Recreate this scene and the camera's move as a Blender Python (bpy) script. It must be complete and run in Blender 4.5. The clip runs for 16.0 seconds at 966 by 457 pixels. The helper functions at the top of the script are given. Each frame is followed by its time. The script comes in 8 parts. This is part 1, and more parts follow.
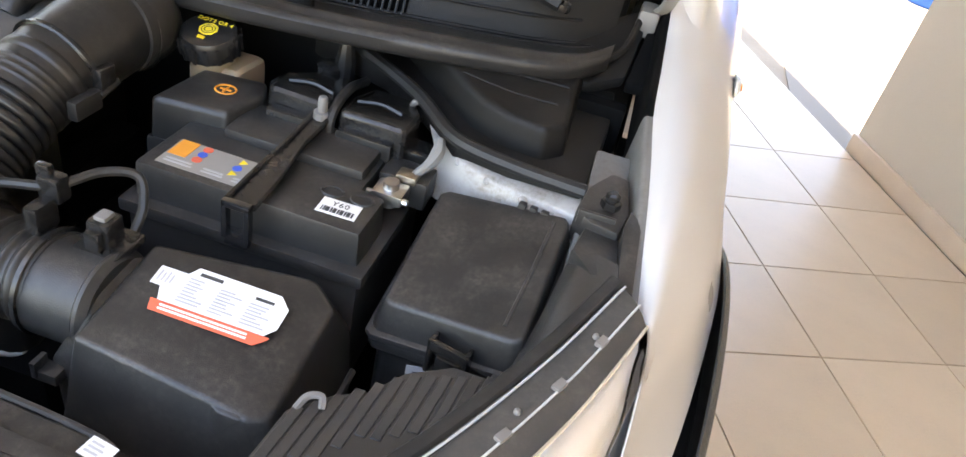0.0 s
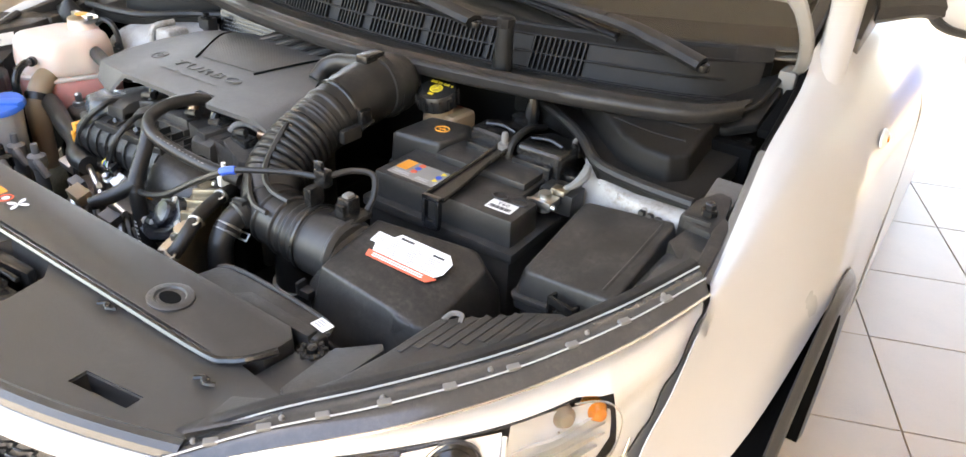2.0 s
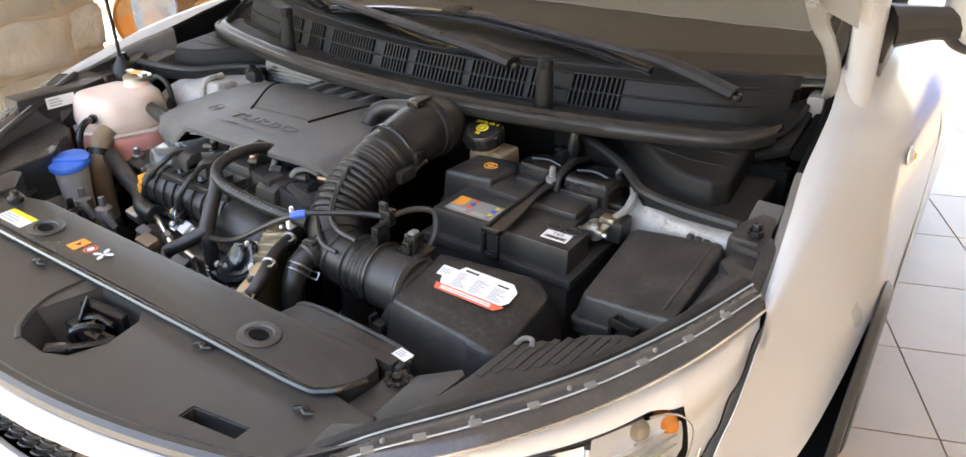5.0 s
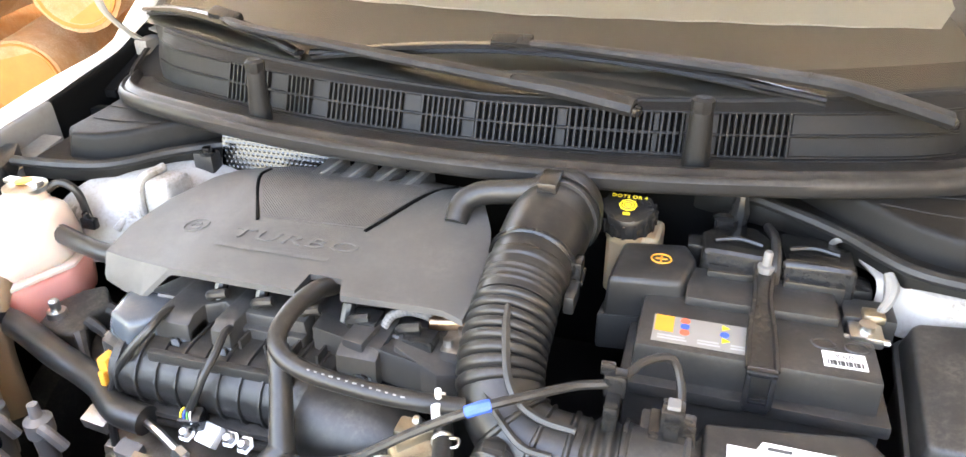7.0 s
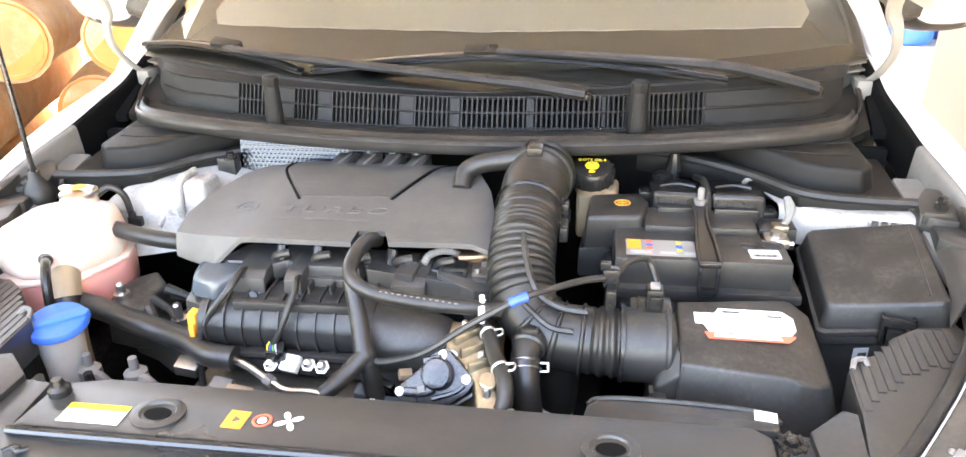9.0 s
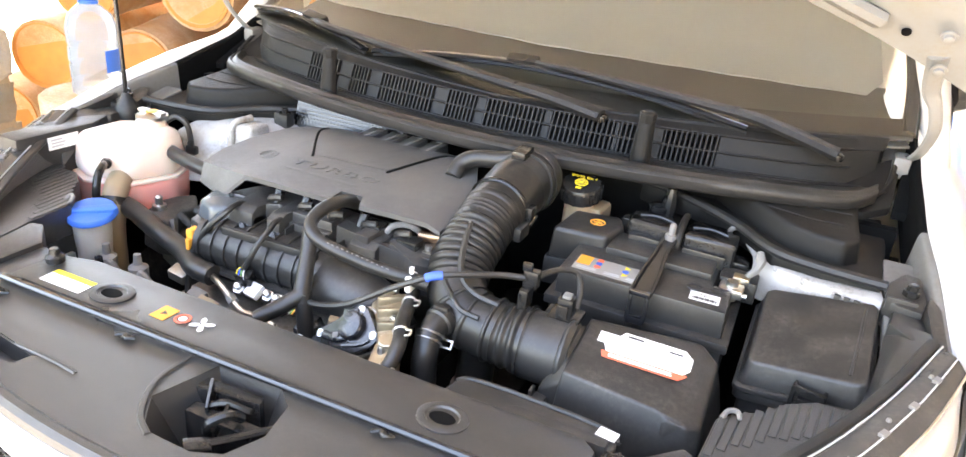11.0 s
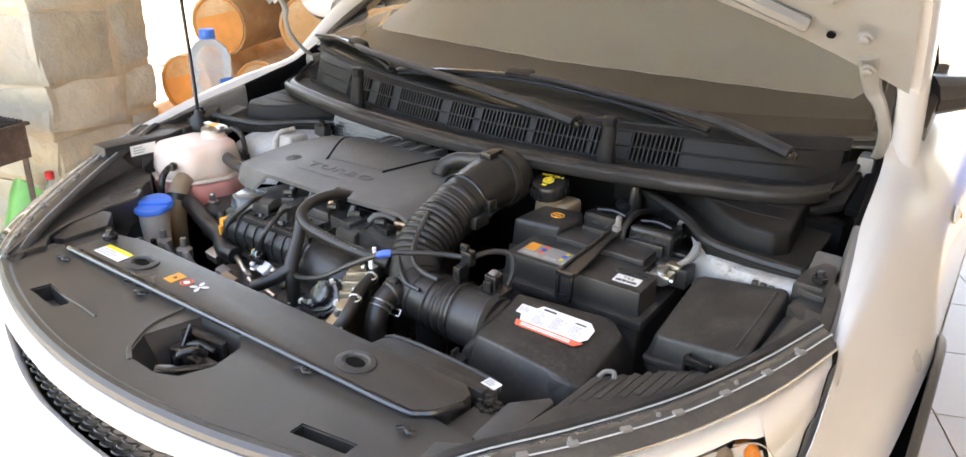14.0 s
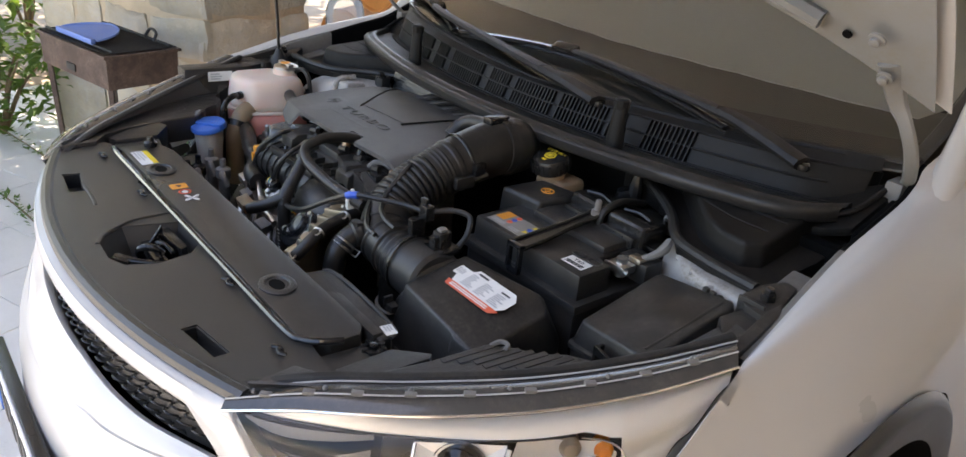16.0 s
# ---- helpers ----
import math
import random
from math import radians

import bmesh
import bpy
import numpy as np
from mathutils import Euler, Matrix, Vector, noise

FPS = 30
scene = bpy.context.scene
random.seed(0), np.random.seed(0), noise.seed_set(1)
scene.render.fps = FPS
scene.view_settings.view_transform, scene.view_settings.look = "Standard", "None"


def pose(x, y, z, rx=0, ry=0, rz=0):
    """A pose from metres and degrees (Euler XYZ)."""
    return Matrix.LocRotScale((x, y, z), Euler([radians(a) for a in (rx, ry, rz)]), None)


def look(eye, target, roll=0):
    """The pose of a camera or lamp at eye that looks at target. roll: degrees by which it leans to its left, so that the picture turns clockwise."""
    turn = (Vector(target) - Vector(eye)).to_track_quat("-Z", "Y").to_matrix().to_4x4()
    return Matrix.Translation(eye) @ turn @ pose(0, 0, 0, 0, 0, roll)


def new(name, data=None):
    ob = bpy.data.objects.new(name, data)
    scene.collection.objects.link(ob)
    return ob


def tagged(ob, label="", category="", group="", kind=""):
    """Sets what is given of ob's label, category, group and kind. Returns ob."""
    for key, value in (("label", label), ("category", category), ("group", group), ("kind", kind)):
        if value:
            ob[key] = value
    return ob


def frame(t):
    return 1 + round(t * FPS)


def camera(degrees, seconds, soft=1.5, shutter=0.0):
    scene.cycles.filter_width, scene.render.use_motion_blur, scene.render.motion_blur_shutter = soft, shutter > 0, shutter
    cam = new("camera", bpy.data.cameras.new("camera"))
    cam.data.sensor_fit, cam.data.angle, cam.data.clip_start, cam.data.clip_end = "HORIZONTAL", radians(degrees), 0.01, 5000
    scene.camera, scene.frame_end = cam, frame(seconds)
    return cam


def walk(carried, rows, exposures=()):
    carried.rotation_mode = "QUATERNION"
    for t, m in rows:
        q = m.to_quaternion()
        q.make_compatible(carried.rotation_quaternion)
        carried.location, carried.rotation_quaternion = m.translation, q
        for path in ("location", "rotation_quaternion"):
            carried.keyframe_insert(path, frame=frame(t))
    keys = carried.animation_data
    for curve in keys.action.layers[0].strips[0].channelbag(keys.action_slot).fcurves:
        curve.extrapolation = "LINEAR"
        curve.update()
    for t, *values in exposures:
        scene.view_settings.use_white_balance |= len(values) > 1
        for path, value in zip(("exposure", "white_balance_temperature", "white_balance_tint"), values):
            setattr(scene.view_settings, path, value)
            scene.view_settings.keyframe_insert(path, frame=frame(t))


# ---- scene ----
cam = camera(65.5, 16.0, soft=1.5)
PATH = [
    (0, (0.694, 0.042, 1.378), (0.484, 1.66, 0.221), 13.7),
    (0.5, (0.839, 0.011, 1.395), (-0.045, 1.459, 0.335), 11.5),
    (1, (0.964, -0.027, 1.44), (-0.11, 1.278, 0.372), 8.4),
    (1.5, (0.973, -0.096, 1.425), (-0.071, 1.292, 0.433), 3.9),
    (2, (0.948, -0.159, 1.44), (0.021, 1.284, 0.412), 3.7),
    (2.5, (0.94, -0.168, 1.44), (-0.024, 1.262, 0.427), 3.2),
    (3, (0.966, -0.179, 1.45), (-0.003, 1.261, 0.455), 4.1),
    (3.2, (0.999, -0.176, 1.453), (-0.064, 1.215, 0.486), 3.3),
    (5.3, (0.872, -0.263, 1.477), (-0.076, 1.219, 0.525), 0.5),
    (5.5, (0.821, -0.27, 1.48), (-0.106, 1.232, 0.539), 0.8),
    (6, (0.669, -0.231, 1.479), (-0.322, 1.26, 0.586), -2.0),
    (6.5, (0.518, -0.141, 1.449), (-0.307, 1.41, 0.493), 0.9),
    (7, (0.295, -0.066, 1.414), (-0.221, 1.618, 0.465), -0.4),
    (7.5, (0.221, -0.046, 1.404), (-0.211, 1.704, 0.538), 1.1),
    (8, (0.255, -0.152, 1.405), (-0.236, 1.578, 0.529), 0.5),
    (8.5, (0.287, -0.288, 1.428), (-0.126, 1.421, 0.475), -1.3),
    (9, (0.214, -0.367, 1.424), (-0.054, 1.421, 0.57), -1.3),
    (9.5, (0.233, -0.451, 1.419), (0.011, 1.361, 0.603), 2.0),
    (9.7, (0.262, -0.499, 1.42), (-0.028, 1.319, 0.638), 3.7),
    (11.8, (0.745, -0.259, 1.448), (-0.265, 1.258, 0.625), 5.5),
    (12, (0.804, -0.242, 1.456), (-0.312, 1.212, 0.655), 5.8),
    (12.5, (0.869, -0.235, 1.467), (-0.362, 1.088, 0.611), 1.9),
    (13, (0.853, -0.284, 1.455), (-0.236, 1.158, 0.598), 1.3),
    (13.5, (0.84, -0.331, 1.449), (-0.097, 1.212, 0.588), 1.6),
    (14, (0.879, -0.374, 1.465), (-0.159, 1.14, 0.671), 1.7),
    (14.5, (0.987, -0.407, 1.469), (-0.202, 0.993, 0.676), 3.3),
    (15, (1.092, -0.42, 1.463), (-0.183, 0.878, 0.632), 2.3),
    (15.5, (1.13, -0.358, 1.442), (-0.178, 0.88, 0.573), 4.8),
    (16, (1.138, -0.155, 1.446), (-0.22, 1.041, 0.595), 5.9),
]
# seconds, stops, kelvin, tint: the clip's camera adapts as it turns to and from the light
EXPOSURES = [(0.0, 3.58, 8100, 14), (0.5, 3.79, 8150, 14), (1.0, 4.08, 8200, 14), (1.5, 4.06, 8300, 14), (2.5, 3.37, 8450, 15), (3.0, 3.33, 8500, 15), (5.5, 3.34, 8400, 15), (6.0, 4.11, 8500, 15), (6.5, 4.26, 8600, 16), (7.0, 4.63, 8650, 16), (7.5, 4.8, 8650, 16), (8.5, 4.79, 8600, 16), (9.0, 4.69, 8600, 16), (9.5, 4.48, 8600, 16), (12.0, 4.2, 8400, 16), (12.5, 4.0, 8400, 16), (13.0, 3.69, 8350, 15), (13.5, 3.51, 8350, 15), (14.0, 3.45, 8300, 15), (14.5, 3.01, 8000, 15), (15.0, 2.46, 7500, 15), (15.5, 2.27, 7400, 15), (16.0, 2.41, 7650, 16)]
walk(cam, [(t, look(eye, target, roll)) for t, eye, target, roll in PATH], EXPOSURES)

# ---- light ----
world = bpy.data.worlds.new("sky")
scene.world = world
world.use_nodes = True
wn, wl = world.node_tree.nodes, world.node_tree.links
sky = wn.new("ShaderNodeTexSky")
sky.sky_type = "NISHITA"
sky.sun_disc = False
SUN_EL, SUN_AZ = radians(62), radians(285)
sky.sun_elevation, sky.sun_rotation = SUN_EL, SUN_AZ
bg = wn["Background"]
wl.new(sky.outputs[0], bg.inputs[0])
bg.inputs[1].default_value = 0.15
sun = new("sun", bpy.data.lights.new("sun", "SUN"))
sun.data.energy, sun.data.angle, sun.data.color = 4.0, radians(0.6), (1.0, 0.95, 0.87)
# the sun stands at the azimuth and height that the sky names
sun_dir = Vector((math.sin(SUN_AZ) * math.cos(SUN_EL), math.cos(SUN_AZ) * math.cos(SUN_EL), math.sin(SUN_EL)))
sun.matrix_world = look(sun_dir * 30, (0, 0, 0))


# ---- materials ----
def mat(name, base, rough=0.5, metal=0.0, var=0.25, scale=8.0, fine=0.0, fscale=900.0, coat=0.0, dust=None, damt=0.0, dscale=14.0, spec=0.4, trans=0.0, sss=0.0, edge_pale=0.0, settle=0.30):
    """Base colour with broad and fine variation, fine relief, and an uneven layer of dust that lies thickest on what faces up."""
    m = bpy.data.materials.new(name)
    m.use_nodes = True
    n, l = m.node_tree.nodes, m.node_tree.links
    b = n["Principled BSDF"]
    tc = n.new("ShaderNodeTexCoord")
    big = n.new("ShaderNodeTexNoise")
    big.inputs["Scale"].default_value, big.inputs["Detail"].default_value = scale, 6
    l.new(tc.outputs["Object"], big.inputs["Vector"])
    ramp = n.new("ShaderNodeMix")
    ramp.data_type = "RGBA"
    ramp.inputs[6].default_value = (*[c * (1 - var) for c in base], 1)
    ramp.inputs[7].default_value = (*[min(1, c * (1 + var)) for c in base], 1)
    l.new(big.outputs["Fac"], ramp.inputs[0])
    col = ramp.outputs[2]
    rgh = n.new("ShaderNodeMapRange")
    rgh.inputs[3].default_value, rgh.inputs[4].default_value = max(0.02, rough * 0.8), min(1, rough * 1.2)
    l.new(big.outputs["Fac"], rgh.inputs[0])
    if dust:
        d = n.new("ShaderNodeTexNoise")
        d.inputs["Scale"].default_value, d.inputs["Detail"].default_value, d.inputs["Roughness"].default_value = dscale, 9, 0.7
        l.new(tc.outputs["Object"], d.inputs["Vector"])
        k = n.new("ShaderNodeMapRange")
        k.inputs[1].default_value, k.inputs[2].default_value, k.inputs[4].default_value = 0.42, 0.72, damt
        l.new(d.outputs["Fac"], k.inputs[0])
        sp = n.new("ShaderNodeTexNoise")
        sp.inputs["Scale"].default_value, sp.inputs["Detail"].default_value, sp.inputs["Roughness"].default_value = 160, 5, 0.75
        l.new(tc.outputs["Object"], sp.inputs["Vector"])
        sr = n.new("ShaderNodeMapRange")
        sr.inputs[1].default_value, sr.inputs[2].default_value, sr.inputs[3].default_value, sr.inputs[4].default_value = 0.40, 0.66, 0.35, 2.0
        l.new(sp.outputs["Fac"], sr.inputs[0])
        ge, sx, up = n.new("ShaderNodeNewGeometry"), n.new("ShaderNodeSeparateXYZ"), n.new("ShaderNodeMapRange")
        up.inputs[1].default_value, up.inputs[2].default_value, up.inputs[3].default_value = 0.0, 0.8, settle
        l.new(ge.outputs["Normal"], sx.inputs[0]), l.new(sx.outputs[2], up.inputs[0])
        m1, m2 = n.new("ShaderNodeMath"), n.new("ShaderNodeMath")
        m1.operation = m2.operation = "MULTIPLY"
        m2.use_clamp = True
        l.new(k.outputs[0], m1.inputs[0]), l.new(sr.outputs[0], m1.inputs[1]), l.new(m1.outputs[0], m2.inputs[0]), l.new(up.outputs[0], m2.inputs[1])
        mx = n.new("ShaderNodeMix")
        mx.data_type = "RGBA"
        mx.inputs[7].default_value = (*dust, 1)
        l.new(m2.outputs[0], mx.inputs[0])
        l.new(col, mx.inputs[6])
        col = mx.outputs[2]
    # base colour mixed paler along convex edges
    if edge_pale:
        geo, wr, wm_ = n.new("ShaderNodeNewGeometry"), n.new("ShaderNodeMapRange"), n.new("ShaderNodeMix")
        wr.inputs[1].default_value, wr.inputs[2].default_value, wr.inputs[4].default_value = 0.51, 0.60, edge_pale
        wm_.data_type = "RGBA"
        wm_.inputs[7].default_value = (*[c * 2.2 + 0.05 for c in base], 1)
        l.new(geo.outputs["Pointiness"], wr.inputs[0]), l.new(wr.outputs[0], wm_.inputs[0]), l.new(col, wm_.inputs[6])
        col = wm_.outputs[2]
    l.new(col, b.inputs["Base Color"])
    l.new(rgh.outputs[0], b.inputs["Roughness"])
    b.inputs["Metallic"].default_value = metal
    b.inputs["Coat Weight"].default_value = coat
    b.inputs["Coat Roughness"].default_value = 0.06
    b.inputs["Specular IOR Level"].default_value = spec
    if trans:
        b.inputs["Transmission Weight"].default_value = trans
    if sss:
        b.inputs["Subsurface Weight"].default_value = sss
        b.inputs["Subsurface Radius"].default_value = (0.02, 0.01, 0.008)
    if fine:
        f = n.new("ShaderNodeTexNoise")
        f.inputs["Scale"].default_value, f.inputs["Detail"].default_value = fscale, 3
        l.new(tc.outputs["Object"], f.inputs["Vector"])
        bp = n.new("ShaderNodeBump")
        bp.inputs["Strength"].default_value, bp.inputs["Distance"].default_value = fine, 0.002
        l.new(f.outputs["Fac"], bp.inputs["Height"])
        l.new(bp.outputs[0], b.inputs["Normal"])
    return m


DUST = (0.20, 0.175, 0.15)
M_PLAST = mat("black_plastic", (0.0170, 0.0162, 0.0154), 0.34, fine=0.22, dust=DUST, damt=0.17, dscale=22, edge_pale=0.12)
M_COVER = mat("engine_cover_plastic", (0.070, 0.067, 0.063), 0.46, fine=0.3, fscale=1400, dust=DUST, damt=0.22, dscale=18, edge_pale=0.12)
M_TRIM = mat("trim_plastic", (0.0195, 0.0188, 0.0180), 0.30, fine=0.28, dust=DUST, damt=0.08, dscale=9, edge_pale=0.12, spec=0.6)
M_GLOSSPL = mat("smooth_black_plastic", (0.0075, 0.0070, 0.0066), 0.25, fine=0.05, dust=DUST, damt=0.08, edge_pale=0.12)
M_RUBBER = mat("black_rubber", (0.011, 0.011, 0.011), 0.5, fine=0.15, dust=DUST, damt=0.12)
M_HOSE = mat("hose_rubber", (0.0140, 0.0130, 0.0120), 0.34, fine=0.12, dust=DUST, damt=0.10, edge_pale=0.12)
# near-black base: shade of bay depths and gaps put into the colour
M_DARK = mat("near_black_shade", (0.003, 0.003, 0.003), 0.8, spec=0.08)
M_COWL = mat("cowl_plastic", (0.0060, 0.0056, 0.0052), 0.50, spec=0.20, fine=0.28, dust=DUST, damt=0.06, dscale=7, edge_pale=0.12)
M_PAINT = mat("white_paint", (0.485, 0.475, 0.46), 0.30, var=0.025, scale=2.0, coat=0.45, fine=0.01)
# car white, darkened: shade under the raised bonnet put into the colour
M_INNERP = mat("white_paint_shaded", (0.205, 0.201, 0.191), 0.34, var=0.10, scale=9, dust=(0.20, 0.175, 0.14), settle=0.9, damt=0.55, dscale=13)
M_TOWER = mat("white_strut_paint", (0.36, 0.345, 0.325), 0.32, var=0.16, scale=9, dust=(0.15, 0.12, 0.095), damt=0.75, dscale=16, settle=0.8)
# a darker grey than the white of the body
M_GUTTER = mat("gutter_grey", (0.15, 0.145, 0.135), 0.45, var=0.15, scale=12, dust=(0.10, 0.085, 0.07), damt=0.6, dscale=11, settle=0.8)
M_SILVLAB = mat("silver_grey_label", (0.30, 0.29, 0.27), 0.38, var=0.12, scale=40, metal=0.3)
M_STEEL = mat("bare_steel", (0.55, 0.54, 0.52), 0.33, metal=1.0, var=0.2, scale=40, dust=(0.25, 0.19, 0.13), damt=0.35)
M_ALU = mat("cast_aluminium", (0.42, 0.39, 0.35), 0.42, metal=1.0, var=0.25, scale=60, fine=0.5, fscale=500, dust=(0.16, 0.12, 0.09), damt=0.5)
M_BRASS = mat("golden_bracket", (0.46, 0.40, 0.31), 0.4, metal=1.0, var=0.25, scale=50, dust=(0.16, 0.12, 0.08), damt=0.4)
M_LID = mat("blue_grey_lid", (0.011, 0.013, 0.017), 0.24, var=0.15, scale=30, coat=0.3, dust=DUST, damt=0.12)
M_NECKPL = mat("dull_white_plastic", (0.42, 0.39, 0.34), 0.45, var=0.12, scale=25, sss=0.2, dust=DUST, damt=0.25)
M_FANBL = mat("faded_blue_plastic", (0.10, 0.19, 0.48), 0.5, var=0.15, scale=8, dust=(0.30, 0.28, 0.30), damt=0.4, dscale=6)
M_SHIELD = mat("foil_heat_shield", (0.050, 0.052, 0.058), 0.2, metal=1.0, var=0.1, scale=60)
M_CHROME = mat("chrome", (0.85, 0.85, 0.86), 0.12, metal=1.0, var=0.04, scale=30)
M_WLABEL = mat("white_label", (0.75, 0.74, 0.71), 0.45, var=0.06, scale=60)
M_RED = mat("red_print", (0.72, 0.13, 0.07), 0.5, var=0.1, scale=80)
M_ORANGE = mat("orange_print", (0.75, 0.30, 0.04), 0.5, var=0.1, scale=80)
M_YELLOW = mat("yellow_print", (0.80, 0.58, 0.03), 0.5, var=0.1, scale=80)
M_BLUE = mat("blue_plastic", (0.02, 0.12, 0.46), 0.42, var=0.15, scale=25, dust=DUST, damt=0.15)
M_BLUET = mat("blue_tape", (0.03, 0.10, 0.50), 0.45, var=0.15, scale=60)
M_PRINT = mat("dark_print", (0.05, 0.05, 0.05), 0.6, var=0.1)
M_GREYPR = mat("grey_print", (0.42, 0.42, 0.42), 0.6, var=0.1)
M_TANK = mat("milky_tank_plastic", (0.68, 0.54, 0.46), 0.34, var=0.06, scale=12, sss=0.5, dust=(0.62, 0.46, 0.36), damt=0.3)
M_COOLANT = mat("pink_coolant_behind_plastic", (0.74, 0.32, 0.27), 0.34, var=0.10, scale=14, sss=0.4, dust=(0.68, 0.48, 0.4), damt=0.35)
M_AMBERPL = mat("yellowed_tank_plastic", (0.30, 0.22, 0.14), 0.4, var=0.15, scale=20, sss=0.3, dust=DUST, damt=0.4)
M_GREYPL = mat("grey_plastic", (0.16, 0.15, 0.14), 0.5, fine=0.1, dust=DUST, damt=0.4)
M_REFL = mat("reflector_chrome", (0.75, 0.75, 0.75), 0.30, metal=0.75, var=0.1, scale=60)
M_SILVER = mat("silver_bezel", (0.92, 0.89, 0.84), 0.45, metal=0.25, var=0.05, scale=20)
M_AMBER = mat("amber_lens", (0.85, 0.25, 0.02), 0.15, var=0.1, scale=50, coat=0.6)
M_HLTRIM = mat("headlight_flange", (0.040, 0.039, 0.038), 0.22, var=0.15, scale=18, coat=0.6, dust=DUST, damt=0.15)
M_HLIN = mat("headlight_housing", (0.03, 0.03, 0.032), 0.3, var=0.1, scale=20)
M_SMOKE = mat("smoked_grey_plastic", (0.18, 0.173, 0.165), 0.35, var=0.1, scale=20)
M_ENDSH = mat("blue_grey_plastic", (0.055, 0.066, 0.078), 0.24, var=0.12, scale=20, coat=0.3, dust=DUST, damt=0.15)
M_COPPER = mat("browned_metal", (0.45, 0.28, 0.17), 0.35, metal=1.0, var=0.3, scale=50, dust=(0.12, 0.08, 0.06), damt=0.5)
# black border lifted to brown-grey: bonnet reflection put into the colour
M_BORDER = mat("glass_border_haze", (0.100, 0.090, 0.078), 0.2, var=0.1, spec=0.9)
M_DASH = mat("dashboard_skin", (0.140, 0.125, 0.107), 0.6, fine=0.3, fscale=700)
M_CAST = mat("cast_iron", (0.017, 0.0145, 0.012), 0.45, var=0.4, scale=30, fine=0.3, fscale=500, dust=(0.24, 0.20, 0.15), damt=0.30, dscale=26, edge_pale=0.15)
# a greyer base than black_plastic
M_LEDGE = mat("ledge_grey_plastic", (0.030, 0.029, 0.028), 0.38, fine=0.2, dust=DUST, damt=0.15, dscale=22, edge_pale=0.12)
M_PAVE = mat("concrete_paving", (0.17, 0.152, 0.13), 0.8, var=0.12, scale=2, fine=0.4, fscale=60)
M_BAR = mat("glossy_black_steel", (0.012, 0.012, 0.013), 0.12, var=0.1, coat=0.5)
M_TYRE = mat("tyre_rubber", (0.022, 0.021, 0.02), 0.75, fine=0.4, fscale=300, dust=DUST, damt=0.35)
M_RIM = mat("alloy_rim", (0.50, 0.50, 0.51), 0.32, metal=0.9, var=0.08, scale=20)
M_WALLP = mat("cream_wall_plaster", (0.54, 0.49, 0.42), 0.85, var=0.05, scale=3, fine=0.3, fscale=120)
M_CEIL = mat("ceiling_plaster", (0.45, 0.42, 0.375), 0.9, var=0.05, scale=2, fine=0.3, fscale=90)
M_TILEP = mat("pale_tile_glaze", (0.66, 0.63, 0.585), 0.35, var=0.07, scale=3.5, dust=(0.45, 0.41, 0.35), damt=0.30, dscale=5)
M_TILE = mat("floor_tile_glaze", (0.53, 0.425, 0.315), 0.35, var=0.07, scale=3.5, dust=(0.42, 0.35, 0.27), damt=0.35, dscale=5)
M_GROUT = mat("tile_grout", (0.30, 0.225, 0.15), 0.9, var=0.2, scale=20)
M_SKIRT = mat("stone_skirting", (0.55, 0.45, 0.36), 0.5, var=0.12, scale=10)
M_MORTAR = mat("lime_mortar", (0.50, 0.40, 0.28), 0.95, var=0.2, scale=9, fine=0.8, fscale=60)
M_RUST = mat("rusty_painted_steel", (0.060, 0.036, 0.027), 0.7, var=0.35, scale=12, fine=0.3, fscale=200, dust=(0.26, 0.18, 0.13), settle=0.9, damt=0.5, dscale=9)
M_GRATE = mat("sooty_iron", (0.02, 0.02, 0.02), 0.6, var=0.3, scale=40)
M_BARK = mat("peeled_log", (0.48, 0.27, 0.12), 0.75, var=0.35, scale=9, fine=0.6, fscale=70, dust=(0.72, 0.58, 0.42), settle=0.9, damt=0.8, dscale=3)
M_LOGEND = mat("sawn_log_end", (0.62, 0.27, 0.08), 0.7, var=0.25, scale=16, fine=0.4, fscale=160)
M_EARTH = mat("dusty_ground", (0.24, 0.20, 0.15), 0.95, var=0.3, scale=2, fine=1.0, fscale=40)
M_LEAF = mat("leaf_green", (0.05, 0.10, 0.022), 0.5, var=0.5, scale=5)
M_STALK = mat("dry_stalk", (0.16, 0.11, 0.06), 0.8, var=0.3, scale=20)
M_SHADE = mat("tan_sunshade_foil", (0.71, 0.685, 0.63), 0.5, var=0.06, scale=5, fine=0.2, fscale=60)
M_CLOTH = mat("black_seat_cloth", (0.02, 0.02, 0.02), 0.9, var=0.2)
M_GREENB = mat("green_bag_print", (0.10, 0.34, 0.08), 0.4, var=0.25, scale=14)
M_REDCAP = mat("red_cap_plastic", (0.6, 0.03, 0.03), 0.4, var=0.1)


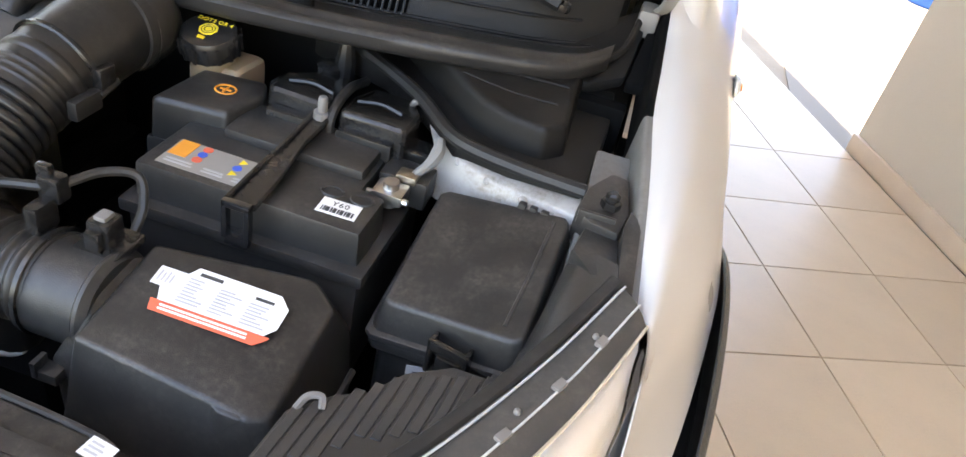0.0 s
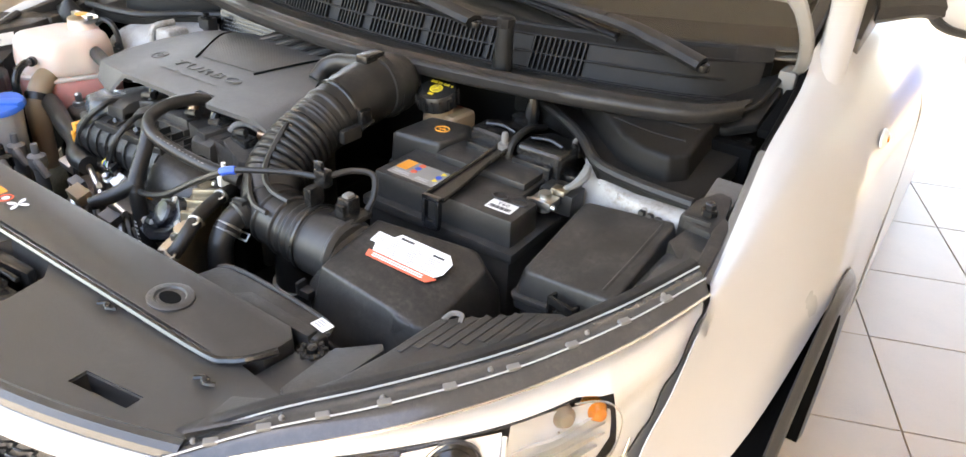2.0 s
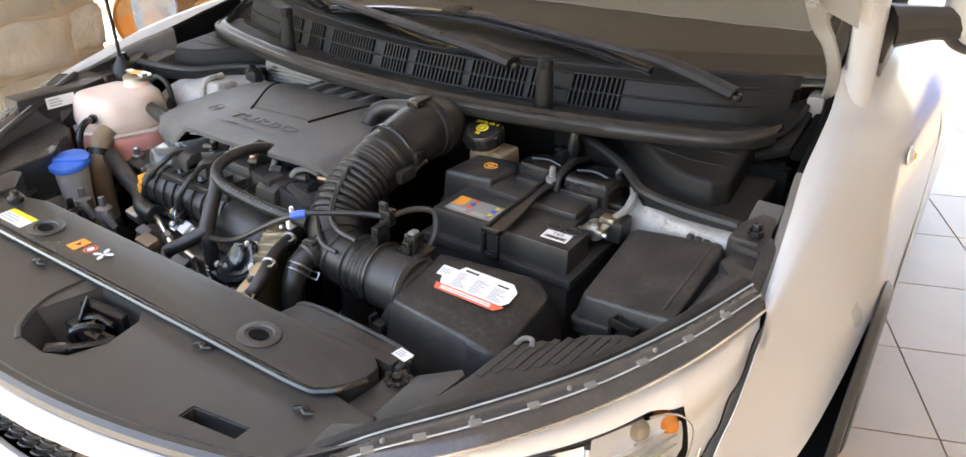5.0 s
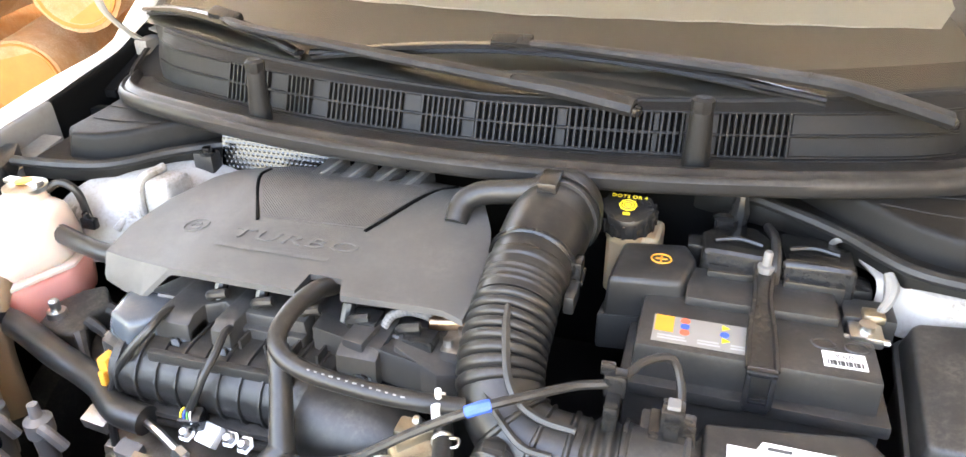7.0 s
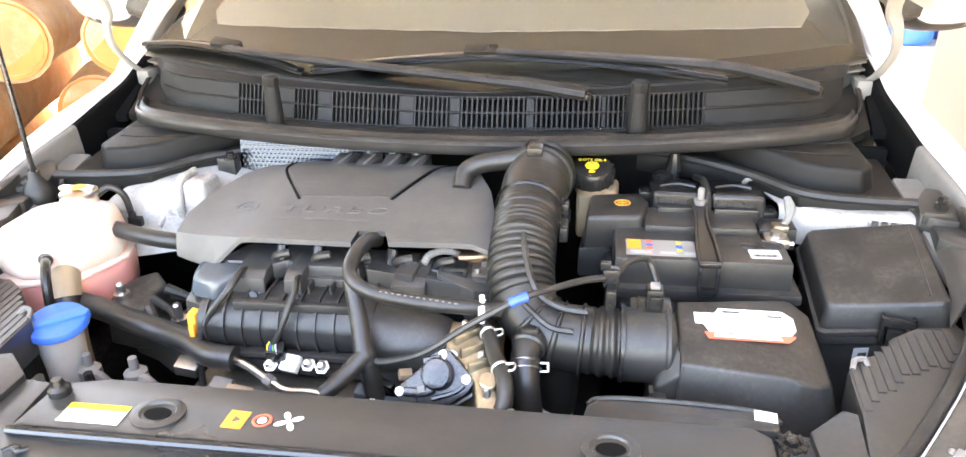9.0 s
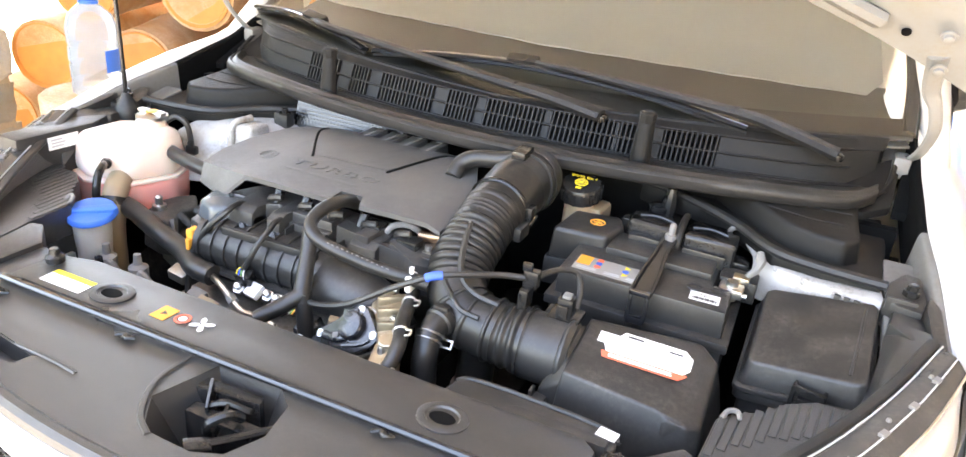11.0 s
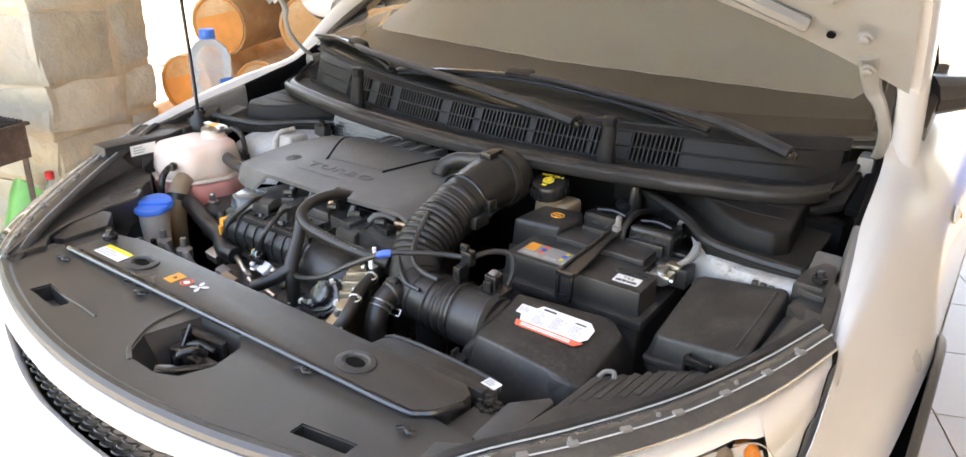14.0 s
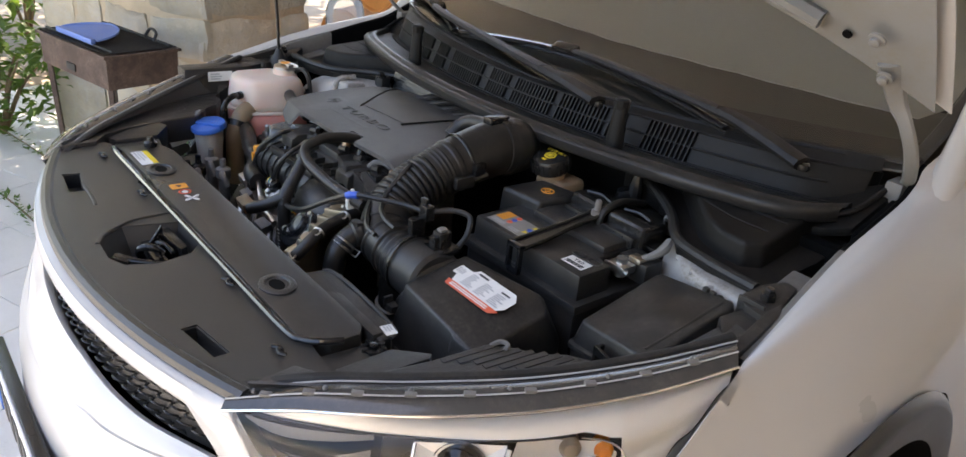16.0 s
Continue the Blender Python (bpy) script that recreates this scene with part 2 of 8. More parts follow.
def glass_mat(name, tint, gloss_rough=0.0, ior=1.5):
    m = bpy.data.materials.new(name)
    m.use_nodes = True
    n, l = m.node_tree.nodes, m.node_tree.links
    n.remove(n["Principled BSDF"])
    t, g, mx, fr = n.new("ShaderNodeBsdfTransparent"), n.new("ShaderNodeBsdfGlossy"), n.new("ShaderNodeMixShader"), n.new("ShaderNodeFresnel")
    t.inputs[0].default_value = (*tint, 1)
    g.inputs["Roughness"].default_value = gloss_rough
    fr.inputs[0].default_value = ior
    l.new(fr.outputs[0], mx.inputs[0]), l.new(t.outputs[0], mx.inputs[1]), l.new(g.outputs[0], mx.inputs[2])
    l.new(mx.outputs[0], n["Material Output"].inputs[0])
    return m


M_GLASS = glass_mat("windscreen_glass", (0.86, 0.90, 0.87), 0.015, 1.9)
M_LENS = glass_mat("clear_lens", (0.98, 0.98, 0.975), 0.02, 1.45)
M_PET = glass_mat("clear_bottle_plastic", (0.93, 0.96, 0.985), 0.08, 1.5)
# a milky share in the thin plastic
pn, pl = M_PET.node_tree.nodes, M_PET.node_tree.links
milk, both = pn.new("ShaderNodeBsdfTranslucent"), pn.new("ShaderNodeMixShader")
milk.inputs[0].default_value = (0.72, 0.80, 0.88, 1)
both.inputs[0].default_value = 0.28
pl.new(pn["Material Output"].inputs[0].links[0].from_socket, both.inputs[1])
pl.new(milk.outputs[0], both.inputs[2])
pl.new(both.outputs[0], pn["Material Output"].inputs[0])


def see_through(m, share, tint):
    """Thin leaves that pass part of the light."""
    n, l = m.node_tree.nodes, m.node_tree.links
    b, tr, mx = n["Principled BSDF"], n.new("ShaderNodeBsdfTranslucent"), n.new("ShaderNodeMixShader")
    tr.inputs[0].default_value, mx.inputs[0].default_value = (*tint, 1), share
    l.new(b.outputs[0], mx.inputs[1]), l.new(tr.outputs[0], mx.inputs[2]), l.new(mx.outputs[0], n["Material Output"].inputs[0])


see_through(M_LEAF, 0.35, (0.16, 0.26, 0.03))


def random_tint(m, amount, hue=0.0):
    """Lets each piece differ a little in brightness."""
    n, l = m.node_tree.nodes, m.node_tree.links
    b = n["Principled BSDF"]
    src = b.inputs["Base Color"].links[0].from_socket
    info, hsv, mr = n.new("ShaderNodeObjectInfo"), n.new("ShaderNodeHueSaturation"), n.new("ShaderNodeMapRange")
    mr.inputs[3].default_value, mr.inputs[4].default_value = 1 - amount, 1 + amount
    l.new(info.outputs["Random"], mr.inputs[0]), l.new(mr.outputs[0], hsv.inputs["Value"]), l.new(src, hsv.inputs["Color"])
    l.new(hsv.outputs[0], b.inputs["Base Color"])
    return m


def coarse_relief(m, scale, depth):
    """Adds lumps and pits of a larger size below the fine relief."""
    n, l = m.node_tree.nodes, m.node_tree.links
    fine = next(q for q in n if q.bl_idname == "ShaderNodeBump")
    tc, tx, bp = n.new("ShaderNodeTexCoord"), n.new("ShaderNodeTexNoise"), n.new("ShaderNodeBump")
    tx.inputs["Scale"].default_value, tx.inputs["Detail"].default_value, tx.inputs["Roughness"].default_value = scale, 8, 0.65
    bp.inputs["Strength"].default_value, bp.inputs["Distance"].default_value = 0.9, depth
    l.new(tc.outputs["Object"], tx.inputs["Vector"]), l.new(tx.outputs["Fac"], bp.inputs["Height"]), l.new(bp.outputs[0], fine.inputs["Normal"])
    return m


random_tint(M_TILE, 0.06)
M_STONE = random_tint(mat("sandstone_block", (0.45, 0.385, 0.285), 0.9, var=0.40, scale=7, fine=1.0, fscale=55, dust=(0.43, 0.42, 0.39), settle=0.9, damt=0.95, dscale=4.5), 0.22)
coarse_relief(M_STONE, 9, 0.03), coarse_relief(M_MORTAR, 14, 0.02)


def hatched(m, scale, depth):
    """Fine diagonal ribs moulded into a surface."""
    n, l = m.node_tree.nodes, m.node_tree.links
    b = n["Principled BSDF"]
    tc, w, bp = n.new("ShaderNodeTexCoord"), n.new("ShaderNodeTexWave"), n.new("ShaderNodeBump")
    w.bands_direction = "DIAGONAL"
    w.inputs["Scale"].default_value, w.inputs["Distortion"].default_value = scale, 0.15
    l.new(tc.outputs["Object"], w.inputs["Vector"])
    bp.inputs["Strength"].default_value, bp.inputs["Distance"].default_value = depth, 0.0015
    l.new(w.outputs["Fac"], bp.inputs["Height"])
    for k in b.inputs["Normal"].links:
        l.new(k.from_socket, bp.inputs["Normal"])
    l.new(bp.outputs[0], b.inputs["Normal"])
    return m


M_FIELD = hatched(mat("hatched_cover_plastic", (0.060, 0.057, 0.053), 0.42, fine=0.2, fscale=1400, dust=DUST, damt=0.22, dscale=18), 150, 0.45)


# ---- mesh tools ----
def V(*a):
    return Vector(a)


def join(bm, other):
    me = bpy.data.meshes.new("tmp")
    other.to_mesh(me)
    bm.from_mesh(me)
    bpy.data.meshes.remove(me)
    other.free()
    return bm


def joined(*bms):
    out = bmesh.new()
    for b in bms:
        join(out, b)
    return out


def moved(bm, m):
    bm.transform(m)
    return bm


def box(x0, x1, y0, y1, z0, z1, bev=0.004, seg=2):
    bm = bmesh.new()
    bmesh.ops.create_cube(bm, size=1)
    for v in bm.verts:
        v.co = V((x0 + x1) / 2 + v.co.x * (x1 - x0), (y0 + y1) / 2 + v.co.y * (y1 - y0), (z0 + z1) / 2 + v.co.z * (z1 - z0))
    if bev:
        bmesh.ops.bevel(bm, geom=bm.edges[:], offset=bev, segments=seg, affect="EDGES", profile=0.6, clamp_overlap=True)
    return bm


def prism(poly, z0, z1, bev=0.004, seg=2, inset=0.0):
    """A plate with the outline poly; z0 and z1 may be functions of x, y; inset shrinks the top towards its middle."""
    bm = bmesh.new()
    f0 = z0 if callable(z0) else (lambda x, y: z0)
    f1 = z1 if callable(z1) else (lambda x, y: z1)
    cx, cy = sum(p[0] for p in poly) / len(poly), sum(p[1] for p in poly) / len(poly)
    lo = [bm.verts.new((x, y, f0(x, y))) for x, y in poly]
    up = []
    for x, y in poly:
        d = V(cx - x, cy - y).normalized() * inset
        up.append(bm.verts.new((x + d.x, y + d.y, f1(x + d.x, y + d.y))))
    bm.faces.new(up)
    bm.faces.new(lo[::-1])
    for i in range(len(poly)):
        j = (i + 1) % len(poly)
        bm.faces.new((lo[i], lo[j], up[j], up[i]))
    bmesh.ops.recalc_face_normals(bm, faces=bm.faces[:])
    if bev:
        sharp = [e for e in bm.edges if e.calc_face_angle(0) > 0.3]
        bmesh.ops.bevel(bm, geom=sharp, offset=bev, segments=seg, affect="EDGES", profile=0.6, clamp_overlap=True)
    return bm


def spline(pts, steps=8):
    """A smooth curve through the points."""
    p = [Vector(q) for q in pts]
    if len(p) == 2:
        return [p[0].lerp(p[1], i / steps) for i in range(steps + 1)]
    p = [2 * p[0] - p[1], *p, 2 * p[-1] - p[-2]]
    out = []
    for a, b, c, d in zip(p, p[1:], p[2:], p[3:]):
        for i in range(steps):
            t = i / steps
            out.append(0.5 * (2 * b + (c - a) * t + (2 * a - 5 * b + 4 * c - d) * t * t + (3 * b - a - 3 * c + d) * t ** 3))
    return [*out, p[-2]]


def tube(pts, r, n=12, steps=8, wave=None, flat=1.0, ends=True):
    """A round bar or hose along the points; r a number, or a radius for each point; wave(distance) scales it."""
    c = spline(pts, steps)
    if isinstance(r, (tuple, list)):
        m = len(r) - 1
        rad = []
        for i in range(len(c)):
            q = i / (len(c) - 1) * m
            k = min(int(q), m - 1)
            rad.append(r[k] + (r[k + 1] - r[k]) * (q - k))
    else:
        rad = [r] * len(c)
    bm = bmesh.new()
    up, rings, dist = None, [], 0.0
    for i, p in enumerate(c):
        t = (c[min(i + 1, len(c) - 1)] - c[max(i - 1, 0)]).normalized()
        if up is None:
            up = V(0, 0, 1) if abs(t.z) < 0.9 else V(0, 1, 0)
        up = (up - t * up.dot(t)).normalized()
        side = t.cross(up)
        if i:
            dist += (p - c[i - 1]).length
        k = rad[i] * (wave(dist) if wave else 1)
        rings.append([bm.verts.new(p + (side * math.cos(a) + up * math.sin(a) * flat) * k) for a in (2 * math.pi * j / n for j in range(n))])
    for a, b in zip(rings, rings[1:]):
        for j in range(n):
            bm.faces.new((a[j], a[(j + 1) % n], b[(j + 1) % n], b[j]))
    if ends:
        bm.faces.new(rings[0][::-1])
        bm.faces.new(rings[-1])
    bmesh.ops.recalc_face_normals(bm, faces=bm.faces[:])
    return bm


def lathe(profile, at, n=24, m=None):
    """A turned body; profile of (radius, height) from below upwards, standing at the place at."""
    bm = bmesh.new()
    rings = []
    for r, z in profile:
        rings.append([bm.verts.new((r * math.cos(a), r * math.sin(a), z)) for a in (2 * math.pi * j / n for j in range(n))])
    for a, b in zip(rings, rings[1:]):
        for j in range(n):
            bm.faces.new((a[j], a[(j + 1) % n], b[(j + 1) % n], b[j]))
    bm.faces.new(rings[0][::-1])
    bm.faces.new(rings[-1])
    bmesh.ops.recalc_face_normals(bm, faces=bm.faces[:])
    bm.transform(Matrix.Translation(at) @ (m or Matrix()))
    return bm


def cyl(p, q, r, n=16, r2=None, bev=0.0):
    """A round bar from p to q with softened ends."""
    p, q = Vector(p), Vector(q)
    L = (q - p).length
    r2 = r if r2 is None else r2
    b = bev or min(r, r2) * 0.12
    turn = (q - p).to_track_quat("Z", "Y").to_matrix().to_4x4()
    return lathe([(r - b, 0), (r, b), (r2, L - b), (r2 - b, L)], p, n, turn)


def across(profile, x0, x1, bev=0.004):
    """A body with the profile of (y, z) corners, reaching from x0 to x1."""
    bm = prism(profile, x0, x1, bev)
    bm.transform(Matrix(((0, 0, 1, 0), (1, 0, 0, 0), (0, 1, 0, 0), (0, 0, 0, 1))))
    bmesh.ops.recalc_face_normals(bm, faces=bm.faces[:])
    return bm


def surf(rows, steps=6, thick=0.0):
    """A smooth skin through rows of points, as many in each row."""
    rows = [spline(r, steps) for r in rows]
    cols = [spline(list(c), steps) for c in zip(*rows)]
    bm = bmesh.new()
    g = [[bm.verts.new(p) for p in c] for c in cols]
    for a, b in zip(g, g[1:]):
        for j in range(len(a) - 1):
            bm.faces.new((a[j], b[j], b[j + 1], a[j + 1]))
    bmesh.ops.remove_doubles(bm, verts=bm.verts[:], dist=1e-5)
    bmesh.ops.recalc_face_normals(bm, faces=bm.faces[:])
    if thick:
        bmesh.ops.solidify(bm, geom=bm.faces[:], thickness=thick)
    return bm


def ribbon(path, width_to, thick=0.002):
    """A strip between the curve path and the curve width_to, with thickness."""
    bm = bmesh.new()
    a, b = [bm.verts.new(p) for p in path], [bm.verts.new(p) for p in width_to]
    for i in range(len(a) - 1):
        bm.faces.new((a[i], a[i + 1], b[i + 1], b[i]))
    bmesh.ops.recalc_face_normals(bm, faces=bm.faces[:])
    if thick:
        bmesh.ops.solidify(bm, geom=bm.faces[:], thickness=thick)
    return bm


def flipped(bm):
    """The mirror image on the car's other side."""
    bm = bm.copy()
    bm.transform(Matrix.Diagonal((-1, 1, 1, 1)))
    bmesh.ops.reverse_faces(bm, faces=bm.faces[:])
    return bm


def mesh_of(bm, name, material, angle=35):
    me = bpy.data.meshes.new(name)
    bm.to_mesh(me)
    bm.free()
    me.materials.append(material)
    me.shade_smooth()
    me.set_sharp_from_angle(angle=radians(angle))
    return me


def thing(name, base, label, category, group="", kind=""):
    ob = new(name)
    ob.empty_display_size = 0.05
    ob.location = base
    return tagged(ob, label, category, group, kind)


def under(ob, parent):
    ob.parent = parent
    if parent.data is None:
        ob.matrix_parent_inverse = Matrix.Translation(-parent.location)
    return ob


def part(name, bm, material, parent, label="", angle=35):
    ob = under(new(name, mesh_of(bm, name, material, angle)), parent)
    if label:
        ob["label"] = label
    return ob


def structure(name, bm, material, label, category, angle=35):
    return tagged(new(name, mesh_of(bm, name, material, angle)), label, category, kind="structure")


def words(text, size, depth=0.0006, spread=1.0):
    """Raised letters in the plane z = 0, centred."""
    cu = bpy.data.curves.new("letters", "FONT")
    cu.body, cu.size, cu.extrude, cu.align_x, cu.align_y, cu.space_character = text, size, depth, "CENTER", "CENTER", spread
    cu.resolution_u = 3
    ob = bpy.data.objects.new("letters", cu)
    me = bpy.data.meshes.new_from_object(ob)
    bm = bmesh.new()
    bm.from_mesh(me)
    bpy.data.objects.remove(ob), bpy.data.curves.remove(cu), bpy.data.meshes.remove(me)
    return bm


def plate(w, h, t=0.0006, bev=0.0):
    return box(-w / 2, w / 2, -h / 2, h / 2, 0, t, bev, 1)


def facing(at, x_way, up):
    """A frame at a place, with its x along x_way and its z along up."""
    z = Vector(up).normalized()
    x = Vector(x_way)
    x = (x - z * x.dot(z)).normalized()
    y = z.cross(x)
    return Matrix.Translation(at) @ Matrix((x, y, z)).transposed().to_4x4()


# ---- the carport ----
TURN_B = radians(22)
B1, B2 = V(math.cos(TURN_B), math.sin(TURN_B), 0), V(-math.sin(TURN_B), math.cos(TURN_B), 0)
BUILD = Matrix.Rotation(TURN_B, 4, "Z")

structure("ground", box(-400, 400, -400, 400, -1.0, -0.06, 0), M_EARTH, "dusty bare earth round the carport", "ground")
floor = structure("floor", moved(box(-3.9, 2.947, -3.6, 7.4, -0.05, -0.004, 0), BUILD), M_GROUT, "pale glazed tile floor with brown joints", "floor")
structure("wall_east", moved(box(2.97, 3.20, -4.0, 2.52, -0.05, 2.75, 0.006), BUILD), M_WALLP, "cream plastered wall beside the car", "wall")
structure("baseboard", moved(box(2.948, 2.968, -4.0, 2.524, 0.0, 0.085, 0.003), BUILD), M_SKIRT, "tan stone skirting along the wall", "baseboard")
# unseen roof: outline cut and extended to shape sun and sky on the car
structure("ceiling", moved(joined(box(-0.8, 0.9, -0.10, 2.54, 2.75, 2.95, 0.01), box(0.9, 3.3, -0.45, 2.54, 2.75, 2.95, 0.01), box(-3.6, -0.8, 0.3, 2.54, 2.75, 2.95, 0.01), box(-1.3, 1.9, 3.6, 7.3, 2.75, 2.95, 0.01), box(-1.3, 3.3, 2.54, 3.6, 2.75, 2.95, 0.01), box(-3.6, -1.3, 2.54, 4.6, 2.75, 2.95, 0.01), box(0.9, 3.3, -1.75, -0.45, 2.75, 2.95, 0.01)), BUILD), M_CEIL, "unseen pale plastered carport ceiling, shaped to block light", "ceiling")
# added out of view; keeps front-right sky light off the wing
structure("wall_light_block", moved(box(0.9, 2.94, -1.75, -1.55, -0.05, 2.75, 0.006), BUILD), M_WALLP, "unseen cream plastered wall added to block light from the front right", "wall")
# added out of view to close the rear
structure("wall_back", moved(box(-3.3, 1.6, 7.3, 7.5, -0.05, 2.95, 0.006), BUILD), M_WALLP, "unseen cream plastered wall added to close the carport rear", "wall")

# ---- the car's body ----
car = thing("car", (0, 1.9, 0), "white compact crossover car parked with its bonnet propped open", "car")
HOOD_UP = radians(50)


def plan_y(x):
    """How far the nose lies back from the foremost point, at half width x."""
    a = abs(x)
    return 0.012 + 0.43 * a * a if a < 0.45 else 0.099 + (a - 0.45) * 0.149 + (a - 0.45) ** 2 * 2.2


def smooth(a, b, t):
    k = min(1, max(0, (t - a) / (b - a)))
    return k * k * (3 - 2 * k)


def nose_bottom(x):
    """The upper edge of the grille: level, with a small notch and a drop at its ends."""
    a = abs(x)
    return 0.831 + 0.003 * smooth(0.135, 0.16, a) - 0.054 * min(1, max(0, (a - 0.384) / 0.053))


def lower_top(x):
    """The upper edge of the bumper below the grille and the headlights."""
    a = abs(x)
    return 0.766 - 0.009 * smooth(0.10, 0.215, a) + 0.021 * smooth(0.25, 0.44, a) - 0.044 * smooth(0.50, 0.65, a) + 0.058 * smooth(0.725, 0.80, a) - 0.075 * smooth(0.784, 0.800, a)


def crease_z(x):
    """The height of the soft step that runs out below the grille."""
    a = abs(x)
    return 0.709 + 0.014 * smooth(0.06, 0.2, a) + 0.054 * smooth(0.2, 0.52, a)


def strip(xs, profile):
    """A skin over the stations xs; profile(x) gives the points from above downwards."""
    bm = bmesh.new()
    g = [[bm.verts.new(p) for p in profile(x)] for x in xs]
    for a, b in zip(g, g[1:]):
        for j in range(len(a) - 1):
            bm.faces.new((a[j], a[j + 1], b[j + 1], b[j]))
    bmesh.ops.recalc_face_normals(bm, faces=bm.faces[:])
    bmesh.ops.solidify(bm, geom=bm.faces[:], thickness=0.0025)
    return bm


def nose_profile(x):
    y, zb = plan_y(x), nose_bottom(x)
    k = smooth(0.425, 0.445, abs(x))
    top = 0.866 - max(0, abs(x) - 0.442) * 1.12
    zb = min(zb, top - 0.001)
    mid = zb + 0.010 * (1 - k)
    return [(x, y + 0.012 - 0.017 * k, top), (x, y + 0.004 - 0.010 * k, top + 0.002 * (1 - k)), (x, y - 0.004, top - 0.003 * (1 - k)), (x, y - 0.008, top * 0.86 + mid * 0.14), (x, y - 0.010, (top + mid) / 2 + 0.002 * (1 - k)),
            (x, y - 0.012 + 0.001 * k, mid), (x, y - 0.008 - 0.003 * k, zb + 0.002 * (1 - k)), (x, y + 0.004 - 0.014 * k, zb - 0.001 * k), (x, y + 0.024 - 0.033 * k, zb + 0.003 - 0.006 * k)]


def lower_profile(x):
    y, zt, a = plan_y(x), lower_top(x), abs(x)
    side = smooth(0.5, 0.8, a)
    y += 0.020 * smooth(0.66, 0.78, a)
    out = 0.055 * (1 - side) + 0.012
    k = smooth(0.425, 0.445, a) * (1 - smooth(0.50, 0.56, a))
    c = smooth(0.13, 0.24, a) * (1 - smooth(0.455, 0.475, a))
    cz = min(crease_z(x), zt - 0.016)
    step = 0.006 * c
    fall = 0.016 + (out * 0.75 - 0.016) * min(1, (zt - cz) / 0.06)
    return [(x, y + 0.006 - 0.014 * k, zt - 0.024 + 0.020 * k), (x, y - 0.002 - 0.007 * k, zt - 0.003), (x, y - 0.010, zt), (x, y - 0.015, zt - 0.005), (x, y - 0.4 * 0.016 - 0.6 * fall, zt * 0.4 + cz * 0.6 + 0.002),
            (x, y - fall, cz + 0.0013), (x, y - fall + step, cz + 0.0006), (x, y - fall - 0.001 + step, cz - 0.0008), (x, y - fall - 0.001 - 0.001 * c, cz - 0.0015), (x, y - fall - 0.003, cz - 0.010),
            (x, y - out * 0.9, min(0.66, cz - 0.03)), (x, y - out, 0.62), (x, y - out - 0.004, 0.55), (x, y - out, 0.47), (x, y - out * 0.6, 0.36), (x, y - out * 0.2, 0.25), (x, y + 0.03, 0.20)]


part("upper_bumper", strip([i * 0.0068 for i in range(-75, 76)], nose_profile), M_PAINT, car, "white painted nose above the grille", 60)
part("bumper", strip([i * 0.0069 for i in range(-120, 121)], lower_profile), M_PAINT, car, "white painted front bumper", 60)

# grille with its honeycomb bars
grille = part("grille", strip([i * 0.0125 for i in range(-35, 36)], lambda x: [(x, plan_y(x) + 0.020, nose_bottom(x) + 0.006), (x, plan_y(x) + 0.012, lower_top(x) - 0.012)]), M_PLAST, car, "black grille with dashed bars")
for row in range(6):
    for k in range(-16, 17):
        x = (k + 0.5 * (row % 2)) * 0.0285
        z = 0.749 + row * 0.0155
        if abs(x) < 0.425 and lower_top(x) - 0.002 < z < nose_bottom(x) + 0.002:
            w = 0.0118
            o = lambda d: plan_y(x + d) + 0.012 + (z - 0.78) * 0.1
            part("grille_bar", joined(tube([(x - w, o(-w) + 0.002, z - 0.003), (x - w * 0.5, o(-w * 0.5) - 0.006, z + 0.0005), (x + w * 0.5, o(w * 0.5) - 0.006, z + 0.0005), (x + w, o(w) + 0.002, z - 0.003)], 0.0021, 5, 2, flat=0.7), tube([(x + w, o(w) + 0.001, z - 0.003), (x + w * 1.25, o(w * 1.25) + 0.004, z - 0.0125)], 0.0014, 5, 1)), M_GLOSSPL, grille)

# number plate in its holder; its characters are plain bars
plate_holder = part("number_plate", box(-0.238, 0.306, -0.076, -0.056, 0.500, 0.622, 0.003), M_GLOSSPL, car, "white number plate in a black holder")
part("plate_face", box(-0.221, 0.289, -0.0805, -0.0765, 0.506, 0.616, 0.001), M_WLABEL, plate_holder)
part("country_band", box(-0.221, -0.181, -0.0825, -0.081, 0.506, 0.616, 0), M_BLUE, plate_holder, "blue band")
for k in range(7):
    part("plate_mark", box(-0.151 + k * 0.060, -0.114 + k * 0.060, -0.0825, -0.081, 0.525, 0.597, 0), M_PRINT, plate_holder)


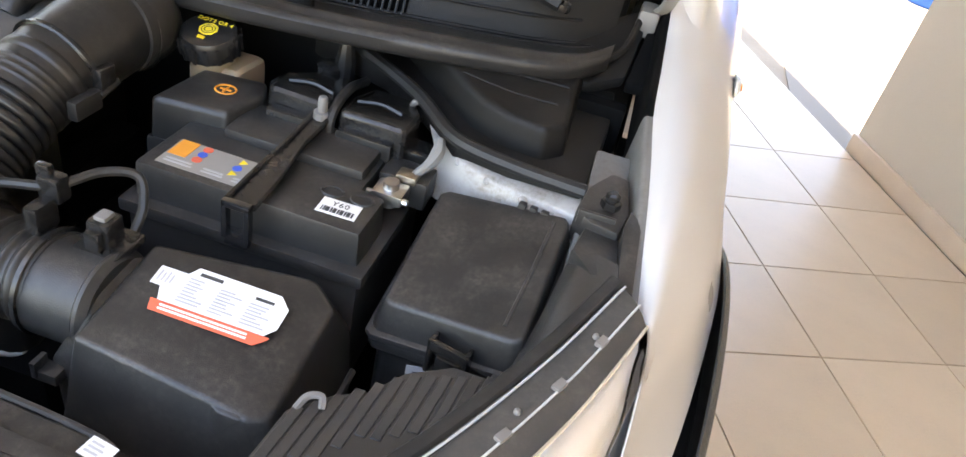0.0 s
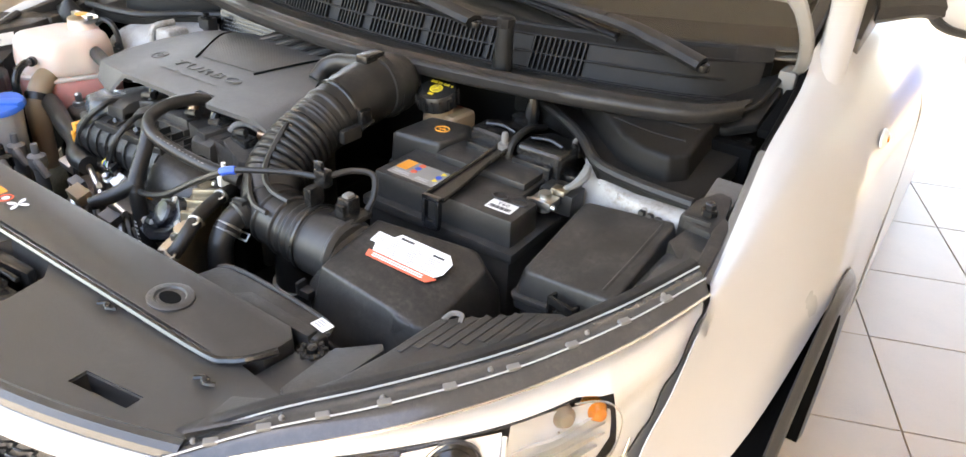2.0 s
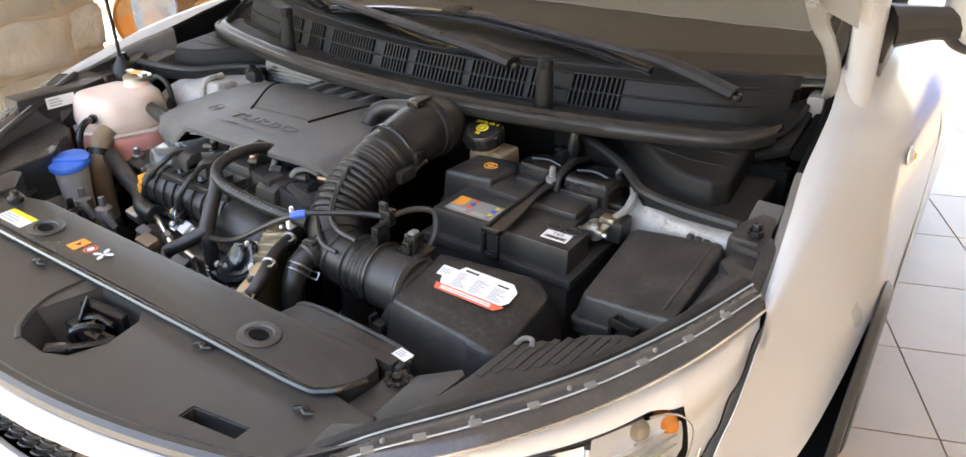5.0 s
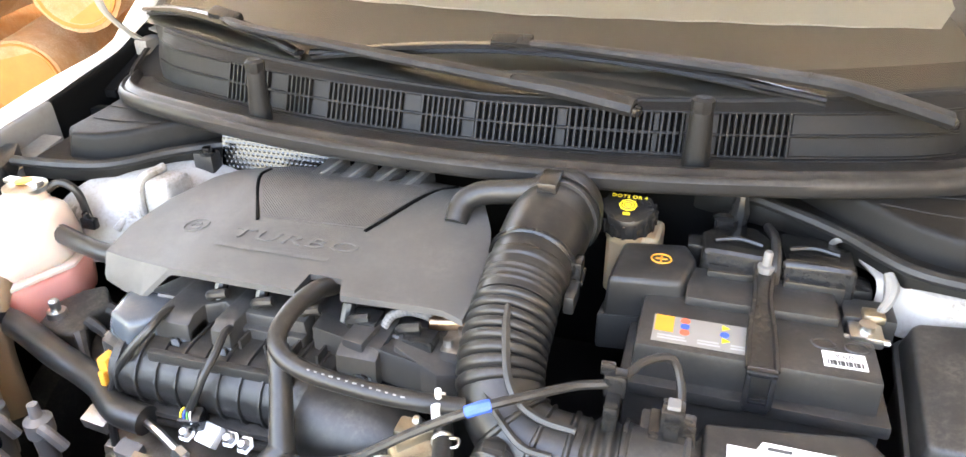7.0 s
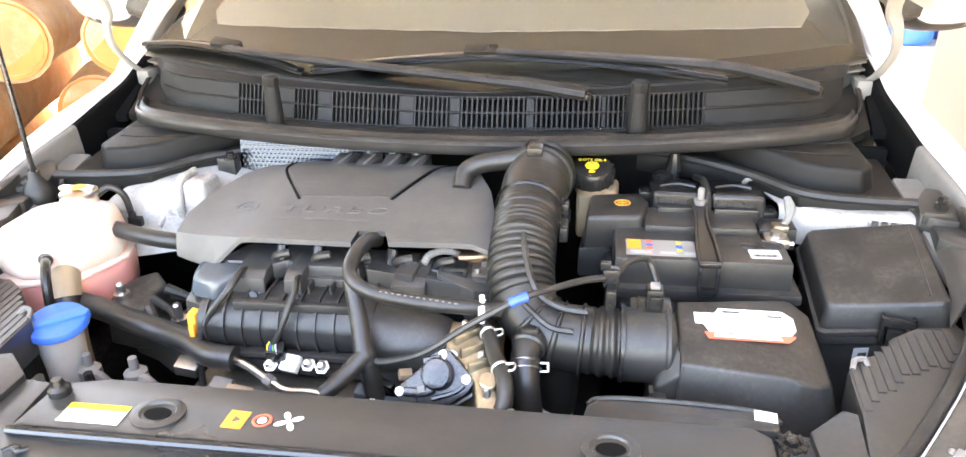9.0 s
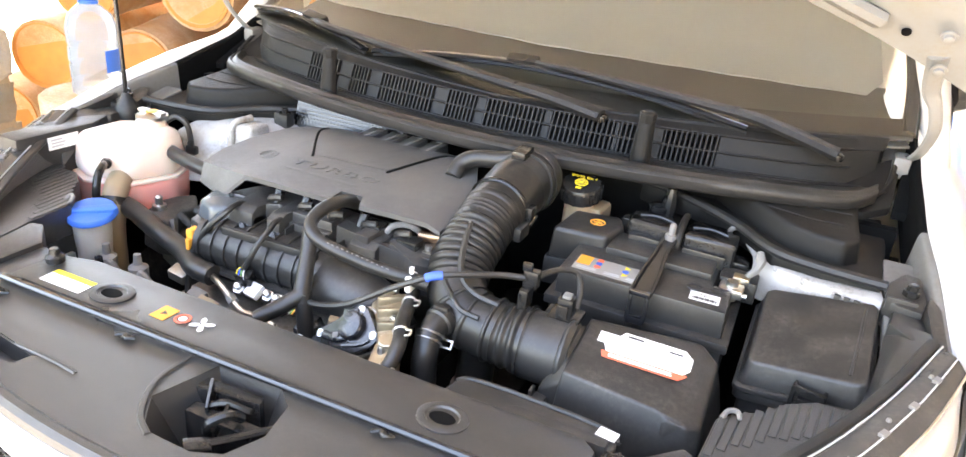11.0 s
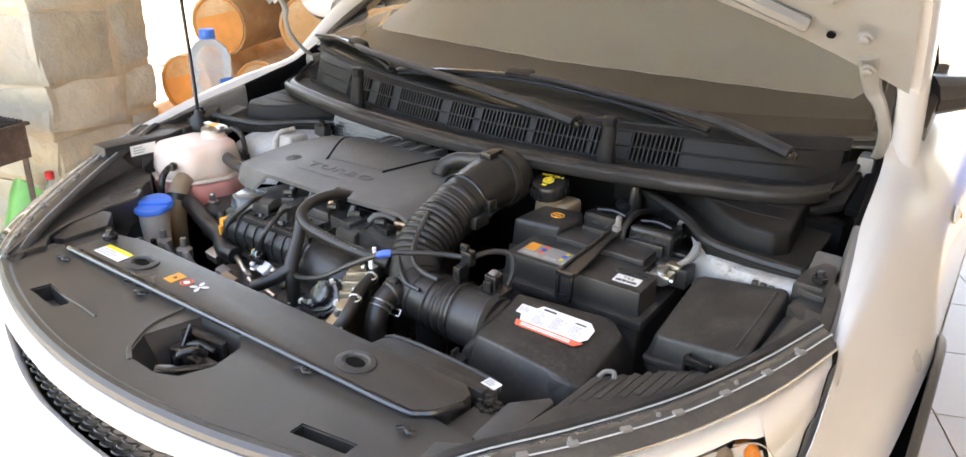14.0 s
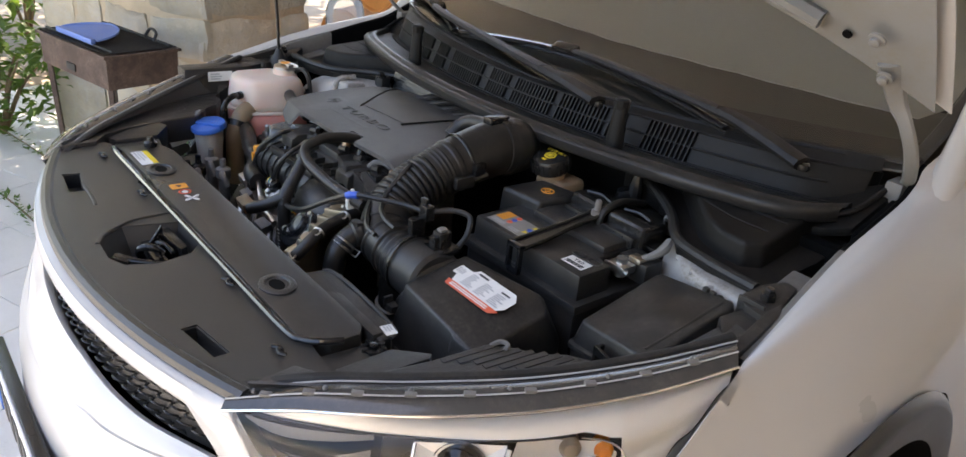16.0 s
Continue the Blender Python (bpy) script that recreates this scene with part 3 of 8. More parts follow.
# headlights
def headlight(side):
    def m(bm):
        return bm if side > 0 else flipped(bm)
    top = [(0.446, 0.084, 0.864), (0.52, 0.150, 0.886), (0.60, 0.235, 0.896), (0.68, 0.345, 0.909), (0.745, 0.465, 0.928), (0.788, 0.575, 0.950)]
    mid = [(0.447, 0.082, 0.862), (0.532, 0.126, 0.836), (0.63, 0.203, 0.832), (0.715, 0.312, 0.842), (0.778, 0.438, 0.868), (0.803, 0.550, 0.918)]
    low = [(0.448, 0.084, 0.858), (0.520, 0.113, 0.782), (0.625, 0.190, 0.738), (0.722, 0.301, 0.736), (0.800, 0.420, 0.762), (0.820, 0.520, 0.866)]
    S = [spline(r, 8) for r in (top, mid, low)]
    N = len(S[0]) - 1

    def at(u, v, d=0.0):
        """A place d metres behind the lens; u runs outwards, v downwards."""
        k = min(max(u, 0), 0.9999) * N
        v = v if v < 0.5 else 0.5 + (v - 0.5) * 0.68
        i = int(k)
        p = [r[i].lerp(r[i + 1], k - i) for r in S]
        q = p[0].lerp(p[1], v * 2) if v < 0.5 else p[1].lerp(p[2], v * 2 - 1)
        return q + V(-0.66, 0.75, 0.0) * d

    def patch(u0, u1, vt, vb, d0, d1, nu=14, nv=4):
        """A strip inside the lamp between the heights vt(u) and vb(u), d0 deep above and d1 deep below."""
        bm = bmesh.new()
        g = []
        for i in range(nu + 1):
            u = u0 + (u1 - u0) * i / nu
            g.append([bm.verts.new(at(u, vt(u) + (vb(u) - vt(u)) * j / nv, d0 + (d1 - d0) * j / nv)) for j in range(nv + 1)])
        for a_, b_ in zip(g, g[1:]):
            for j in range(nv):
                bm.faces.new((a_[j], b_[j], b_[j + 1], a_[j + 1]))
        bmesh.ops.recalc_face_normals(bm, faces=bm.faces[:])
        return bm

    bulge = [(x + 0.030 * k, y - 0.022 * k, z - 0.018 * k) for (x, y, z), k in zip(top, (0.1, 0.9, 1.0, 1.0, 0.8, 0.4))]
    edge = low[:4] + [(0.795, 0.430, 0.813), (0.800, 0.552, 0.925)]
    h = part("headlight", m(surf([top, bulge, mid, edge], 6)), M_LENS, car, "clear headlight lens with chrome inside", 60)
    h.visible_shadow = False
    back = lambda row, dy, dx, dz: [(x - dx, y + dy, z + dz) for x, y, z in row]
    part("housing", m(surf([back(top, 0.03, 0.015, -0.006), back(mid, 0.085, 0.06, 0), back(edge, 0.03, 0.015, 0.004)], 6)), M_HLIN, h, "dark headlight housing", 60)
    def sheet(uv, d0, d1, lift=0.0):
        """A filled shape inside the lamp; d0 deep at its rim, d1 in its middle."""
        bm = bmesh.new()
        cu, cv = sum(p[0] for p in uv) / len(uv), sum(p[1] for p in uv) / len(uv)
        ring = []
        for (a0, b0), (a1, b1) in zip(uv, uv[1:] + uv[:1]):
            ring += [(a0 + (a1 - a0) * k / 4, b0 + (b1 - b0) * k / 4) for k in range(4)]
        loops = [[bm.verts.new(at(cu + (p[0] - cu) * f, cv + (p[1] - cv) * f, d1 + (d0 - d1) * f)) for p in ring] for f in (1.0, 0.75, 0.5, 0.25)]
        for r0, r1 in zip(loops, loops[1:]):
            for k in range(len(ring)):
                j = (k + 1) % len(ring)
                bm.faces.new((r0[k], r0[j], r1[j], r1[k]))
        bm.faces.new(loops[-1])
        bmesh.ops.recalc_face_normals(bm, faces=bm.faces[:])
        return bm

    def beading(uv, d, r_, closed=False, steps=4):
        return tube([at(u, v, d) for u, v in (uv + uv[:1] if closed else uv)], r_, 6, steps)

    # pale bezel: band under the upper edge, outer end, bar along the foot
    part("bezel", m(patch(0.02, 0.76, lambda u: 0.03, lambda u: 0.05 + 0.13 * smooth(0, 0.12, u) + 0.05 * smooth(0.36, 0.66, u) + 0.10 * smooth(0.69, 0.76, u), 0.004, 0.012, 34)), M_SILVER, h, "pale silver bezel band", 60)
    outer_low = lambda u: 0.86 - 0.13 * smooth(0.765, 0.822, u) - 0.18 * smooth(0.825, 0.875, u) - 0.28 * smooth(0.90, 1.0, u)
    part("outer_bezel", m(patch(0.758, 0.99, lambda u: 0.03, outer_low, 0.005, 0.010, 18, 8)), M_SILVER, h, "pale silver bezel end", 60)
    part("outer_strip", m(patch(0.775, 0.998, lambda u: outer_low(u) - 0.01, lambda u: max(outer_low(u) + 0.05, 0.94 - 0.10 * smooth(0.80, 0.90, u) - 0.26 * smooth(0.90, 0.97, u) - 0.45 * smooth(0.965, 0.998, u)), 0.006, 0.004, 24, 6)), M_SMOKE, h, "smoked outer strip", 60)
    part("running_light", m(patch(0.365, 0.782, lambda u: 0.84 - 0.03 * smooth(0.4, 0.55, u) + 0.03 * smooth(0.6, 0.7, u) - 0.12 * smooth(0.71, 0.77, u), lambda u: 1.03 - 0.06 * smooth(0.4, 0.6, u) - 0.10 * smooth(0.6, 0.77, u), 0.012, 0.004, 24, 4)), M_SILVER, h, "pale running light bar", 60)
    part("running_light_foot", m(patch(0.352, 0.388, lambda u: 0.70 - 0.09 * smooth(0.352, 0.375, u), lambda u: 1.03, 0.010, 0.004, 5, 4)), M_SILVER, h, "", 60)
    part("chrome_edge", m(tube([p + V(0.001, -0.001, 0.001) for p in S[0][::4]], 0.0018, 6, 3)), M_CHROME, h)
    part("bezel_step", m(beading([(0.02 + 0.06 * k, 0.055 + 0.13 * smooth(0, 0.12, 0.02 + 0.06 * k) + 0.05 * smooth(0.36, 0.66, 0.02 + 0.06 * k)) for k in range(12)], 0.011, 0.0013)), M_HLIN, h)
    part("ring_edge", m(beading([(0.378, 0.64), (0.390, 0.80), (0.42, 0.84), (0.50, 0.815), (0.59, 0.805), (0.69, 0.835), (0.74, 0.78), (0.762, 0.66), (0.768, 0.50), (0.755, 0.39), (0.73, 0.31), (0.69, 0.255)], 0.009, 0.0014)), M_CHROME, h)
    part("foot_edge", m(beading([(0.372, 0.61), (0.352, 0.70), (0.352, 0.88), (0.360, 1.02), (0.40, 1.03), (0.49, 1.00), (0.59, 0.97), (0.71, 0.91), (0.765, 0.83), (0.785, 0.70)], 0.006, 0.0016)), M_CHROME, h)
    # stepped grey blades at the inner end
    for u0, vs in ((0.06, (0.30, 0.55, 0.20, 0.27)), (0.15, (0.62, 0.76, 0.31, 0.46)), (0.23, (0.84, 0.98, 0.51, 0.70))):
        way = lambda u, a_, b_, u0=u0: a_ + (b_ - a_) * (u - u0) / (0.345 - u0)
        part("blade", m(patch(u0, 0.345, lambda u, vs=vs, way=way: way(u, vs[0], vs[2]), lambda u, vs=vs, way=way: way(u, vs[1], vs[3]), 0.012, 0.020, 8, 3)), M_SMOKE, h, "smoked grey blade", 60)
    part("inner_wall", m(patch(0.36, 0.428, lambda u: 0.22, lambda u: 0.84, 0.020, 0.030, 4, 6)), M_GLOSSPL, h, "", 60)
    # projector in its angular chrome cup
    cup = [(0.420, 0.205), (0.420, 0.42), (0.435, 0.54), (0.470, 0.69), (0.520, 0.81), (0.535, 0.71), (0.546, 0.50), (0.562, 0.41), (0.570, 0.24), (0.50, 0.21)]
    part("cup", m(sheet(cup, 0.008, 0.032)), M_SILVER, h, "silver cup round the projector", 30)
    part("cup_edge", m(beading(cup[:8], 0.006, 0.0024, False, 2)), M_CHROME, h, "angular chrome edge")
    c = at(0.494, 0.42, 0.020)
    face = facing(c, (0.72, 0.69, 0.03), (0.60, -0.76, 0.24))
    lamp = part("projector", m(moved(lathe([(0.028, -0.03), (0.028, 0), (0.0245, 0.002), (0.024, 0.005), (0.017, 0.011), (0.004, 0.014)], (0, 0, 0), 28), face)), M_BAR, h, "round projector lamp")
    part("projector_ring", m(moved(lathe([(0.030, -0.02), (0.032, 0.001), (0.030, 0.003), (0.028, -0.002)], (0, 0, 0), 28), face)), M_HLIN, lamp)
    # clear ribbed reflector with amber and peach bulbs
    field = [(0.585, 0.235), (0.65, 0.25), (0.72, 0.31), (0.750, 0.42), (0.747, 0.62), (0.715, 0.76), (0.64, 0.79), (0.578, 0.70), (0.572, 0.42)]
    part("reflector", m(sheet(field, 0.012, 0.028)), M_REFL, h, "chrome reflector", 40)
    part("upright_rib", m(beading([(0.574, 0.27), (0.566, 0.48), (0.572, 0.70)], 0.008, 0.003)), M_SILVER, h)
    for k in range(5):
        v0 = 0.43 + 0.075 * k
        rib = patch(0.582, 0.738 - 0.014 * max(0, k - 2), lambda u, v0=v0: v0 - 0.018 + 0.012 * math.sin(u * 50), lambda u, v0=v0: v0 + 0.016 + 0.012 * math.sin(u * 50), 0.010, 0.022, 18, 2)
        part("reflector_rib", m(rib), M_REFL if k % 2 else M_SILVER, h)
    for u, v0, r_, mt, nm in ((0.728, 0.41, 0.012, M_AMBER, "amber turn bulb"), (0.672, 0.34, 0.013, M_AMBERPL, "peach bulb")):
        part("bulb", m(moved(lathe([(r_, -0.02), (r_, 0.0), (r_ * 0.6, 0.008), (0.002, 0.010)], (0, 0, 0), 16), facing(at(u, v0, 0.016), (0, 1, 0), (0.75, -0.6, 0.25)))), mt, h, nm)
    # the mounting flange along the top
    inner = [(x - 0.045 * s, y + 0.028 * s + 0.016, z + 0.008) for (x, y, z), s in zip(top, (0.3, 0.6, 0.78, 0.8, 0.75, 0.6))]
    midl = [(x - 0.018 * s, y + 0.011 * s + 0.006, z + 0.010) for (x, y, z), s in zip(top, (0.3, 0.75, 1, 1, 0.95, 0.7))]
    fl = part("flange", m(surf([top, midl, inner], 6, 0.003)), M_HLTRIM, h, "grey translucent headlight flange", 60)
    q = spline(midl, 6)
    for k in range(2, len(q) - 2, 5):
        part("flange_pin", m(lathe([(0.0032, -0.001), (0.0032, 0.001), (0.002, 0.003), (0.001, 0.0033)], q[k] + V(-0.006, 0.004, 0.001), 8)), M_GREYPL, fl)
    part("flange_bead", m(tube([Vector(p) + V(0.002, -0.002, 0.0015) for p in midl], 0.0011, 5, 6)), M_GREYPR, fl, "pale moulded bead")
    for k in range(3, len(q) - 2, 3):
        part("flange_clip", m(moved(box(-0.007, 0.007, -0.004, 0.004, -0.001, 0.0035, 0.001), Matrix.Translation(q[k]) @ Matrix.Rotation(math.atan2(*(q[k + 1] - q[k - 1]).yx), 4, "Z"))), M_GREYPL, fl)
    part("flange_rim", m(tube([Vector(p) + V(0.001, 0, 0.0025) for p in inner], 0.0012, 5, 6)), M_GREYPR, fl, "pale moulded rim")
    part("seal", m(tube([Vector(p) + V(-0.008, 0.006, 0.001) for p in inner], 0.0075, 8, 6, flat=0.7)), M_RUBBER, h, "black rubber strip behind the headlight")


headlight(1)
headlight(-1)


# front wings with the wheel arches
def wing(side):
    def m(bm):
        return bm if side > 0 else flipped(bm)
    inner_edge = [(0.779, 0.605, 0.944), (0.764, 0.75, 0.988), (0.750, 0.87, 1.014), (0.746, 0.96, 1.034), (0.742, 1.04, 1.052), (0.738, 1.085, 1.072), (0.730, 1.13, 1.095), (0.735, 1.25, 1.125), (0.757, 1.47, 1.152)]
    crown = [(0.785, 0.588, 0.948), (0.782, 0.75, 0.996), (0.779, 0.87, 1.024), (0.774, 0.96, 1.040), (0.766, 1.04, 1.054), (0.762, 1.085, 1.070), (0.760, 1.13, 1.085), (0.764, 1.25, 1.110), (0.775, 1.47, 1.140)]
    shoulder = [(0.795, 0.553, 0.939), (0.808, 0.75, 0.984), (0.812, 0.87, 1.006), (0.810, 0.96, 1.021), (0.805, 1.04, 1.034), (0.803, 1.085, 1.045), (0.803, 1.13, 1.056), (0.806, 1.25, 1.074), (0.817, 1.47, 1.096)]
    side_line = [(0.798, 0.482, 0.880), (0.850, 0.74, 0.910), (0.858, 0.87, 0.935), (0.861, 0.96, 0.953), (0.862, 1.05, 0.964), (0.862, 1.10, 0.968), (0.864, 1.16, 0.972), (0.870, 1.28, 0.978), (0.880, 1.47, 0.980)]
    flank = [(0.795, 0.416, 0.804), (0.866, 0.70, 0.850), (0.881, 0.86, 0.880), (0.884, 0.95, 0.882), (0.885, 1.05, 0.876), (0.886, 1.11, 0.866), (0.888, 1.17, 0.855), (0.893, 1.30, 0.840), (0.900, 1.47, 0.835)]
    arch_line = [(0.828, 0.440, 0.690), (0.872, 0.60, 0.765), (0.893, 0.80, 0.838), (0.895, 0.93, 0.830), (0.893, 1.05, 0.785), (0.892, 1.11, 0.735), (0.892, 1.17, 0.672), (0.896, 1.28, 0.530), (0.902, 1.47, 0.420)]
    rows = [inner_edge, crown, shoulder, side_line, flank, arch_line]
    w = part("front_wing", m(surf(rows, 6, 0.0016)), M_PAINT, car, "white painted front wing", 60)
    part("panel_gap", m(tube([(0.7912, 0.415, 0.805), (0.8133, 0.468, 0.783), (0.8403, 0.529, 0.759), (0.8643, 0.580, 0.744)], 0.0016, 6, 6)), M_DARK, w, "dark gap between wing and bumper")
    # rear stretch near-black: the gap's shade is put into the flange colour
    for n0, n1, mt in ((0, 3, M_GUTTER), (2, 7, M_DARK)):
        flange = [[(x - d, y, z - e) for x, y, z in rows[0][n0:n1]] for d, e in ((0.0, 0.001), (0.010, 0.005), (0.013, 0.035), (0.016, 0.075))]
        part("inner_flange", m(surf(flange, 6, 0.0012)), mt, w, "painted gutter flange" if n0 == 0 else "near-black sheet for the shaded gap beside the hinge", 60)
    arc = [(math.cos(a), math.sin(a)) for a in (math.radians(d) for d in range(-8, 189, 14))]
    outer = [(0.898, 0.83 - 0.420 * c, 0.335 + 0.520 * s) for c, s in arc]
    mid = [(0.910, 0.83 - 0.405 * c, 0.335 + 0.500 * s) for c, s in arc]
    inn = [(0.906, 0.83 - 0.355 * c, 0.335 + 0.440 * s) for c, s in arc]
    deep = [(0.70, 0.83 - 0.350 * c, 0.335 + 0.432 * s) for c, s in arc]
    part("arch_trim", m(surf([outer, mid, inn], 3, 0.003)), M_TRIM, w, "black plastic wheel arch trim", 50)
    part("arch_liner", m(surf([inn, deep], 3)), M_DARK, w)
    return w


wing(1)
wing(-1)


def wheel(x, y):
    sx = 1 if x > 0 else -1
    t = Matrix.Translation((x, y, 0.32)) @ Matrix.Rotation(radians(90) * sx, 4, "Y")
    w = part("wheel", moved(lathe([(0.205, -0.10), (0.27, -0.10), (0.305, -0.085), (0.32, -0.06), (0.32, 0.06), (0.305, 0.085), (0.27, 0.10), (0.215, 0.097), (0.205, 0.09)], (0, 0, 0), 48), t), M_TYRE, car, "black tyre on an alloy wheel")
    rim = moved(lathe([(0.208, -0.09), (0.214, 0.092), (0.206, 0.096), (0.198, 0.088), (0.190, 0.03), (0.05, 0.045), (0.048, 0.06), (0.01, 0.062)], (0, 0, 0), 40), t)
    part("rim", rim, M_DARK, w)
    for k in range(5):
        a = k * 2 * math.pi / 5
        part("spoke", moved(tube([(0.03 * math.cos(a), 0.03 * math.sin(a), 0.062), (0.11 * math.cos(a), 0.11 * math.sin(a), 0.068), (0.205 * math.cos(a), 0.205 * math.sin(a), 0.088)], (0.026, 0.02, 0.026), 8, 4, flat=0.45), t), M_RIM, w)


for x, y in ((0.775, 0.83), (-0.775, 0.83), (0.775, 3.41), (-0.775, 3.41)):
    wheel(x, y)

# sides, pillars, roof, tail
for sx in (1, -1):
    rows = [
        [(0.765, 1.477, 1.150), (0.775, 2.2, 1.155), (0.775, 2.9, 1.165), (0.74, 3.6, 1.18), (0.66, 4.0, 1.17)],
        [(0.880, 1.477, 0.975), (0.890, 2.2, 0.975), (0.890, 2.9, 0.98), (0.86, 3.6, 1.0), (0.76, 4.03, 1.0)],
        [(0.901, 1.477, 0.83), (0.908, 2.2, 0.79), (0.908, 2.9, 0.79), (0.885, 3.6, 0.8), (0.79, 4.06, 0.8)],
        [(0.902, 1.477, 0.42), (0.906, 2.2, 0.40), (0.906, 2.9, 0.40), (0.885, 3.6, 0.45), (0.80, 4.06, 0.45)],
        [(0.85, 1.477, 0.22), (0.85, 2.2, 0.20), (0.85, 2.9, 0.20), (0.84, 3.6, 0.25), (0.76, 4.05, 0.25)],
    ]
    bm = surf(rows, 5, 0.002)
    part("door_side", bm if sx > 0 else flipped(bm), M_PAINT, car, "white painted door side", 60)
    pil = tube([(sx * 0.775, 1.05, 1.010), (sx * 0.752, 1.19, 1.125), (sx * 0.733, 1.30, 1.200), (sx * 0.690, 1.62, 1.365), (sx * 0.640, 1.93, 1.470), (sx * 0.61, 2.2, 1.505)], (0.022, 0.026, 0.030, 0.034, 0.036, 0.036), 12, 6)
    part("windscreen_pillar", pil, M_PAINT, car)
    part("pillar_seal", tube([(sx * 0.712, 1.125, 1.098), (sx * 0.712, 1.20, 1.140), (sx * 0.704, 1.30, 1.195), (sx * 0.662, 1.62, 1.360), (sx * 0.612, 1.93, 1.468)], 0.013, 8, 6, flat=0.7), M_TRIM, car, "black strip between glass and pillar")
    part("rear_pillar", tube([(sx * 0.72, 3.75, 1.17), (sx * 0.64, 3.6, 1.36), (sx * 0.58, 3.3, 1.47)], (0.09, 0.08, 0.05), 10, 6, flat=0.4), M_PAINT, car)
    sg = surf([[(sx * 0.772, 1.40, 1.158), (sx * 0.775, 2.2, 1.16), (sx * 0.735, 3.6, 1.185)], [(sx * 0.690, 1.66, 1.38), (sx * 0.640, 2.3, 1.47), (sx * 0.600, 3.45, 1.43)]], 6)
    pane = part("side_window", sg, M_GLASS, car, "dark side window glass")
    pane.visible_shadow = False
    # door mirror on its black foot
    foot = part("door_mirror", joined(tube([(sx * 0.765, 1.30, 1.150), (sx * 0.84, 1.345, 1.158), (sx * 0.91, 1.38, 1.150)], (0.050, 0.038, 0.036), 10, 5, flat=0.8), prism([(sx * 0.760, 1.19), (sx * 0.786, 1.19), (sx * 0.786, 1.36), (sx * 0.765, 1.36)][::sx], 1.07, lambda x, y: 1.11 + (y - 1.19) * 0.55, 0.005)), M_TRIM, car, "white door mirror on a black foot")
    oval = [(math.cos(a), math.sin(a)) for a in (k * math.pi / 12 for k in range(24))]
    def mirror_ring(y, cx, cz, w, h, lean):
        return [(sx * (cx + w * (abs(c) ** 0.75) * (1 if c > 0 else -1)), y + 0.05 * (w * c), cz + h * (abs(s) ** 0.75) * (1 if s > 0 else -1) + lean * c) for c, s in oval]
    rings = [(1.315, 0.955, 1.195, 0.030, 0.025, 0.004), (1.325, 0.952, 1.195, 0.070, 0.060, 0.008), (1.350, 0.950, 1.196, 0.097, 0.083, 0.012), (1.400, 0.950, 1.198, 0.110, 0.094, 0.016), (1.445, 0.950, 1.198, 0.106, 0.090, 0.016), (1.450, 0.950, 1.198, 0.090, 0.076, 0.014)]
    bm = bmesh.new()
    loops = [[bm.verts.new(p) for p in mirror_ring(*r)] for r in rings]
    for r0, r1 in zip(loops, loops[1:]):
        for k in range(24):
            bm.faces.new((r0[k], r0[(k + 1) % 24], r1[(k + 1) % 24], r1[k]))
    bm.faces.new(loops[0])
    bm.faces.new(loops[-1])
    bmesh.ops.recalc_face_normals(bm, faces=bm.faces[:])
    part("mirror_shell", bm, M_PAINT, foot, "white mirror shell", 60)
    rim = [(mirror_ring(y_, 0.950, 1.197, 0.100 + g_, 0.086 + g_, 0.014) * 2)[14:23] for y_, g_ in ((1.338, -0.012), (1.360, 0.004), (1.400, 0.013), (1.448, 0.009))]
    part("mirror_base", surf(rim, 2, 0.003), M_TRIM, foot, "dark lower rim of the mirror")
    # side repeater
    rm = facing((sx * 0.866, 1.16, 0.970), (0, 1, 0), (sx, 0, 0.15)) @ Matrix.Diagonal((1.5, 0.85, 1, 1))
    rep = part("side_repeater", moved(lathe([(0.018, 0), (0.018, 0.003), (0.011, 0.008), (0.002, 0.010)], (0, 0, 0), 20), rm), M_WLABEL, car, "small clear side repeater lamp")
    part("amber_bulb", moved(lathe([(0.007, 0.008), (0.006, 0.0112), (0.002, 0.012)], (0, 0, 0), 12), rm), M_AMBER, rep)
part("roof", surf([[(-0.60, 2.0, 1.485), (-0.3, 1.90, 1.50), (0, 1.87, 1.505), (0.3, 1.90, 1.50), (0.60, 2.0, 1.485)], [(-0.60, 2.7, 1.50), (-0.3, 2.7, 1.525), (0, 2.7, 1.53), (0.3, 2.7, 1.525), (0.60, 2.7, 1.50)], [(-0.57, 3.7, 1.42), (-0.3, 3.75, 1.44), (0, 3.77, 1.445), (0.3, 3.75, 1.44), (0.57, 3.7, 1.42)]], 5, 0.003), M_PAINT, car, "white painted roof", 60)
part("tailgate", surf([[(-0.57, 3.7, 1.42), (0, 3.77, 1.445), (0.57, 3.7, 1.42)], [(-0.70, 4.02, 1.1), (0, 4.12, 1.12), (0.70, 4.02, 1.1)], [(-0.74, 4.06, 0.25), (0, 4.16, 0.25), (0.74, 4.06, 0.25)]], 6, 0.003), M_PAINT, car, "", 60)
part("floor_pan", box(-0.78, 0.78, 0.10, 4.0, 0.19, 0.215, 0.004), M_DARK, car)


def screen_base(x):
    a = abs(x)
    return V(x, 0.955 + 0.26 * a * a + 0.08 * a ** 4, 1.068 + 0.045 * a)


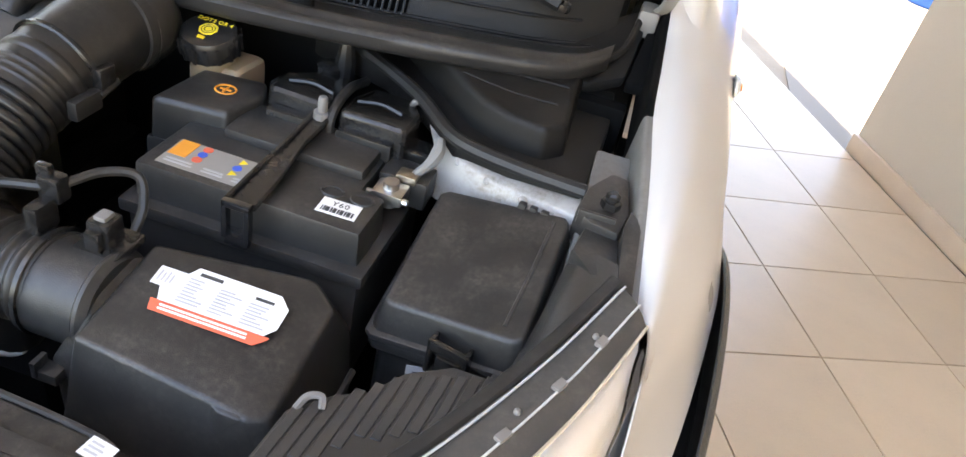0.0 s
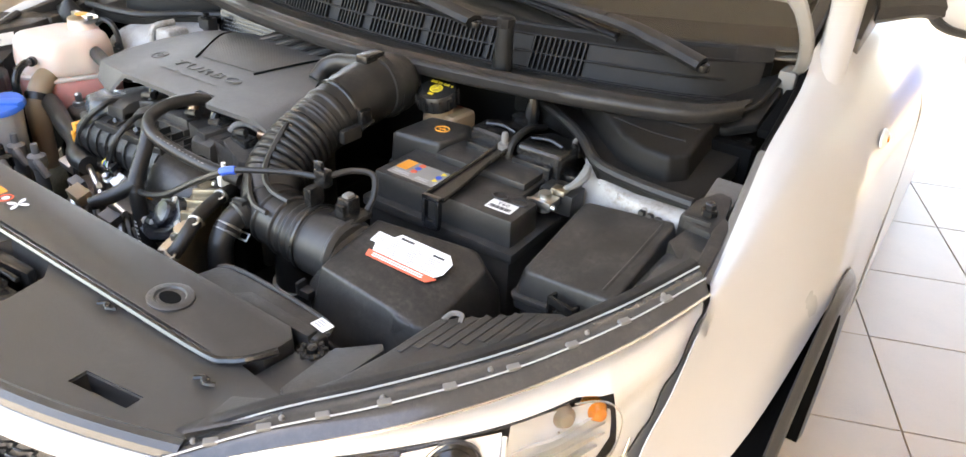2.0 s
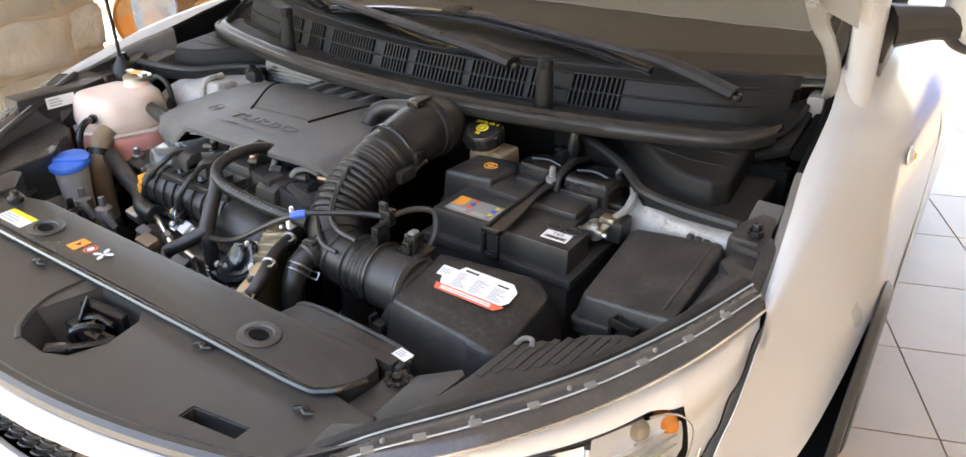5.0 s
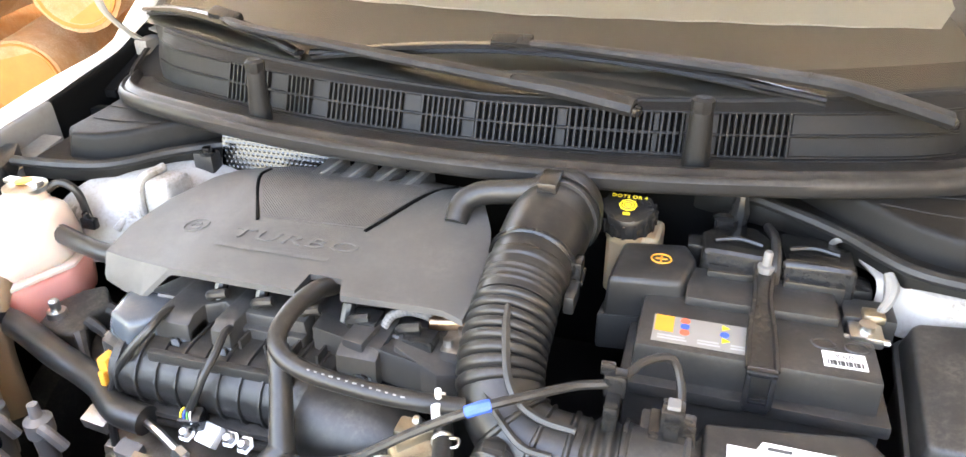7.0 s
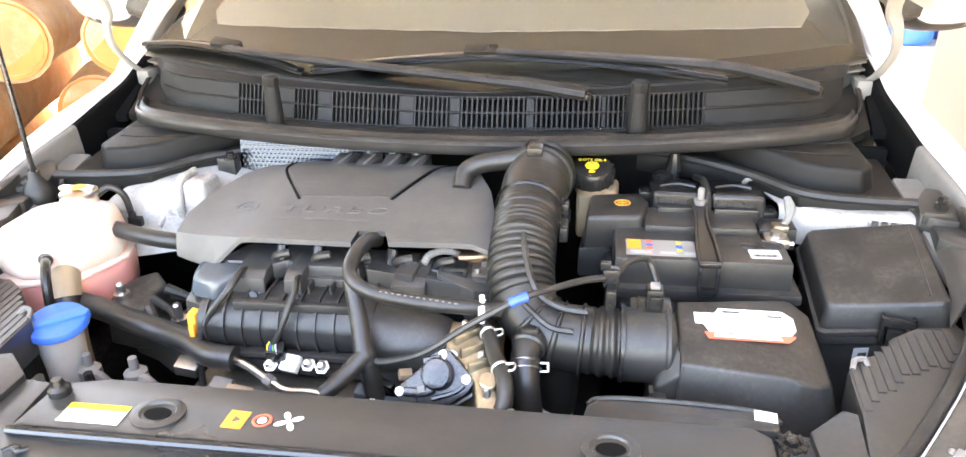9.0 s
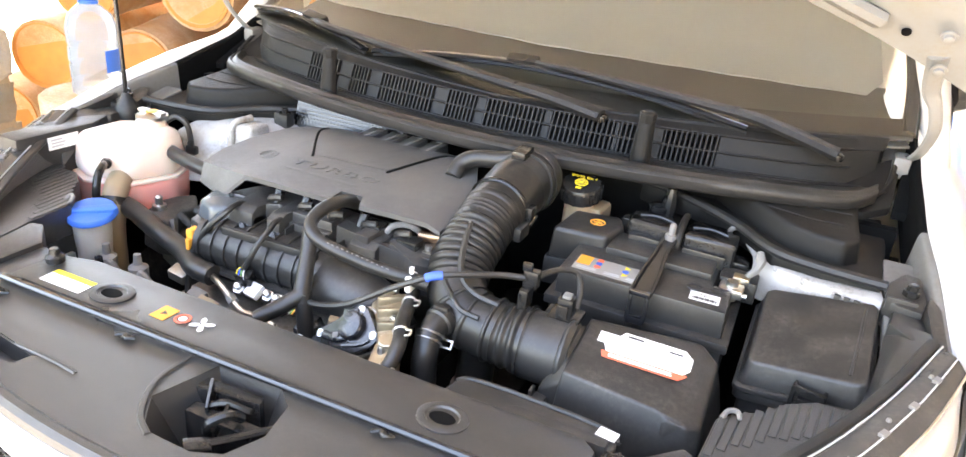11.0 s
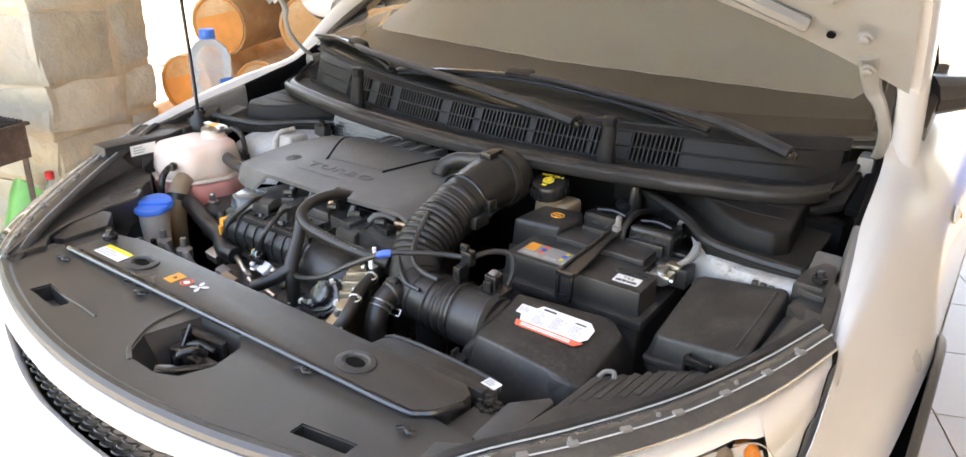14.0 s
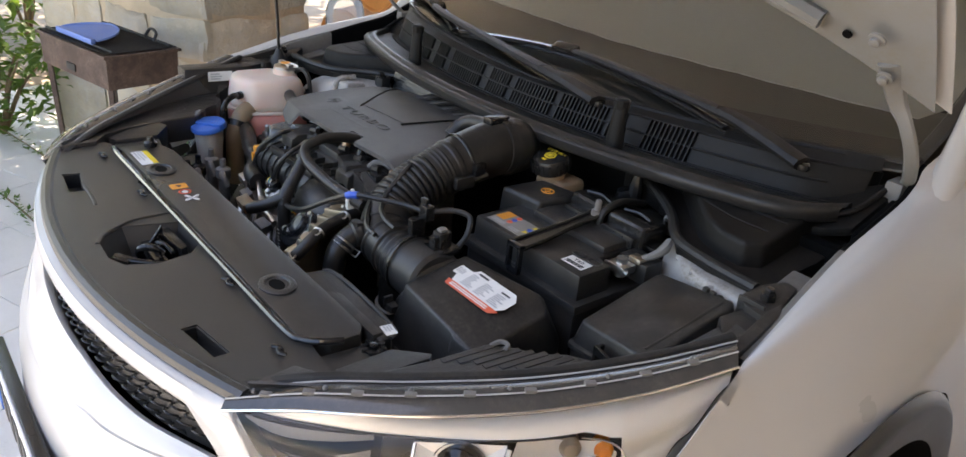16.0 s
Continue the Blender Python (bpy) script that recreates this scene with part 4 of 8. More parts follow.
xs = [i * 0.09 for i in range(-8, 9)]
base_row = [screen_base(x) for x in xs]
mid_row = [V(x * 0.93, 1.42 + 0.20 * (x * x), 1.300 - 0.02 * abs(x)) for x in xs]
top_row = [V(x * 0.82, 1.87 + 0.22 * (x * x), 1.496 - 0.03 * abs(x)) for x in xs]
screen = part("windscreen", surf([base_row, mid_row, top_row], 3), M_GLASS, car, "dark tinted windscreen that mirrors the bonnet", 60)
screen.visible_shadow = False
# printed border at the foot of the glass, reflected haze in its colour
part("screen_border", ribbon([p + V(0, -0.004, -0.007) for p in spline(base_row, 3)], [p + V(0, 0.055, 0.018) for p in spline(base_row, 3)], 0.002), M_BORDER, screen)
# tan sunshade propped behind the glass
def shade_pt(x, h):
    b = screen_base(x)
    d = (V(x * 0.93, 1.42 + 0.2 * x * x, 1.3 - 0.02 * abs(x)) - b).normalized()
    return b + d * h + V(0, 0.025, -0.05)


bm = bmesh.new()
g = []
for i in range(-22, 23):
    x = i / 22 * 0.69
    lo = 0.247 - 0.120 * x * x + 0.05 * smooth(0.65, 0.69, abs(x)) ** 2
    g.append([bm.verts.new(shade_pt(x, lo + (0.86 - lo) * j / 8) + V(0, 0.004 * math.sin(i * 1.4), 0)) for j in range(9)])
for a, b in zip(g, g[1:]):
    for j in range(8):
        bm.faces.new((a[j], b[j], b[j + 1], a[j + 1]))
bmesh.ops.recalc_face_normals(bm, faces=bm.faces[:])
bmesh.ops.solidify(bm, geom=bm.faces[:], thickness=0.003)
SHADE_BM = bm
# cabin: dashboard, seats and dark lining
dash = [[p + V(0, 0.0, -0.02) for p in base_row], [shade_pt(p.x * 0.97, 0.13) for p in base_row], [shade_pt(p.x * 0.96, 0.262 - 0.120 * p.x ** 2) + V(0, 0.02, -0.004) for p in base_row], [V(p.x * 0.96, p.y + 0.42, 1.10) for p in base_row], [V(p.x * 0.96, 1.62, 1.03) for p in base_row], [V(p.x * 0.95, 1.70, 0.85) for p in base_row]]
part("dashboard", surf(dash, 2, 0.004), M_DASH, car, "grey-brown textured dashboard", 50)
for sx in (-0.36, 0.36):
    part("front_seat", joined(box(sx - 0.24, sx + 0.24, 2.18, 2.36, 0.55, 1.12, 0.06, 3), box(sx - 0.13, sx + 0.13, 2.24, 2.33, 1.14, 1.32, 0.04, 3)), M_CLOTH, car, "black cloth front seat")
part("cabin_lining", joined(box(-0.75, 0.75, 1.75, 4.0, 0.45, 0.47, 0.003), box(-0.7, 0.7, 2.9, 3.0, 0.5, 1.2, 0.05)), M_CLOTH, car)


# bonnet, raised about its hinges; s runs forwards along the panel
def on_hood(x, s, n=0.0):
    return V(x, 1.0 - s * math.cos(HOOD_UP) + n * math.sin(HOOD_UP), 1.19 + s * math.sin(HOOD_UP) + n * math.cos(HOOD_UP))


def hood_rear(x):
    return 0.24 * (1 - (x / 0.772) ** 2)


def hood_front(x):
    return 1.00 - 0.22 * (x / 0.772) ** 2


def hood_skin(n0, edge):
    bm = bmesh.new()
    g = []
    for i in range(-20, 21):
        k = i / 20
        col = []
        for j in range(15):
            t = j / 14
            w = (0.772 - 0.085 * t ** 2) - edge
            x = k * w
            s = hood_rear(x) + edge + (hood_front(x) - hood_rear(x) - 2 * edge) * t
            col.append(bm.verts.new(on_hood(x, s, n0 + 0.025 * (1 - k * k) + 0.02 * math.sin(math.pi * t))))
        g.append(col)
    for a, b in zip(g, g[1:]):
        for j in range(14):
            bm.faces.new((a[j], b[j], b[j + 1], a[j + 1]))
    bmesh.ops.recalc_face_normals(bm, faces=bm.faces[:])
    return bm


bm = hood_skin(0.022, 0.0)
bmesh.ops.solidify(bm, geom=bm.faces[:], thickness=0.002)
hood = part("bonnet", bm, M_PAINT, car, "raised white bonnet with a pressed inner panel", 60)
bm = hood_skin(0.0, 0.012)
inner = part("inner_panel", bm, M_INNERP, hood, "inner bonnet panel in white paint, shade put into its colour", 60)
for sx in (-1, 1):
    for pts in ([(0.46, 0.30), (0.57, 0.24), (0.585, 0.44), (0.53, 0.60), (0.40, 0.52)], [(0.12, 0.42), (0.34, 0.36), (0.38, 0.56), (0.22, 0.50)], [(0.08, 0.60), (0.30, 0.66), (0.44, 0.72), (0.20, 0.79), (0.06, 0.80)]):
        bm = prism([(sx * x, s) for x, s in pts][::sx], 0.0, 0.004, 0.0)
        hood_m = Matrix((V(1, 0, 0), V(0, -math.cos(HOOD_UP), math.sin(HOOD_UP)), V(0, math.sin(HOOD_UP), math.cos(HOOD_UP)))).transposed().to_4x4()
        bm = moved(bm, Matrix.Translation(on_hood(0, 0, -0.004)) @ hood_m)
        bmesh.ops.recalc_face_normals(bm, faces=bm.faces[:])
        # plate stands for the opening; its shade is put into the grey
        part("panel_opening", bm, M_GREYPL, inner, "grey plate for a shaded opening in the inner panel")
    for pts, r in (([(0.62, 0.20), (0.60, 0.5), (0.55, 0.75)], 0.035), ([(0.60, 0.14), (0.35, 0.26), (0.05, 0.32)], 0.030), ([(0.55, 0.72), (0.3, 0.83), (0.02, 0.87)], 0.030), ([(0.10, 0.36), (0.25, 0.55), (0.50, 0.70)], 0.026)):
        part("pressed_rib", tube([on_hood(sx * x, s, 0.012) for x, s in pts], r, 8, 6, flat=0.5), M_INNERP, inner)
    for k in range(3):
        a = on_hood(sx * (0.56 + 0.06 * (k == 1)), hood_rear(0.57) + 0.10 + 0.05 * (k == 2), -0.001)
        b = on_hood(sx * (0.56 + 0.06 * (k != 2)), hood_rear(0.57) + 0.10 + 0.05 * (k != 0), -0.001)
        part("stamped_line", tube([a, b], 0.003, 6, 3), M_INNERP, inner)
    part("access_hole", moved(lathe([(0.007, -0.001), (0.007, 0.002)], (0, 0, 0), 16), facing(on_hood(sx * 0.640, hood_rear(0.64) + 0.055, 0.003), (1, 0, 0), (0, math.sin(HOOD_UP), math.cos(HOOD_UP)))), M_DARK, inner)
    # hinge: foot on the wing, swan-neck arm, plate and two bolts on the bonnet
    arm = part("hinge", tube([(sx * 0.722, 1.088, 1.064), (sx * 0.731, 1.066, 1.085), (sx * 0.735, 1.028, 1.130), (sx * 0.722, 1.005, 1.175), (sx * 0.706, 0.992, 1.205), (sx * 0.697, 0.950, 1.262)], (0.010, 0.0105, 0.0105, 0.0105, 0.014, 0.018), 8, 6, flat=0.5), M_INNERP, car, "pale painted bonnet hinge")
    part("hinge_foot", box(sx * 0.712 - 0.014, sx * 0.712 + 0.014, 1.07, 1.12, 1.03, 1.068, 0.006), M_GUTTER, arm)
    for s in (0.080, 0.150):
        p = on_hood(sx * (0.700 - 0.1 * (s - 0.080)), s, -0.012)
        part("bolt", moved(lathe([(0.012, 0), (0.012, 0.003), (0.0075, 0.0035), (0.0075, 0.009), (0.006, 0.010)], (0, 0, 0), 12), facing(p, (1, 0, 0), (0, -math.sin(HOOD_UP), -math.cos(HOOD_UP)))), M_INNERP, arm)
# the stay that holds the bonnet up, in its rubber foot
stay = part("bonnet_stay", tube([(-0.712, 0.702, 0.955), (-0.706, 0.697, 1.05), (-0.695, 0.685, 1.20), (-0.670, 0.655, 1.60)], 0.0042, 8, 4), M_GLOSSPL, car, "thin black stay rod holding the bonnet up")
part("stay_foot", lathe([(0.024, 0.93), (0.026, 0.95), (0.020, 0.962), (0.012, 0.972), (0.007, 0.985)], (-0.712, 0.702, 0), 16), M_RUBBER, stay)

sunshade = thing("sunshade", (0, 1.2, 1.10), "tan foldable sunshade propped behind the windscreen", "sunshade")
part("panel", SHADE_BM, M_SHADE, sunshade, "", 40)

# ---- scuttle panel and wipers ----
def lip(x):
    a = abs(x)
    return V(x, 0.790 + 0.285 * a * a + 2.0 * max(0, a - 0.58) ** 2 + 16 * max(0, a - 0.63) ** 2, 1.015 + 0.005 * a * a)


def cowl_pt(x, v, n=0.0):
    """From the trough behind the lip (v = 0) up the slatted wall (0.33 to 0.86) to the foot of the glass (1)."""
    a = abs(x)
    bend = 0.29 * a * a + 4 * max(0, a - 0.58) ** 2
    rows = [(0.0, lip(x) + V(0, 0.088, 0.002)), (0.33, V(x, 0.894 + bend, 1.016)), (0.86, V(x, 0.914 + bend, 1.066 + 0.01 * a)), (1.0, screen_base(x) + V(0, -0.004, -0.004))]
    v = min(max(v, 0.0), 1.0)
    for (v0, p), (v1, q) in zip(rows, rows[1:]):
        if v <= v1:
            return p.lerp(q, (v - v0) / (v1 - v0)) + V(0, -0.85, 0.5) * n


cowl = thing("scuttle_panel", (0, 0.9, 0.98), "black plastic scuttle panel with slatted air intake below the windscreen", "car part")
LX = [i * 0.017 for i in range(-40, 41)]
bm = bmesh.new()
g = []
for x in LX:
    p = lip(x)
    g.append([bm.verts.new(p + V(0, dy, dz)) for dy, dz in ((0.05, -0.020), (0.014, -0.015), (0.004, -0.012), (0.0, -0.006), (0.0, 0.0), (-0.001, 0.006), (0.003, 0.0105), (0.009, 0.012), (0.014, 0.0085), (0.018, 0.0085), (0.023, 0.0125), (0.030, 0.0145), (0.037, 0.0125), (0.041, 0.006), (0.048, 0.001), (0.088, 0.002))])
for a, b in zip(g, g[1:]):
    for j in range(len(a) - 1):
        bm.faces.new((a[j], b[j], b[j + 1], a[j + 1]))
bmesh.ops.recalc_face_normals(bm, faces=bm.faces[:])
part("front_lip", bm, M_PLAST, cowl, "ribbed rubber lip", 50)
# near-black sheet stands for the shade behind the slats
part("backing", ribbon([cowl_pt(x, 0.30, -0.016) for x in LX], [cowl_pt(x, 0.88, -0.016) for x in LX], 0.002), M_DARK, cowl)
for v, r in ((0.33, 0.0035), (0.60, 0.0026), (0.87, 0.0026), (0.98, 0.006)):
    part("rail", tube([cowl_pt(x, v, 0.003) for x in LX[2:-2:3]], r, 6, 3, flat=0.8), M_COWL, cowl)
BAYS = [(-0.455, -0.365), (-0.333, -0.283), (-0.256, -0.125), (-0.098, -0.032), (-0.014, 0.104), (0.117, 0.235), (0.241, 0.276), (0.318, 0.413)]
solid = []
edge = -0.672
for a, b in BAYS:
    solid.append((edge, a))
    edge = b
solid.append((edge, 0.672))
for a, b in solid:
    n = max(2, int((b - a) / 0.015))
    xs_ = [a + (b - a) * i / n for i in range(n + 1)]
    part("blank", joined(ribbon([cowl_pt(x, 0.33, -0.002) for x in xs_], [cowl_pt(x, 0.87, -0.002) for x in xs_], 0.0025)), M_COWL, cowl)
part("trough", ribbon([cowl_pt(x, 0.0, -0.002) for x in LX], [cowl_pt(x, 0.34, -0.003) for x in LX], 0.002), M_COWL, cowl)
part("upper_strip", ribbon([cowl_pt(x, 0.86, -0.001) for x in LX], [cowl_pt(x, 1.0, 0.002) for x in LX], 0.003), M_COWL, cowl)
for a, b in BAYS:
    n = max(2, round((b - a) / 0.0088))
    for k in range(n):
        x = a + (b - a) * (k + 0.5) / n
        part("slat", joined(ribbon([cowl_pt(x - 0.0014, 0.34, 0.0), cowl_pt(x - 0.0014, 0.88, 0.001)], [cowl_pt(x + 0.0014, 0.34, 0.0), cowl_pt(x + 0.0014, 0.88, 0.001)], 0.007)), M_COWL, cowl)
for sx in (-1, 1):
    bm = prism([(0.575, 0.945), (0.668, 0.960), (0.706, 0.985), (0.716, 1.120), (0.690, 1.100), (0.620, 1.040)], lambda x, y: 0.975 + (y - 0.95) * 0.40, lambda x, y: 0.990 + (y - 0.95) * 0.42, 0.005)
    end = part("end_panel", bm if sx > 0 else flipped(bm), M_COWL, cowl, "black end panel beside the hinge")
    bm = tube([(0.640, 0.965, 1.004), (0.690, 1.010, 1.024), (0.704, 1.090, 1.058)], 0.005, 6, 5)
    part("end_rib", bm if sx > 0 else flipped(bm), M_COWL, end)
    # near-black colour carries the shade under the hinge
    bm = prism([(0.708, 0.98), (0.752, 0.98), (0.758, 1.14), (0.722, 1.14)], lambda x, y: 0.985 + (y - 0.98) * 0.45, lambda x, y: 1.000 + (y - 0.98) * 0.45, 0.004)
    part("hinge_channel", bm if sx > 0 else flipped(bm), M_DARK, cowl, "channel under the hinge, its shade coloured near-black")
for x in (-0.350, 0.296):
    stop = part("bonnet_stop", tube([(x, 0.882, 1.010), (x, 0.884, 1.06), (x, 0.886, 1.094)], (0.019, 0.016, 0.014), 12, 4, flat=0.8), M_COWL, cowl, "upright bonnet stop post")
    part("stop_cap", lathe([(0.013, 1.090), (0.015, 1.096), (0.015, 1.106), (0.010, 1.110)], (x, 0.886, 0), 8), M_COWL, stop)
# side covers over the strut mounts, with the bonnet seal along their fronts
for sx in (-1, 1):
    poly = [(0.30, 0.925), (0.42, 0.884), (0.485, 0.834), (0.545, 0.772), (0.615, 0.754), (0.698, 0.747), (0.706, 0.90), (0.700, 1.00), (0.64, 0.985), (0.5, 0.945)]
    bm = prism(poly, 0.935, lambda x, y: 0.955 + (y - 0.75) * 0.08, 0.004)
    cover = part("side_cover", bm if sx > 0 else flipped(bm), M_COWL, cowl, "black strut cover")
    poly = [(0.40, 0.955), (0.455, 0.900), (0.505, 0.850), (0.553, 0.810), (0.598, 0.792), (0.645, 0.788), (0.668, 0.812), (0.664, 0.90), (0.660, 1.00), (0.56, 0.975), (0.46, 0.960)]
    bm = prism(poly, 0.94, lambda x, y: 0.996 + (y - 0.80) * 0.10, 0.009, 4, 0.010)
    dome = part("cover_dome", bm if sx > 0 else flipped(bm), M_COWL, cover, "raised strut cover")
    for pts in ([(0.520, 0.862), (0.585, 0.850), (0.640, 0.852)], [(0.500, 0.900), (0.575, 0.893), (0.645, 0.897)]):
        bm = tube([(x, y, 0.996 + (y - 0.80) * 0.10 + 0.0004) for x, y in pts], 0.0022, 6, 4, flat=0.6)
        part("dome_line", bm if sx > 0 else flipped(bm), M_COWL, dome)
    bm = tube([(0.19, 0.930, 0.974), (0.30, 0.928, 0.972), (0.36, 0.914, 0.970), (0.42, 0.880, 0.969), (0.485, 0.830, 0.968), (0.545, 0.768, 0.966), (0.615, 0.749, 0.965), (0.702, 0.740, 0.966)], 0.0088, 8, 6, flat=0.9)
    part("bonnet_seal", bm if sx > 0 else flipped(bm), M_RUBBER, cowl, "black rubber bonnet seal")


def glass(x, h, n=0.0):
    b = screen_base(x)
    d = (V(x * 0.93, 1.42 + 0.2 * x * x, 1.3 - 0.02 * abs(x)) - b).normalized()
    return b + d * h + V(0, -0.44, 0.90) * n


def wiper(arm_pts, blade, joint_at, label):
    w = thing("windscreen_wiper", glass(*arm_pts[-1], 0.0), label, "wiper")
    arm = part("arm", tube([glass(x, h, n) for (x, h), n in zip(arm_pts, (0.022, 0.026, 0.028, 0.024, 0.016))], (0.010, 0.013, 0.018, 0.022, 0.022), 8, 6, flat=0.5), M_RUBBER, w)
    part("knuckle", lathe([(0.012, 0), (0.013, 0.004), (0.012, 0.010), (0.007, 0.013)], glass(*arm_pts[-1], 0.004), 14), M_GLOSSPL, arm)
    j = glass(*arm_pts[2], 0.03)
    part("joint", tube([j, j + V(0.004, -0.001, 0.0)], 0.0155, 10, 1, flat=0.55), M_RUBBER, arm)
    b = part("blade", tube([glass(x, h, 0.012) for x, h in blade], (0.011, 0.016, 0.018, 0.016, 0.010), 8, 8, flat=0.5), M_BAR, w)
    part("rubber_edge", tube([glass(x, h - 0.003, 0.004) for x, h in blade], 0.0028, 5, 8), M_RUBBER, b)
    part("blade_clip", moved(box(-0.032, 0.032, -0.012, 0.012, 0, 0.016, 0.004), facing(glass(*joint_at, 0.014), Vector(glass(joint_at[0] + 0.1, joint_at[1])) - Vector(glass(*joint_at)), (0, -0.44, 0.9))), M_GLOSSPL, b)
    return w


wiper([(0.02, 0.085), (0.14, 0.066), (0.425, -0.002), (0.51, -0.036), (0.595, -0.080)], [(-0.31, 0.010), (-0.15, 0.058), (0.03, 0.084), (0.24, 0.050), (0.45, -0.025)], (0.01, 0.084), "long black windscreen wiper resting on the glass")
wiper([(-0.51, 0.036), (-0.41, 0.022), (0.03, -0.003), (0.10, -0.014), (0.205, -0.040)], [(-0.720, 0.010), (-0.62, 0.036), (-0.51, 0.038), (-0.42, 0.028), (-0.33, 0.004)], (-0.51, 0.040), "short black windscreen wiper resting on the glass")

# ---- engine bay shell ----
bay = thing("engine_bay", (0, 0.5, 0.4), "engine bay with shade coloured into its depths and white painted inner panels", "car part")
# floor, bulkhead, radiator and inner wings: near-black stands for shade
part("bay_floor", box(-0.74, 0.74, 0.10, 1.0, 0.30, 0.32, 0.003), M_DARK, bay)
part("firewall", box(-0.72, 0.72, 0.925, 0.95, 0.32, 0.985, 0.004), M_DARK, bay, "bulkhead coloured near-black for the shade")
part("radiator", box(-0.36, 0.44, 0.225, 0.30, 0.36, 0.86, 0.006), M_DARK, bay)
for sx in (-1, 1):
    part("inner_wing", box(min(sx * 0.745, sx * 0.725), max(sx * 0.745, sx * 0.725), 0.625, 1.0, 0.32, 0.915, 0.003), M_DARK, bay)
# white painted strut towers and the rails that run forward from them
tower = [[(-0.67, 0.705, 0.83), (-0.63, 0.735, 0.905), (-0.57, 0.775, 0.946), (-0.50, 0.86, 0.955)], [(-0.575, 0.690, 0.835), (-0.540, 0.722, 0.900), (-0.495, 0.768, 0.938), (-0.43, 0.88, 0.948)], [(-0.462, 0.715, 0.845), (-0.440, 0.748, 0.900), (-0.415, 0.795, 0.925), (-0.37, 0.90, 0.938)]]
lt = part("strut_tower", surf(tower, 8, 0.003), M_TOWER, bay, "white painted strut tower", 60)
for p, q in (((-0.600, 0.722, 0.895), (-0.580, 0.785, 0.940)), ((-0.515, 0.716, 0.885), (-0.490, 0.775, 0.930))):
    part("pressed_seam", tube([p, q], 0.006, 8, 4), M_TOWER, lt)
part("seam_line", tube([(-0.640, 0.722, 0.872), (-0.550, 0.708, 0.868), (-0.458, 0.726, 0.870)], 0.003, 6, 5), M_TOWER, lt)
part("pressed_bracket", joined(prism([(-0.478, 0.738), (-0.432, 0.742), (-0.424, 0.800), (-0.470, 0.800)], 0.86, 0.958, 0.010, 3, 0.006), tube([(-0.480, 0.740, 0.87), (-0.478, 0.742, 0.952), (-0.470, 0.790, 0.962)], 0.007, 8, 5)), M_TOWER, lt, "pressed bracket on the tower")
part("hose_holder", joined(box(-0.552, -0.528, 0.690, 0.702, 0.895, 0.912, 0.003), lathe([(0.006, 0.905), (0.006, 0.918), (0.003, 0.920)], (-0.545, 0.698, 0), 8)), M_GLOSSPL, lt)
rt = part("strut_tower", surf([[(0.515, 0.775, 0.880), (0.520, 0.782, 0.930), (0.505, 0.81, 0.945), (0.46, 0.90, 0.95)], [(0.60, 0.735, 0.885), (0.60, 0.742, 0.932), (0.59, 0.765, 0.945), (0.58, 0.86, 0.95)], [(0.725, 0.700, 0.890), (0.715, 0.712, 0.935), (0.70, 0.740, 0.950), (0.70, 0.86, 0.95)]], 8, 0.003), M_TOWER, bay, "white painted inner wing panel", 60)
for x, y in ((0.555, 0.768), (0.595, 0.748), (0.640, 0.730), (0.680, 0.718)):
    part("weld_dimple", moved(lathe([(0.006, -0.002), (0.005, 0.001), (0.002, 0.0015)], (0, 0, 0), 12), facing((x, y, 0.938), (1, -0.3, 0), (0.2, -0.6, 0.8))), M_TOWER, rt)
for sx in (-1, 1):
    bm = prism([(0.705, 0.60), (0.750, 0.60), (0.742, 0.84), (0.700, 0.84)], lambda x, y: 0.90 + (y - 0.6) * 0.20, lambda x, y: 0.918 + (y - 0.6) * 0.21, 0.004)
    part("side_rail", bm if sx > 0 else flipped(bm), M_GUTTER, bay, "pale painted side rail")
# foil shield behind the engine, with its dimples
shield = part("heat_shield", ribbon([(-0.420 + 0.02 * i, 0.858, 0.920) for i in range(18)], [(-0.420 + 0.02 * i, 0.880, 1.003) for i in range(18)], 0.001), M_SHIELD, bay, "dimpled silver foil heat shield")
bm = bmesh.new()
for i in range(42):
    for j in range(9):
        c = V(-0.417 + i * 0.008 + 0.004 * (j % 2), 0.8640 + j * 0.0020, 0.940 + j * 0.0072)
        join(bm, moved(lathe([(0.0044, 0), (0.0030, 0.0024), (0.0008, 0.0030)], (0, 0, 0), 6), facing(c, (1, 0, 0), (0, -0.967, 0.256))))
dimples = part("dimpling", bm, M_SHIELD, shield)
dimples["kind"] = "stuff"
part("shield_bracket", box(-0.452, -0.418, 0.835, 0.860, 0.90, 0.968, 0.004), M_PLAST, bay)
part("shield_bolt", lathe([(0.012, 0), (0.012, 0.004), (0.007, 0.005), (0.007, 0.012)], (-0.425, 0.838, 0.968), 10), M_GLOSSPL, bay)

# ---- front panel over the radiator ----
front_panel = thing("radiator_cover", (0, 0.15, 0.85), "black plastic cover panel behind the nose with latch opening", "car part")
front_edge = [(x, plan_y(x) + 0.006) for x in (i * 0.0375 for i in range(-12, 13))]
